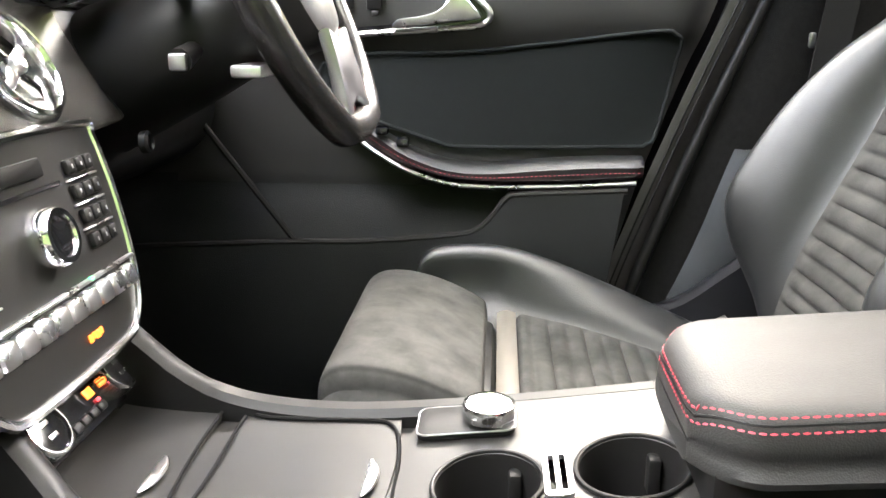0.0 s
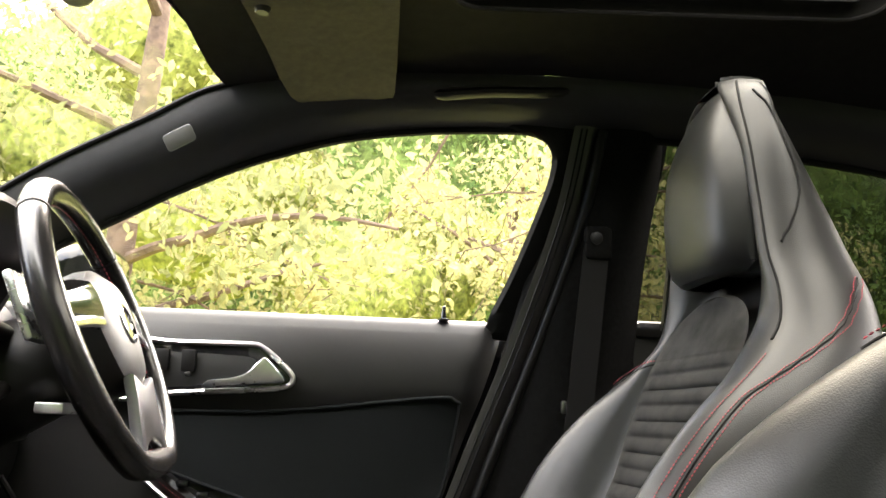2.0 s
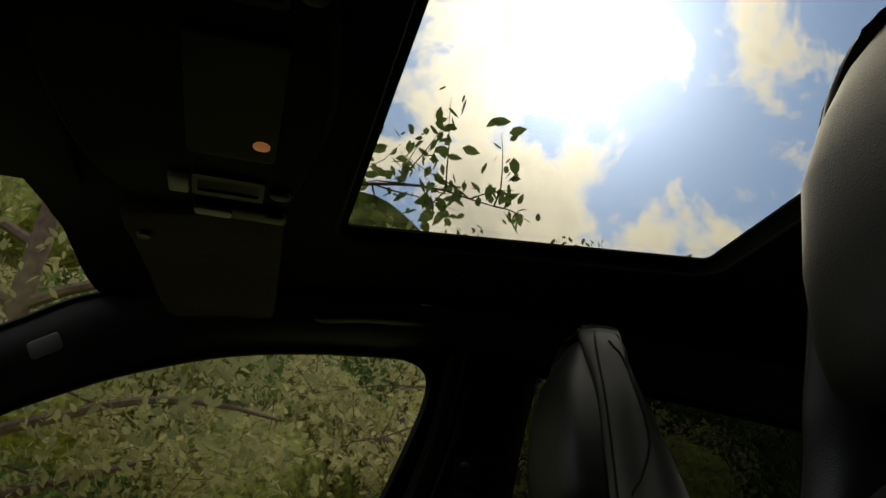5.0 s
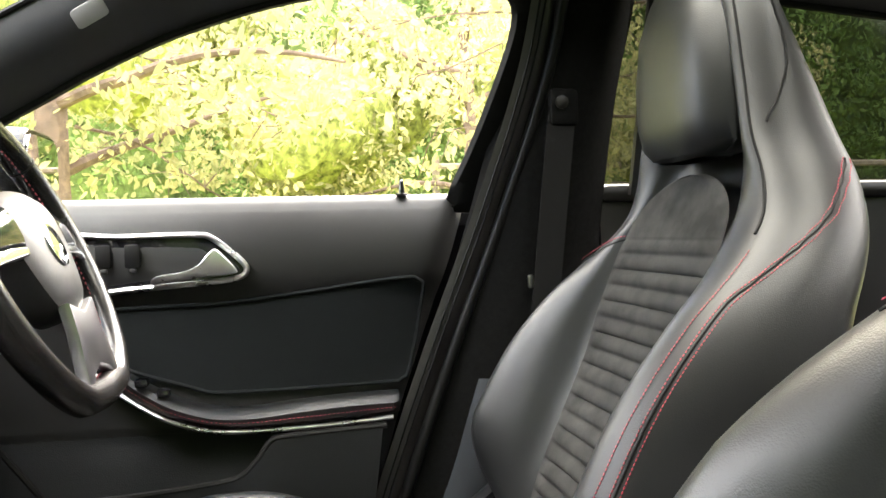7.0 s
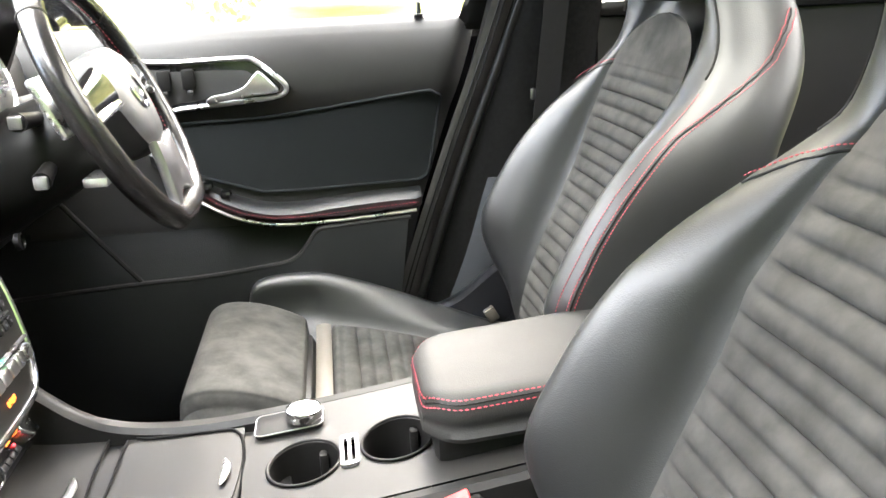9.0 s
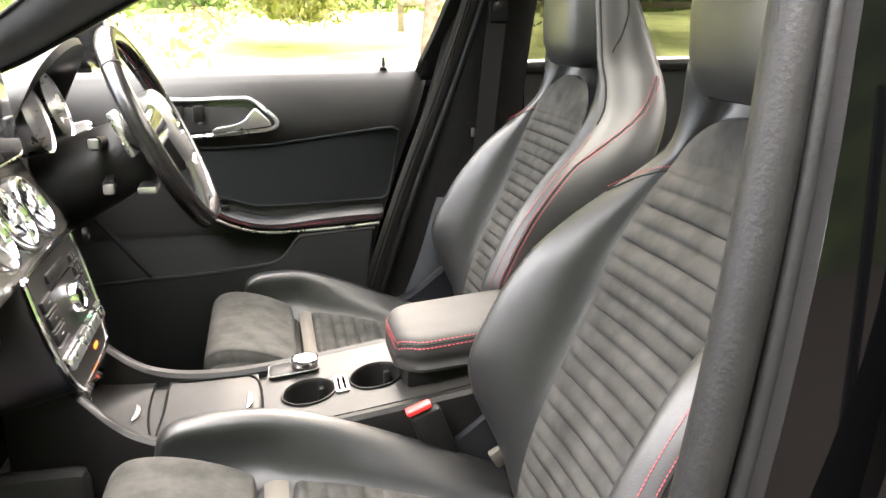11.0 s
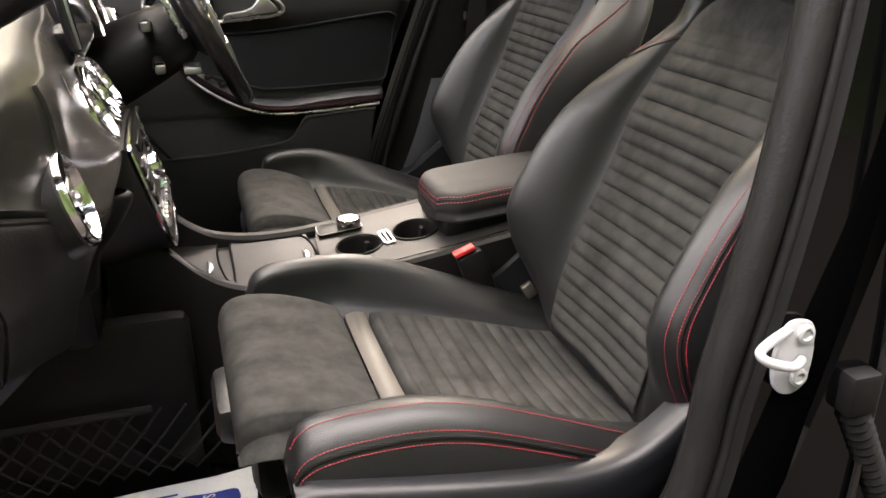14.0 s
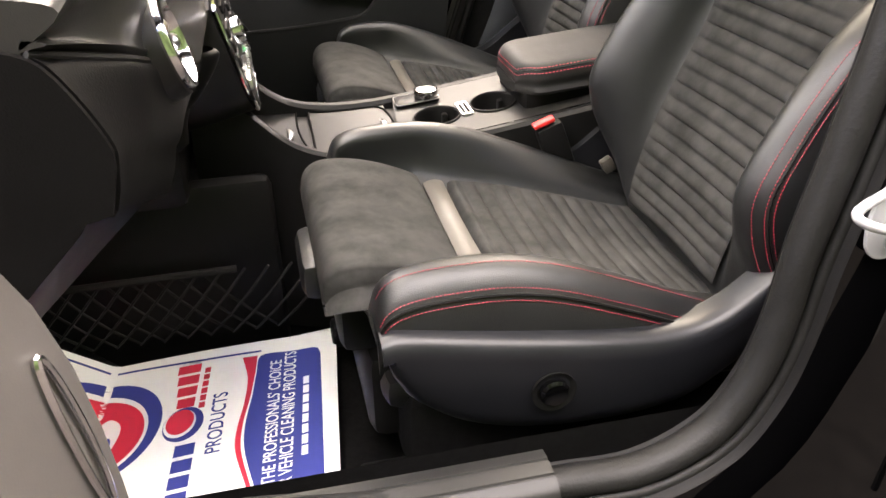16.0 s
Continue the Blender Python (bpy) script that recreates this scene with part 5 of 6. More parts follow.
for i in range(3):
    for j in range(4):
        part("number_key", box(on_stack(0.073 + i * 0.014, 0.062 - j * 0.023, 0.008), (0.012, 0.012, 0.006), 0.002, rot=srot), PLASTIC, cs, "small black keypad button")
        part("key_mark", box(on_stack(0.073 + i * 0.014, 0.062 - j * 0.023, 0.0112), (0.0018, 0.0032, 0.0006), 0.0002, rot=srot), GREYPLATE, cs)
    part("key_divider", box(on_stack(0.087, 0.0505 - i * 0.023, 0.0075), (0.044, 0.0015, 0.004), 0.0005, rot=srot), SILVER, cs)
    part("side_key", box(on_stack(-0.088, 0.045 - i * 0.026, 0.008), (0.05, 0.016, 0.006), 0.002, rot=srot), PLASTIC, cs, "black audio button")
    part("key_mark", box(on_stack(-0.088, 0.045 - i * 0.026, 0.0112), (0.010, 0.0022, 0.0006), 0.0002, rot=srot), GREYPLATE, cs)
    part("key_divider", box(on_stack(-0.088, 0.033 - i * 0.026, 0.0085), (0.05, 0.0016, 0.004), 0.0005, rot=srot), SILVER, cs)
part("top_key", box(on_stack(-0.01, 0.070, 0.008), (0.09, 0.014, 0.005), 0.002, rot=srot), PLASTIC, cs)
dial = part("control_dial", lathe([(0.022, 0.004), (0.022, 0.018), (0.020, 0.022), (0.016, 0.022), (0.015, 0.019)], on_stack(0.012, 0.012), sn, 36), CHROME, cs, "chrome rotary dial")
part("dial_face", lathe([(0.0155, 0.018), (0.0155, 0.0195), (0.010, 0.0205)], on_stack(0.012, 0.012), sn, 28), GLOSS, dial)
for i in range(10):
    u = -0.098 + i * 0.0218
    part("toggle_switch", box(on_stack(u, -0.052, 0.010), (0.0195, 0.018, 0.010), 0.004, rot=Euler((0, 0, 0)).to_matrix() @ srot), SILVER, cs, "raised silver toggle switch")
part("switch_rail", box(on_stack(0, -0.037, 0.008), (0.235, 0.003, 0.006), 0.001, rot=srot), SILVER, cs)
for i, w in enumerate((0.004, 0.003, 0.005, 0.003)):
    part("warning_lamp", box(on_stack(0.022 + i * 0.0055, -0.083 + 0.001 * (i % 2), 0.0068), (w, 0.006 - 0.001 * (i % 2), 0.002), 0.0005, rot=srot), AMBER, cs, "lit amber warning symbol")
part("status_lamp", box(on_stack(0.045, -0.036, 0.010), (0.004, 0.003, 0.003), 0.0005, rot=srot), LED_GREEN, cs, "small green light")

# ---- climate panel ----
cl = thing("climate_panel", (-0.58, 0.075, 0.62), "black climate control panel with two chrome dials", "control panel")
KO = Vector((-0.598, 0.100, 0.614))
kz = Vector((-0.62, 0, 0.78)).normalized()
kn = sx.cross(kz).normalized()
if kn.x < 0:
    kn = -kn


def on_climate(u, v, w=0.0):
    return KO + sx * u + kz * v + kn * w


krot = Matrix((sx, kz, kn)).transposed()
part("panel_face", plate(rrect(0, 0, 0.168, 0.052, 0.02), on_climate, 0.01, bevel=0.002), GLOSS, cl)
part("panel_body", box(on_climate(0, 0.0, -0.03), (0.176, 0.064, 0.05), 0.012, rot=krot), PLASTIC, cl)
for u in (-0.057, 0.057):
    k = part("temperature_dial", lathe([(0.0235, 0.004), (0.0235, 0.007), (0.0212, 0.008), (0.0210, 0.023), (0.0216, 0.024), (0.0215, 0.027), (0.0204, 0.0285), (0.0190, 0.0285), (0.0184, 0.026)], on_climate(u, 0), kn, 40), CHROME, cl, "knurled chrome temperature dial")
    part("dial_face", lathe([(0.0186, 0.0255), (0.0186, 0.0265), (0.010, 0.0270)], on_climate(u, 0), kn, 28), GLOSS, k)
    for i in range(36):
        ca, sa = math.cos(i * math.pi / 18), math.sin(i * math.pi / 18)
        part("grip_rib", tube([on_climate(u + 0.0211 * ca, 0.0211 * sa, h) for h in (0.009, 0.0225)], 0.0009, 4), CHROME, k)
    for v in (-0.006, 0.005):
        part("dial_mark", box(on_climate(u, v, 0.0269), (0.010, 0.0035, 0.0008), 0.0002, rot=krot), SILVER, k, "small printed bar")
for i in range(5):
    part("climate_button", box(on_climate(-0.027 + i * 0.0135, 0.015, 0.012), (0.0122, 0.012, 0.006), 0.003, rot=krot), SILVER if i % 2 == 0 else PLASTIC, cl, "small climate button")
    part("climate_key", box(on_climate(-0.027 + i * 0.0135, -0.016, 0.011), (0.0118, 0.008, 0.005), 0.002, rot=krot), PLASTIC, cl)
part("amber_readout", box(on_climate(-0.022, -0.002, 0.0105), (0.012, 0.008, 0.001), 0.0003, rot=krot), AMBER, cl)
part("amber_readout", box(on_climate(0.026, -0.001, 0.0105), (0.012, 0.008, 0.001), 0.0003, rot=krot), AMBER, cl)
part("red_lamp", box(on_climate(0.029, -0.010, 0.0115), (0.004, 0.003, 0.002), 0.0003, rot=krot), LED_RED, cl)

# ---- instrument binnacle and screen ----
ib = thing("instrument_binnacle", (-0.68, 0.385, 0.98), "black instrument hood with two round gauges", "instrument cluster")
hood = grid(lambda u, v: (lambda a: (-0.672 + 0.083 * math.sin(a) ** 0.7 - 0.26 * v, 0.385 - (0.165 + 0.03 * v) * math.cos(a), (0.965 + 0.133 * math.sin(a) ** 0.6) * (1 - v) ** 1.3 + 0.985 * (1 - (1 - v) ** 1.3)))(math.pi * u), 40, 14)
part("hood", solid(hood, 0.012), SOFT, ib, "curved black instrument hood")
part("dial_plate", box((-0.70, 0.385, 0.985), (0.01, 0.29, 0.13), 0.004, rot=Euler((0, radians(-18), 0)).to_matrix()), GLOSS, ib)
for y in (0.31, 0.46):
    g = part("gauge_tube", lathe([(0.056, -0.03), (0.058, 0.02), (0.062, 0.024), (0.060, 0.018), (0.052, -0.028)], (-0.672, y, 0.985), (0.95, 0, 0.3), 36, cap=False), SILVER, ib, "round gauge with silver bezel")
    part("gauge_face", lathe([(0.052, 0), (0.052, 0.002), (0.01, 0.003)], (-0.69, y, 0.978), (0.95, 0, 0.3), 30), GLOSS, g)

scr = thing("display_screen", (-0.66, 0.05, 0.95), "flat black tablet display with silver edge above the vents", "display screen")
SCO = Vector((-0.660, 0.055, 1.018))
scz = Vector((-0.13, 0, 0.99)).normalized()
scn = Vector((0.99, 0, 0.13)).normalized()
part("housing", plate(rrect(0, 0, 0.210, 0.132, 0.012), lambda u, v, w: SCO + Vector((0, u, 0)) + scz * v + scn * w, 0.016, bevel=0.004), GLOSS, scr)
part("screen_edge", tube([SCO + Vector((0, u, 0)) + scz * v + scn * 0.014 for u, v in rrect(0, 0, 0.210, 0.132, 0.012)], 0.0022, 8, closed=True, up=tuple(scn)), SILVER, scr, "thin silver edge")
part("screen_glass", plate(rrect(0, 0, 0.201, 0.122, 0.008), lambda u, v, w: SCO + Vector((0, u, 0)) + scz * v + scn * (0.0165 + w), 0.001), SCREEN, scr)
part("screen_stand", box((-0.672, 0.068, 0.955), (0.03, 0.10, 0.05), 0.01), PLASTIC, scr)

# ---- centre console ----
cc = thing("centre_console", (-0.3, 0.05, 0.3), "grey satin centre console with cup holders and storage lids", "console")
ZT = table([(-0.66, 0.715), (-0.60, 0.685), (-0.565, 0.655), (-0.535, 0.628), (-0.50, 0.607), (-0.45, 0.595), (-0.38, 0.592), (-0.30, 0.598), (-0.20, 0.610), (-0.10, 0.624), (0.10, 0.650), (0.40, 0.66)])
NEAR_RAIL = table([(-0.66, 0.0), (-0.60, -0.006), (-0.565, -0.014), (-0.535, -0.026), (-0.50, -0.041), (-0.45, -0.056), (-0.40, -0.062), (0.40, -0.062)])


def near_rail(x):
    """The passenger's side wall draws in towards the climate panel."""
    return float(NEAR_RAIL(x)[0])


for name, s in (("passenger_rail", -1), ("driver_rail", 1)):
    rings = []
    for x in np.linspace(-0.66, 0.40, 70):
        z = ZT(x)[0]
        prof = [(-0.016, z - 0.03), (-0.014, z - 0.006), (-0.008, z), (0.004, z + 0.001), (0.011, z - 0.004), (0.014, z - 0.02), (0.018, z - 0.10), (0.022, 0.28), (-0.016, 0.28)]
        rings.append([Vector((x, (near_rail(x) if s < 0 else 0.178) + s * a, b)) for a, b in prof])
    part(name, loft(rings), PLASTIC, cc, "dark console side wall")
part("tray_floor", box((-0.38, 0.058, 0.545), (0.20, 0.23, 0.04), 0.004), SATIN, cc)
TZ = table([(-0.62, 0.600), (-0.575, 0.588), (-0.50, 0.582), (-0.42, 0.579), (-0.32, 0.582)])


def tray(x0, x1, cut):
    def fn(u, v):
        x = x0 + (x1 - x0) * u
        lo = near_rail(x) + 0.020
        y = lo + (0.163 - lo) * v
        c = 0.010 * (2 * v - 1) ** 2
        return (x + cut * (2 * v - 1) ** 2 * 0.012 - 0.10 * cut * (v - 0.5) * 0.2, y, float(TZ(x)[0]) + c * 0.5)
    return solid(grid(fn, 14, 14), 0.006)


part("front_lid", tray(-0.578, -0.493, 0.6), SATIN, cc, "grey sliding storage lid")
part("rear_lid", tray(-0.470, -0.335, -0.6), SATIN, cc, "grey sliding storage lid")
part("lid_bridge", grid(lambda u, v: (-0.60 + 0.30 * u, near_rail(-0.60 + 0.30 * u) + 0.008 + (0.159 - near_rail(-0.60 + 0.30 * u)) * v, float(TZ(-0.60 + 0.28 * u)[0]) - 0.002), 10, 6), SATIN, cc)
def gap_line(pts, r):
    part("lid_gap", tube([(x, y, float(TZ(x)[0]) + 0.0052 * (2 * (y + 0.042) / 0.205 - 1) ** 2 + 0.0012) for x, y in pts], r, 6), CARPET, cc, "dark gap round the lid")


gap_line([(-0.493 + 0.0072 * (2 * v - 1) ** 2 - 0.012 * (v - 0.5), -0.022 + 0.185 * v) for v in np.linspace(0, 1, 20)], 0.0017)
gap_line([(p.x, p.y) for p in spline([(-0.470, 0.16), (-0.472, 0.06), (-0.472, -0.024), (-0.45, -0.033), (-0.37, -0.040), (-0.343, -0.034), (-0.333, -0.010), (-0.330, 0.06), (-0.334, 0.125), (-0.345, 0.155), (-0.37, 0.161), (-0.45, 0.161)], 4, closed=True)], 0.0018)
for x, y in ((-0.512, 0.062), (-0.352, 0.072)):
    pp = [Vector((x + 0.004 * math.sin(s * 3.14), y + 0.026 * (s - 0.5) * 2, float(TZ(x)[0]) + 0.0045)) for s in np.linspace(0, 1, 9)]
    part("lid_pull", tube(pp, [0.001, 0.003, 0.0045, 0.005, 0.005, 0.005, 0.0045, 0.003, 0.001], 8, flat=0.6), SILVER, cc, "slim silver lid pull")


def deck_z(x, y):
    return float(ZT(x)[0]) + 0.001 - 0.006 * math.cos((y - 0.058) / 0.115 * 1.5)


cup1, cup2 = (-0.262, 0.048), (-0.160, 0.055)
deck_outline = [(-0.328 + 0.012 * abs(2 * i / 10 - 1) ** 2, -0.052 + 0.22 * i / 10) for i in range(11)] + [(x, 0.168) for x in np.linspace(-0.25, 0.10, 8)] + [(x, -0.052) for x in np.linspace(0.10, -0.28, 9)]
deck = plate(deck_outline, lambda u, v, w: (u, v, 0), 0, [circle(*cup1, 0.0385, 36, 0.043), circle(*cup2, 0.0385, 36, 0.043), rrect(-0.2125, 0.052, 0.018, 0.058, 0.004)])
bmesh.ops.subdivide_edges(deck, edges=[e for e in deck.edges if e.calc_length() > 0.08], cuts=1)
for v in deck.verts:
    v.co.z = deck_z(v.co.x, v.co.y)
part("console_deck", deck, SATIN, cc, "satin grey console top")
for cxy in (cup1, cup2):
    zz = deck_z(*cxy)
    ring = [[Vector((cxy[0] + r * math.cos(a), cxy[1] + 1.115 * r * math.sin(a), (zz if h < -0.01 else deck_z(cxy[0] + r * math.cos(a), cxy[1] + 1.115 * r * math.sin(a))) + h)) for a in np.linspace(0, 2 * math.pi, 41)[:-1]] for r, h in ((0.0405, 0.000), (0.0395, 0.002), (0.0375, 0.0005), (0.0360, -0.012), (0.0345, -0.075), (0.001, -0.076))]
    part("cup_holder", loft(ring, cap=False), PLASTIC, cc, "deep black cup holder")
    part("cup_rim", tube(ring[1], 0.0018, 8, closed=True), PLASTIC, cc)
    a = 0.9
    part("cup_grip", box((cxy[0] + 0.033 * math.cos(a), cxy[1] + 0.036 * math.sin(a), zz - 0.02), (0.010, 0.014, 0.03), 0.003), PLASTIC, cc)
zc = deck_z(-0.2125, 0.052)
part("card_slot_frame", plate(rrect(-0.2125, 0.052, 0.020, 0.062, 0.005), lambda u, v, w: (u, v, deck_z(u, v) + w), 0.004, [rrect(-0.2165, 0.052, 0.0045, 0.048, 0.001), rrect(-0.2085, 0.052, 0.0045, 0.048, 0.001)]), SILVER, cc, "silver divider between the cup holders")
part("slot_bottom", box((-0.2125, 0.052, zc - 0.012), (0.02, 0.06, 0.004), 0.001), PLASTIC, cc)
kb = thing("rotary_controller", (-0.262, 0.134, 0.61), "chrome rotary control knob on a small button plate", "control knob")
kzb = deck_z(-0.262, 0.134)
part("button_plate", plate([Vector(q) for q in rrect(-0.280, 0.134, 0.078, 0.042, 0.008)], lambda u, v, w: (u, v, deck_z(u, v) + 0.001 + w), 0.006, bevel=0.001), PLASTIC, kb)
part("plate_edge", tube([(p.x, p.y, deck_z(p.x, p.y) + 0.0060) for p in [Vector(q) for q in rrect(-0.280, 0.134, 0.078, 0.042, 0.008)]], 0.0008, 6, closed=True), BRUSHED, kb, "chrome plate edge")
part("knob", lathe([(0.019, 0.006), (0.0215, 0.008), (0.0215, 0.017), (0.0205, 0.020), (0.018, 0.0205), (0.0175, 0.019)], (-0.262, 0.134, kzb), (0, 0, 1), 40), CHROME, kb, "knurled chrome knob")
part("knob_top", lathe([(0.0178, 0.018), (0.0178, 0.0195), (0.012, 0.0200), (0.005, 0.0202)], (-0.262, 0.134, kzb), (0, 0, 1), 32), SILVER, kb, "brushed silver knob top")

# armrest on the console
ar = thing("armrest_box", (0.0, 0.06, 0.63), "padded black leather centre armrest with red stitching", "armrest")
def arm_half(x):
    k = max(0.0, (-0.085 - x) / 0.05)
    return 0.089 * (1 - 0.42 * min(1.0, k) ** 2.6)


def arm_ring(x):
    t = (x + 0.135) / 0.40
    k = max(0.0, min(1.0, (x + 0.135) / 0.022))
    e = math.sqrt(1 - (1 - k) ** 2)
    w = arm_half(x)
    zt = 0.677 + 0.014 * e + 0.035 * t
    zb = 0.645 + 0.03 * t
    c = [(-w, zb + 0.012), (-w - 0.001, zt - 0.020), (-w + 0.008, zt - 0.004), (-w * 0.55, zt), (0, zt + 0.001), (w * 0.55, zt), (w - 0.008, zt - 0.004), (w + 0.001, zt - 0.020), (w, zb + 0.012), (w * 0.9, zb - 0.006), (-w * 0.9, zb - 0.006)]
    return [Vector((x, 0.066 + p.x, p.y)) for p in spline([Vector(q) for q in c], 4, closed=True)]


axs = [-0.135, -0.1345, -0.133, -0.130, -0.126, -0.121, -0.115, -0.108, -0.10] + list(np.linspace(-0.09, 0.26, 16))
arm_bm = loft([arm_ring(x) for x in axs])
edge_rows = []
for drop, inset in ((0.0, 0.004), (0.009, -0.001)):
    xs = list(np.linspace(0.24, -0.131, 60))
    near = [Vector((x, 0.066 - arm_half(x) + inset, arm_ring(x)[12].z - 0.005 - drop)) for x in xs]
    front = [Vector((-0.1345, 0.066 + arm_half(-0.131) * s, arm_ring(-0.131)[12].z - 0.006 - drop)) for s in np.linspace(-0.95, 0.95, 24)]
    far = [Vector((p.x, 0.132 - p.y, p.z)) for p in near[::-1]]
    edge_rows.append(snap(near + front + far, arm_bm))
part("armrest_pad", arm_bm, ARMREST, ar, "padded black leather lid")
for loop in edge_rows:
    part("stitching", dashes(loop, 0.0042, 0.0020, 0.0008), RED, ar, "red thread stitching")
part("edge_seam", tube([(p + q) / 2 for p, q in zip(*edge_rows)], 0.0012, 6), RUBBER, ar)
part("armrest_base", box((0.065, 0.066, 0.634), (0.38, 0.16, 0.05), 0.012), PLASTIC, ar, "black armrest base")

# ---- overhead: console, visor, mirror, grab handle ----
oc = thing("overhead_console", (-0.25, 0.06, 1.38), "black overhead console with reading lamps", "overhead console")
OC = spline([(-0.40, -0.05), (-0.41, 0.06), (-0.39, 0.20), (-0.345, 0.300), (-0.25, 0.318), (-0.16, 0.306), (-0.13, 0.17), (-0.12, 0.06), (-0.13, -0.05), (-0.16, -0.18), (-0.25, -0.21), (-0.34, -0.19)], 4, closed=True)


def under(x, y, drop=0.0):
    """A point just below the overhead console."""
    return Vector((x, y, roof_z(-0.26, 0.05) - 0.032 - drop))


part("housing", loft([[Vector((-0.26 + (p.x + 0.26) * k, 0.05 + (p.y - 0.05) * k, roof_z(-0.26, 0.05) + h)) for p in OC] for k, h in ((1.0, 0.010), (0.99, -0.014), (0.965, -0.026), (0.93, -0.031), (0.4, -0.032))]), CONSOLE, oc, "black plastic housing")
for side in (1, -1):
    y = 0.05 + side * 0.18
    part("lamp_button", box(under(-0.278, y + 0.004 * side, 0.002), (0.024, 0.040, 0.010), 0.004), GREYPLATE, oc, "pale grey lamp button")
    part("lamp_bezel", plate(rrect(-0.222, y, 0.082, 0.050, 0.005), lambda u, v, w: under(u, v, w), 0.004, [rrect(-0.222, y, 0.070, 0.030, 0.003)]), PLASTIC, oc, "dark reading lamp bezel")
    part("reading_lamp", plate(rrect(-0.222, y, 0.072, 0.034, 0.003), lambda u, v, w: under(u, v, w), 0.002), LIDMAT, oc, "dark reading lamp lens")
    part("round_switch", lathe([(0.012, 0), (0.012, 0.004), (0.008, 0.006)], under(-0.162, y), (0, 0, -1), 20), PLASTIC, oc, "round black switch")
part("switch_plate", plate(rrect(-0.206, 0.292, 0.112, 0.026, 0.007), lambda u, v, w: under(u, v, w), 0.006, bevel=0.001), PLASTIC, oc, "curved switch plate")
part("switch_cap", plate(rrect(-0.238, 0.292, 0.044, 0.018, 0.005), lambda u, v, w: under(u, v, 0.006 + w), 0.003, bevel=0.001), GREYPLATE, oc, "pale switch cap")
part("switch_cap", plate(rrect(-0.165, 0.288, 0.022, 0.018, 0.005), lambda u, v, w: under(u, v, 0.006 + w), 0.003, bevel=0.001), SATIN, oc)
part("dark_panel", plate(rrect(-0.221, 0.05, 0.094, 0.215, 0.008), lambda u, v, w: under(u, v, w), 0.003, bevel=0.001), LIDMAT, oc, "black sensor panel")
part("ambient_lamp", lathe([(0.009, 0.002), (0.009, 0.005), (0.004, 0.006)], under(-0.190, 0.120), (0, 0, -1), 20), LAMP_GLOW, oc, "small warm lit lamp")

vz = thing("sun_visor", (-0.24, 0.47, 1.37), "dark fabric sun visor folded up against the headliner", "sun visor")
vis = spline([(-0.335, 0.315), (-0.25, 0.308), (-0.165, 0.312), (-0.152, 0.335), (-0.142, 0.575), (-0.150, 0.605), (-0.19, 0.616), (-0.26, 0.614), (-0.298, 0.592), (-0.345, 0.36)], 4, closed=True)
part("visor_board", plate([(p.x, p.y) for p in vis], lambda u, v, w: (u, v, roof_z(u, v) - 0.026 - w), 0.014, bevel=0.004), VISOR, vz)
part("visor_hinge", lathe([(0.010, 0), (0.012, -0.012), (0.008, -0.02)], (-0.322, 0.372, roof_z(-0.322, 0.372) - 0.026), (0, 0, 1), 16), SATIN, vz, "grey visor pivot clip")

gh = thing("grab_handle", (0.0, 0.63, 1.37), "black folding grab handle above the door", "grab handle")
part("grip", tube(spline([(-0.08, 0.615, 1.368), (-0.06, 0.60, 1.362), (0.0, 0.592, 1.368), (0.07, 0.59, 1.372), (0.12, 0.595, 1.378), (0.135, 0.605, 1.385)], 5), 0.012, 10, flat=0.7), SATIN, gh)
part("handle_mount", box((-0.085, 0.618, 1.366), (0.045, 0.03, 0.022), 0.008), SATIN, gh)

mr = thing("rear_view_mirror", (-0.47, 0.02, 1.25), "black framed rear view mirror hanging at the windscreen", "mirror")
mrot = Euler((0, radians(-4), radians(5))).to_matrix()
part("mirror_housing", box((-0.452, 0.018, 1.285), (0.035, 0.240, 0.112), 0.017, 3, rot=mrot), PLASTIC, mr)
part("mirror_glass", box(Vector((-0.452, 0.018, 1.285)) + mrot @ Vector((0.0175, 0, 0)), (0.002, 0.216, 0.090), 0.0008, rot=mrot), MIRROR, mr)
part("mirror_stem", tube([(-0.462, 0.018, 1.30), (-0.485, 0.022, 1.345), (-0.50, 0.027, 1.385)], 0.016, 10), PLASTIC, mr)
part("sensor_cover", box((-0.50, 0.03, 1.375), (0.10, 0.10, 0.04), 0.015), PLASTIC, mr)
part("header_band", box((-0.452, 0.06, 1.392), (0.115, 0.50, 0.016), 0.006), CONSOLE, car, "dark band along the top of the windscreen")

# ---- door striker ----
st = thing("door_striker", (0.0, -0.69, 0.72), "white painted steel door striker bolted to the pillar", "door striker")
sp2 = spline([(-0.010, 0.778), (0.010, 0.780), (0.020, 0.770), (0.022, 0.742), (0.020, 0.715), (0.008, 0.704), (-0.008, 0.706), (-0.018, 0.720), (-0.020, 0.750)], 4, closed=True)
part("striker_plate", plate([(p.x - 0.010, p.y) for p in sp2], lambda u, v, w: (u, -0.702 - w, v), 0.006, bevel=0.0015), STEEL, st)
part("striker_loop", tube(spline([(-0.014, -0.703, 0.772), (-0.045, -0.714, 0.768), (-0.060, -0.722, 0.764), (-0.052, -0.727, 0.756), (-0.025, -0.726, 0.746), (-0.004, -0.712, 0.742)], 5), 0.0048, 12), STEEL, st, "thick striker loop")
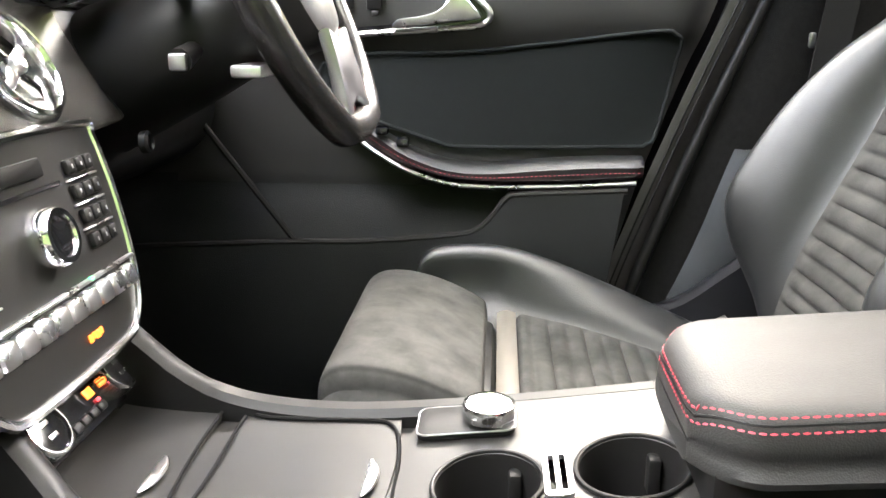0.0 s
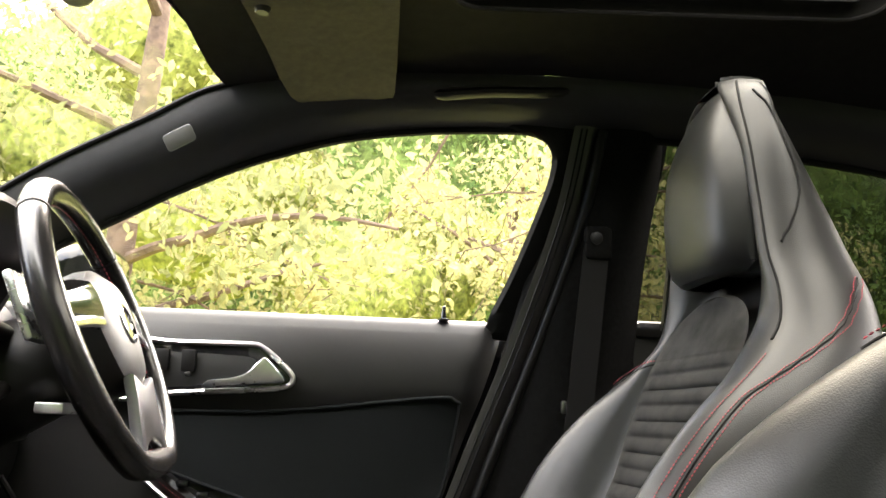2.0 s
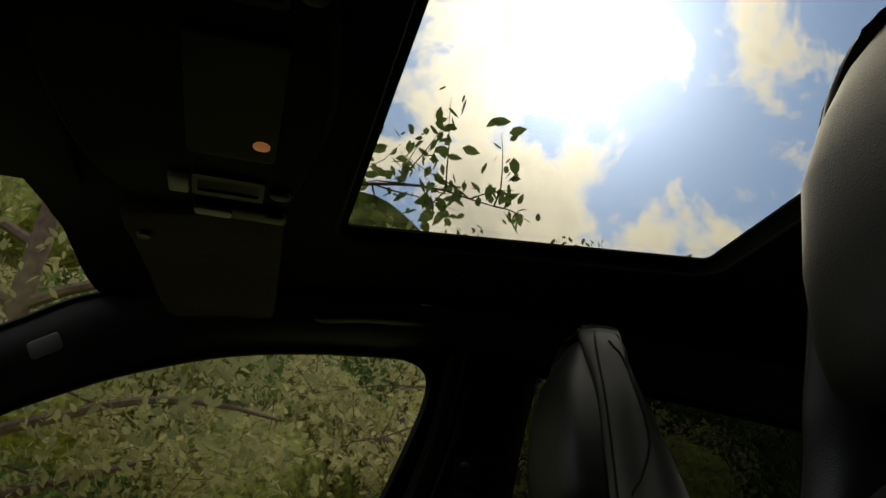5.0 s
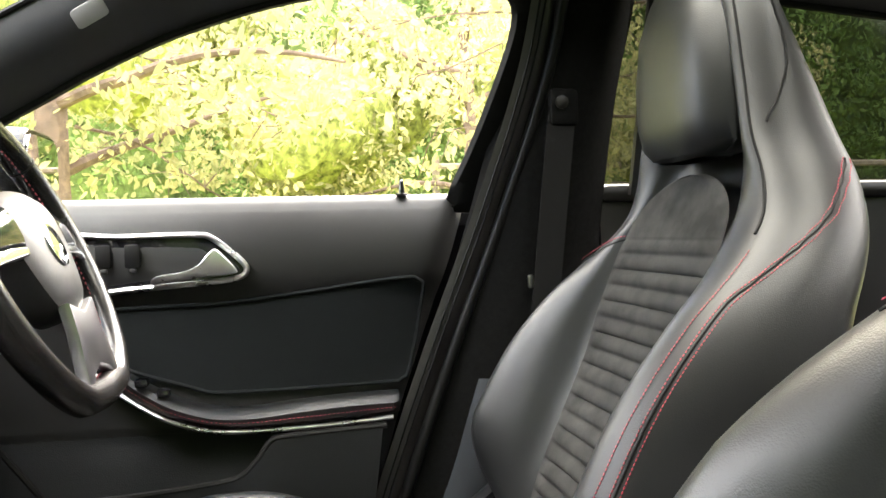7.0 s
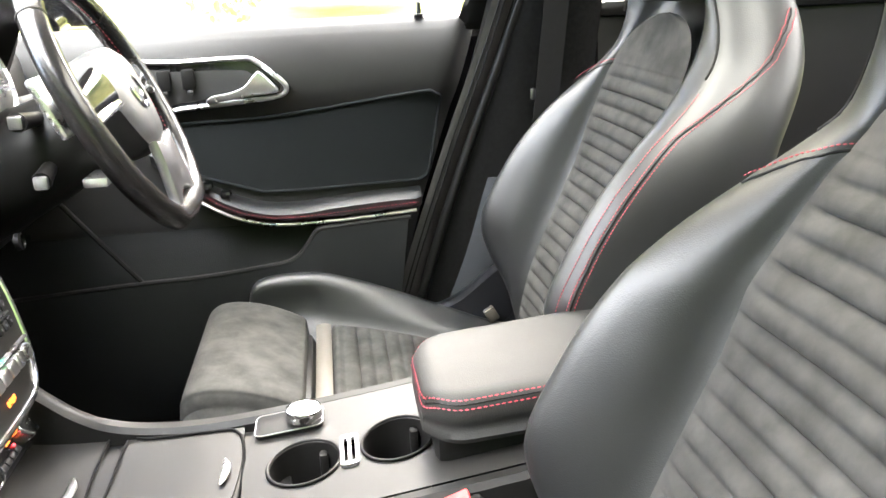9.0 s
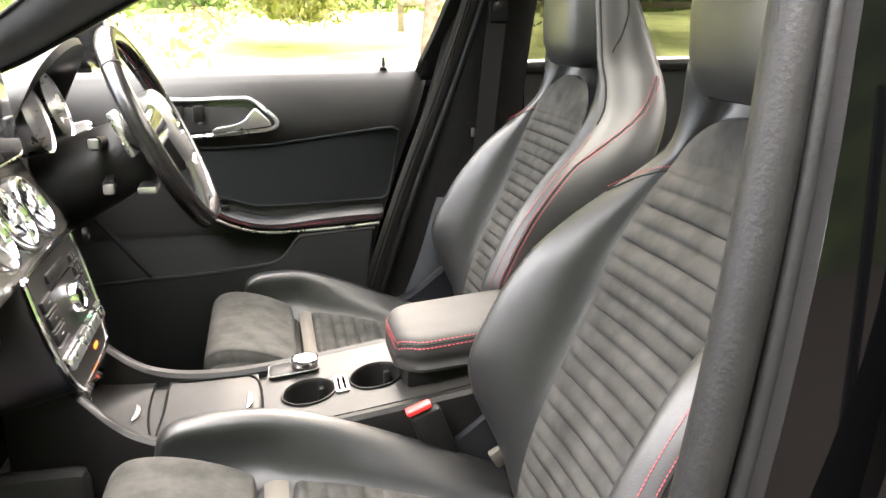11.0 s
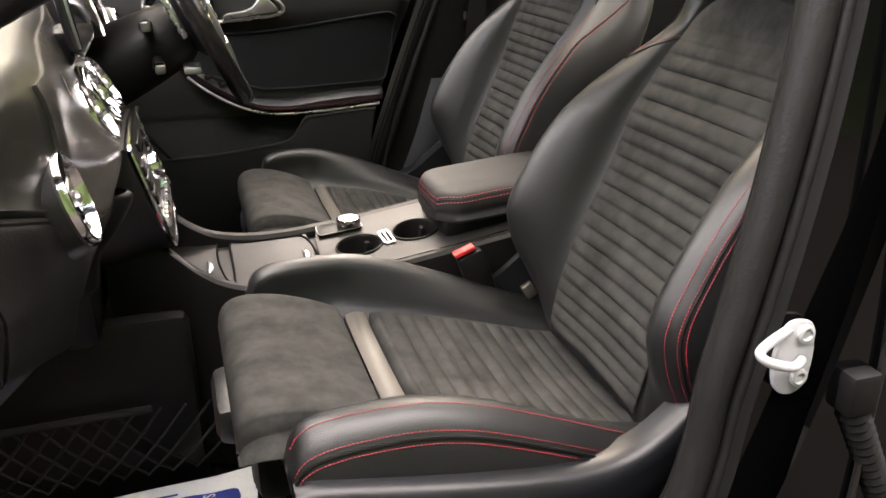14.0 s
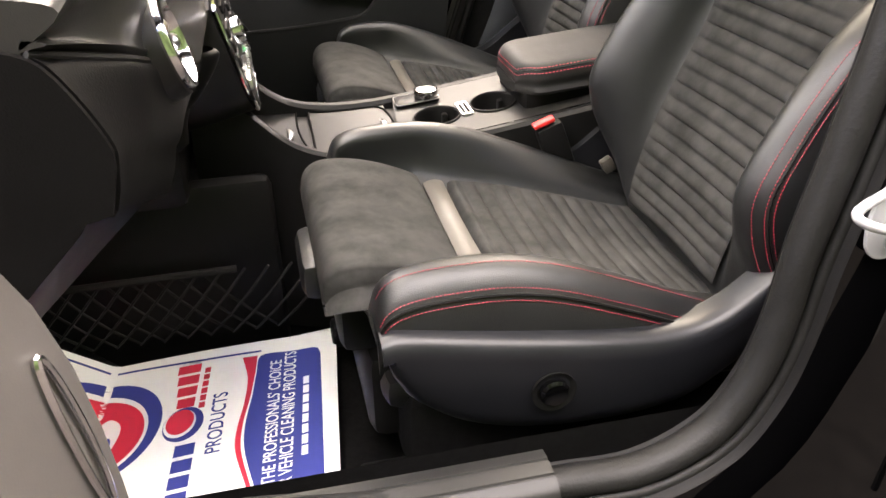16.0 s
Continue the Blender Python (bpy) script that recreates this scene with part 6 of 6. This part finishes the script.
for z in (0.768, 0.722):
    part("bolt", lathe([(0.009, 0), (0.009, 0.004), (0.006, 0.005), (0.005, 0.003)], (-0.002, -0.708, z), (0, -1, 0), 18), STEEL, st, "round bolt head")

# ---- paper floor mat ----
pm = thing("paper_floor_mat", (-0.65, -0.35, 0.30), "white printed paper mat with blue and red artwork in the footwell", "floor mat")


def mat3(u, v, w=0.0):
    """u runs from the rear edge forward, v from the inner edge to the sill."""
    z = 0.302 + 0.75 * max(0.0, u - 0.335) + 0.004 * math.sin(9 * u + 3 * v) + 0.012 * max(0.0, 0.05 - u) * 8
    return Vector((-0.495 - u * 0.98 - 0.10 * v, -0.115 - v - 0.05 * u + 0.0 * v, z + w))


part("paper_sheet", solid(grid(lambda u, v: mat3(-0.018 + 0.50 * u, -0.004 + 0.42 * v), 40, 24), 0.0008), PAPER, pm)


def ink(name, pts, mat, lift, label=""):
    b = plate(pts, lambda u, v, w: (u, v, 0), 0)
    for _ in range(4):
        bmesh.ops.subdivide_edges(b, edges=[e for e in b.edges if e.calc_length() > 0.012], cuts=1)
        bmesh.ops.triangulate(b, faces=b.faces)
    for q in b.verts:
        q.co = mat3(q.co.x, q.co.y, 0.0008 + lift)
    return part(name, b, mat, pm, label)


ink("blue_panel", [(p.x, p.y) for p in spline([(0.020, 0.040), (0.060, 0.037), (0.104, 0.037), (0.109, 0.08), (0.112, 0.134), (0.118, 0.197), (0.115, 0.25), (0.098, 0.32), (0.075, 0.40)], 5)] + [(0.002, 0.40), (0.008, 0.06), (0.012, 0.045)], INK_BLUE, 0.0006, "navy blue printed panel")
ink("red_swoosh", [(p.x, p.y) for p in spline([(0.134, 0.035), (0.122, 0.09), (0.123, 0.15), (0.129, 0.20), (0.128, 0.248), (0.108, 0.32), (0.085, 0.40)], 5)] + [(p.x, p.y) for p in spline([(0.080, 0.40), (0.102, 0.32), (0.1195, 0.25), (0.1215, 0.198), (0.1145, 0.134), (0.111, 0.08), (0.110, 0.036)], 5)], INK_RED, 0.0009, "red printed swoosh")
ink("border_line", [(0.105, 0.022), (0.20, 0.019), (0.30, 0.014), (0.44, 0.010), (0.44, 0.015), (0.30, 0.019), (0.20, 0.024), (0.105, 0.027)], INK_BLUE, 0.0006, "navy border line")
ink("emblem_disc", circle(0.335, 0.150, 0.093, 44, 0.105), INK_BLUE, 0.0006, "navy round emblem")
ink("emblem_inner", circle(0.346, 0.160, 0.086, 44, 0.090), INK_WHITE, 0.0009)
ink("emblem_core", circle(0.344, 0.162, 0.079, 44, 0.080), INK_RED, 0.0012, "red emblem centre")
ink("emblem_swirl", [(p.x, p.y) for p in spline([(0.318, 0.125), (0.300, 0.145), (0.302, 0.18), (0.318, 0.22), (0.345, 0.262), (0.325, 0.20), (0.320, 0.165), (0.332, 0.140)], 4, closed=True)], INK_WHITE, 0.0015)
ink("emblem_tail", [(p.x, p.y) for p in spline([(0.314, 0.165), (0.308, 0.185), (0.318, 0.23), (0.345, 0.275), (0.345, 0.245), (0.326, 0.205)], 4, closed=True)], INK_BLUE, 0.0018)


def lettering(body, v0, v1, base, cap, mat, lift, label):
    """Flat letters running from v0 to v1, built as a mesh from the built-in typeface."""
    cu = bpy.data.curves.new("letters", "FONT")
    cu.body, cu.size = body, 1.0
    cu.offset = 0.012
    tmp = new("letters", cu)
    me = bpy.data.meshes.new_from_object(tmp.evaluated_get(bpy.context.evaluated_depsgraph_get()))
    bpy.data.objects.remove(tmp)
    bpy.data.curves.remove(cu)
    b = bmesh.new()
    b.from_mesh(me)
    bpy.data.meshes.remove(me)
    bmesh.ops.triangulate(b, faces=b.faces)
    wide = max(q.co.x for q in b.verts)
    tall = max(q.co.y for q in b.verts)
    for q in b.verts:
        q.co = mat3(base + q.co.y / tall * cap, v0 + (v1 - v0) * q.co.x / wide, 0.0008 + lift)
    return part("lettering", b, mat, pm, label)


lettering("THE PROFESSIONALS' CHOICE", 0.327, 0.059, 0.0705, 0.0185, INK_WHITE, 0.0020, "white printed words")
lettering("FOR VEHICLE CLEANING PRODUCTS", 0.356, 0.042, 0.0475, 0.0185, INK_WHITE, 0.0020, "white printed words")
lettering("PRODUCTS", 0.243, 0.114, 0.150, 0.021, INK_BLUE, 0.0010, "navy printed word")
# the brand name stands as plain shapes
for k in range(4):
    v = 0.030 + 0.027 * k
    ink("name_bar", [(0.198, v), (0.233 - 0.003 * k, v), (0.233 - 0.003 * k, v + 0.021), (0.198, v + 0.021)], INK_RED, 0.0008, "red brand bar")
    v = 0.212 + 0.030 * k
    ink("name_bar", [(0.186, v), (0.214, v), (0.214, v + 0.023), (0.186, v + 0.023)], INK_BLUE, 0.0008, "navy brand bar")
ink("name_disc", circle(0.209, 0.168, 0.029, 28, 0.036), INK_BLUE, 0.0008)
ink("name_disc", circle(0.214, 0.166, 0.023, 28, 0.029), INK_WHITE, 0.0011)
ink("name_disc", circle(0.214, 0.163, 0.020, 28, 0.026), INK_RED, 0.0014)
for k in range(6):
    ink("small_bar", [(0.182, 0.044 + 0.0165 * k), (0.191, 0.044 + 0.0165 * k), (0.191, 0.057 + 0.0165 * k), (0.182, 0.057 + 0.0165 * k)], INK_RED, 0.0008)
for k in range(8):
    ink("address_bar", [(0.026, 0.113 + 0.022 * k), (0.035, 0.113 + 0.022 * k), (0.035, 0.131 + 0.022 * k), (0.026, 0.131 + 0.022 * k)], INK_WHITE, 0.0014, "white printed bar")

# footwell net and carpet mat
nt = thing("storage_net", (-0.84, -0.06, 0.42), "black elastic storage net on the tunnel side", "storage net")
for i in range(13):
    for s in (-1, 1):
        a, b = -1.00 + 0.036 * i, 0.105
        part("net_cord", tube([(a + s * b * q / 3, -0.106 - 0.0015 * s - 0.012 * math.sin(math.pi * q / 3), 0.325 + 0.115 * q / 3) for q in range(4)], 0.0024, 6), NET, nt)
part("net_hem", tube([(-1.0, -0.108, 0.442), (-0.62, -0.108, 0.442)], 0.006, 8), NET, nt)
part("tunnel_side", box((-0.80, -0.07, 0.42), (0.50, 0.04, 0.32), 0.02), PLASTIC, car, "black tunnel side lining")

# ---- open passenger door ----
pd = thing("passenger_door", (-0.75, -0.80, 0.4), "open front passenger door with dark grey inner panel", "car door")
HD = Vector((-0.35, -0.94, 0)).normalized()
HN = Vector((0.94, -0.35, 0)).normalized()


def on_pd(s, z, d=0.0):
    return Vector((-0.690, -0.85, 0)) + HD * s + HN * (d + 0.02 * math.sin(max(0.0, min(1.0, (z - 0.4) / 0.5)) * math.pi)) + Vector((0, 0, z))


PD_EDGE = table([(0.30, -0.022), (0.698, -0.017), (0.771, -0.015), (0.83, -0.008), (0.882, 0.008), (0.93, 0.035), (1.0, 0.09)])
part("door_card", solid(grid(lambda u, v: (lambda z, k: on_pd(k + (1.0 - k) * u, z))(0.38 + 0.62 * v, float(PD_EDGE(0.38 + 0.62 * v)[0])), 14, 14), -0.05), DOORCARD, pd, "dark grey soft door card")
part("door_skin", grid(lambda u, v: on_pd(1.0 * u, 0.25 + 0.75 * v, -0.12), 8, 10), PAINT, pd, "gloss black outer skin")
part("trim_ring", tube([on_pd(0.0085 + 0.007 * math.cos(a) + 0.006 * math.sin(a), 0.774 + 0.060 * math.sin(a), 0.003) for a in np.linspace(0, 2 * math.pi, 65)[:-1]], 0.0026, 8, closed=True, up=tuple(HN)), CHROME, pd, "chrome trim ring")
bt = thing("door_wiring_boot", (0.055, -0.732, 0.66), "corrugated black rubber wiring boot on the door pillar", "rubber boot")
part("bellows", tube([(0.048 + 0.0025 * k, -0.732, 0.690 - 0.005 * k) for k in range(25)], [0.015 if k % 2 else 0.0115 for k in range(25)], 24), RUBBER, bt)
part("boot_collar", box((0.046, -0.732, 0.712), (0.034, 0.030, 0.045), 0.006), RUBBER, bt)


# ---- outdoors: trees, hedge, fence ----
def leaf_mesh(spots, size, seed, aspect=0.5):
    """Leaves, each a folded kite, at the given places."""
    rnd = np.random.RandomState(seed)
    n = len(spots)
    verts, faces = [], []
    for k in range(n):
        p = Vector(spots[k])
        d = Vector(rnd.normal(size=3))
        d.z -= 0.6
        d.normalize()
        s = d.cross(Vector(rnd.normal(size=3))).normalized()
        L = size * (0.6 + 0.8 * rnd.rand())
        W = L * aspect * 0.5
        nrm = s.cross(d)
        b = len(verts)
        verts += [p] + [p + d * L * u + s * W * w - nrm * (W * 0.25 * abs(w) + L * 0.2 * u * u) for u, w in ((0.28, 0.9), (0.62, 0.8), (1.0, 0.0), (0.62, -0.8), (0.28, -0.9))] + [p + d * L * 0.45 - nrm * L * 0.04]
        faces += [(b + i, b + (i + 1) % 6, b + 6) for i in range(6)]
    me = bpy.data.meshes.new("leaves")
    me.from_pydata([tuple(v) for v in verts], [], faces)
    return me


def leaves(name, spots, size, mat, seed, parent=None, label="", aspect=0.5):
    me = leaf_mesh(spots, size, seed, aspect)
    me.materials.append(mat)
    ob = new(name, me)
    if parent is not None:
        ob.parent = parent
        ob.matrix_parent_inverse = Matrix.Translation(-parent.location)
    if label:
        ob["label"] = label
    return ob


def clump(rnd, c, r, n, shell=0.55):
    d = rnd.normal(size=(n, 3))
    d /= np.linalg.norm(d, axis=1)[:, None]
    rad = (shell + (1 - shell) * rnd.rand(n)) ** 0.7
    return np.array(c) + d * rad[:, None] * np.array(r)


def gz(x, y):
    return max(0.0, min(y - 3.0, 40.0)) * 0.095 - 0.02


def limb(rnd, a, d, length, r, wob=0.25, n=7):
    pts, p, v = [Vector(a)], Vector(a), Vector(d).normalized()
    for _ in range(n):
        v = (v + Vector(rnd.normal(size=3)) * wob * 0.35).normalized()
        p = p + v * length / n
        pts.append(p.copy())
    return pts, [r * (1 - 0.8 * i / n) for i in range(n + 1)]


def tree(name, x, y, height, girth, leafmat, seed, label, crown_r=2.2, crown_z=0.62, nleaf=5200, size=0.075, lean=(0, 0)):
    rnd = np.random.RandomState(seed)
    z0 = gz(x, y)
    th = thing(name, (x, y, z0), label, "tree", "trees beyond the lawn")
    trunk_pts = [Vector((x + lean[0] * s + 0.06 * math.sin(5 * s + seed), y + lean[1] * s, z0 - 0.1 + height * 0.6 * s)) for s in np.linspace(0, 1, 10)]
    bm = tube(trunk_pts, [girth * (1.25 - 0.7 * s) for s in np.linspace(0, 1, 10)], 12)
    spots = []
    for k in range(9):
        i = 3 + k * 6 // 8
        a = 2.4 * k + rnd.rand()
        d = Vector((math.cos(a), math.sin(a), 0.25 + 0.5 * rnd.rand()))
        pts, rs = limb(rnd, trunk_pts[min(i, 9)], d, crown_r * (0.7 + 0.5 * rnd.rand()), girth * 0.42)
        tube(pts, rs, 7, bm=bm)
        for q in pts[2:]:
            spots.append(clump(rnd, q, (0.55, 0.55, 0.4), nleaf // 60))
    part("trunk", bm, BARK, th, "rough brown bark trunk and limbs")
    leaves("crown", np.concatenate(spots), size, leafmat, seed, th, "loose crown of small leaves")
    return th


tree("tree", -1.66, 5.0, 6.5, 0.105, LEAF_GREEN, 3, "tall tree with brown trunk beside the lawn")
tree("tree", 1.72, 9.0, 5.0, 0.085, LEAF_YELLOW, 5, "small tree with brown trunk on the lawn", crown_r=2.0)
tree("tree", -5.5, 6.0, 7.0, 0.16, LEAF_GREEN, 7, "tall tree with forked limbs seen through the windscreen", crown_r=2.6)
tree("tree", -3.9, 4.6, 6.0, 0.10, LEAF_GREEN, 11, "slender tree with bare forked limbs", crown_r=2.0, nleaf=3000)

rnd = np.random.RandomState(21)
hedge = []
for k in range(46):
    x = -14 + 34 * k / 45 + rnd.normal() * 0.3
    y = 16.5 + rnd.normal() * 0.8
    for j in range(5):
        hedge.append(clump(rnd, (x, y, gz(x, y) + 0.8 + 1.5 * j), (1.2, 0.9, 1.1), 200))
# dark sheet painted as the shade between the hedge leaves
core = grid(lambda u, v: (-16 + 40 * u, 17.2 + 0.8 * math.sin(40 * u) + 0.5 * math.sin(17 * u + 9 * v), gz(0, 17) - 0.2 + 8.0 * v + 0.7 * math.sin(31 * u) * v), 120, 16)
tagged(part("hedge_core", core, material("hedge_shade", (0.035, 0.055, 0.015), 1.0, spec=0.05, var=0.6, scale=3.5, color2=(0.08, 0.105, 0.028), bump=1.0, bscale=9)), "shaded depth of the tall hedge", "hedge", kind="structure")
# added dark wall of green that keeps low side sky off the cabin
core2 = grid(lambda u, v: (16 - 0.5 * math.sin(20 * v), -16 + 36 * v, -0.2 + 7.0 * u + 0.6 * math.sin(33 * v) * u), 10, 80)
tagged(part("side_sky_block", core2, material("sky_block_green", (0.016, 0.024, 0.010), 1.0, spec=0.05, var=0.6, scale=2.5, color2=(0.028, 0.042, 0.016), bump=1.0, bscale=9)), "dark hedge added at the side to shut out low sky", "hedge", kind="structure")
# unseen hedge added to cut the sky light entering the open door
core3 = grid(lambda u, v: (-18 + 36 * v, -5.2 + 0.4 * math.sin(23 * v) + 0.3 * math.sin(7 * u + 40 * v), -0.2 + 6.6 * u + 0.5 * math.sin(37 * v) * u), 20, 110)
tagged(part("sky_block_hedge", core3, bpy.data.materials["sky_block_green"]), "unseen dark hedge added behind the open door to block low sky", "hedge", kind="structure")
hd = leaves("hedge", np.concatenate(hedge), 0.16, LEAF_DARK, 22)
tagged(hd, "tall dark green hedge behind the lawn", "hedge", kind="stuff")
bush = []
for k in range(30):
    x, y = -1.5 + 9.5 * rnd.rand(), 9.5 + 2.5 * rnd.rand()
    bush.append(clump(rnd, (x, y, gz(x, y) + 1.0 + 2.3 * rnd.rand()), (0.9, 0.8, 0.8), 640))
for k in range(26):
    x, y = -5.5 + 5.0 * rnd.rand(), 8.5 + 3.5 * rnd.rand()
    bush.append(clump(rnd, (x, y, gz(x, y) + 2.2 + 2.4 * rnd.rand()), (0.9, 0.8, 0.8), 560))
# darker mounds give the gaps between the bush leaves their shade
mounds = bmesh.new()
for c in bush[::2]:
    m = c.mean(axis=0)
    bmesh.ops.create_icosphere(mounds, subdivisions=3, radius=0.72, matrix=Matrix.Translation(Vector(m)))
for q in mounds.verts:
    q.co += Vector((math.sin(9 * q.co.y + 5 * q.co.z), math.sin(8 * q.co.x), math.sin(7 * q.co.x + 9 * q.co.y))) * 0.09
tagged(part("bush_heart", mounds, material("bush_shade", (0.07, 0.09, 0.022), 1.0, spec=0.05, var=0.6, scale=9, color2=(0.17, 0.185, 0.048), bump=1.0, bscale=25)), "mounds of painted shade inside the sunlit bush", "bush", kind="stuff")
bs = leaves("bush", np.concatenate(bush), 0.085, LEAF_YELLOW, 23)
tagged(bs, "sunlit yellow-green bush at the lawn's edge", "bush", kind="stuff")

# branches hanging in front of the driver's window and over the roof
def branch(name, a, d, length, nl, size, mat, seed, label):
    rnd = np.random.RandomState(seed)
    th = thing(name, a, label, "branch", "overhanging branches")
    pts, rs = limb(rnd, a, d, length, 0.014, 0.3, 10)
    bm = tube(pts, rs, 6)
    spots = []
    for q in pts[2:]:
        for _ in range(2):
            d2 = Vector(rnd.normal(size=3))
            p2, r2 = limb(rnd, q, d2, 0.45, 0.005, 0.3, 4)
            tube(p2, r2, 5, bm=bm)
            for w in p2[1:]:
                spots.append(clump(rnd, w, (0.09, 0.09, 0.07), nl))
    part("stem", bm, BARK, th)
    leaves("foliage", np.concatenate(spots), size, mat, seed, th, "drooping oval leaves", 0.6)


for k, (a, d, n) in enumerate((((2.6, 4.6, 2.45), (-1.0, 0.1, 0.02), 2.6), ((2.9, 5.2, 2.1), (-1.0, 0.05, -0.1), 2.2), ((-1.7, 5.0, 2.3), (1.0, 0.0, -0.15), 1.6), ((2.4, 5.4, 2.9), (-1.0, 0.2, -0.2), 2.4), ((2.2, 5.0, 1.75), (-1.0, 0.2, 0.05), 1.5), ((-1.6, 5.1, 1.7), (1.0, 0.3, -0.12), 1.3), ((0.6, 5.8, 3.3), (-0.3, 0.1, -1.0), 1.6))):
    branch("branch", a, d, n, 6, 0.066, LEAF_YELLOW, 31 + k, "leafy spring branch hanging beside the car")
branch("branch", (-0.26, 3.2, 2.80), (0.8, -0.30, 0.14), 1.25, 4, 0.068, LEAF_DARK, 44, "dark leafy twig above the sunroof")

# timber fence
for i in range(10):
    x = 2.0 + 1.9 * i
    y = 13.0 - 0.35 * i
    f = thing("fence_panel", (x, y, gz(x, y)), "weathered timber post and rail fence", "fence", "fence along the lawn")
    part("post", box((x, y, gz(x, y) + 0.6), (0.11, 0.11, 1.35), 0.012), TIMBER, f)
    for h in (0.45, 0.80, 1.12):
        part("rail", tube([(x, y - 0.06, gz(x, y) + h), (x + 1.9, y - 0.41, gz(x + 1.9, y - 0.35) + h)], 0.05, 6, flat=0.5, up=(0, 1, 0)), TIMBER, f)
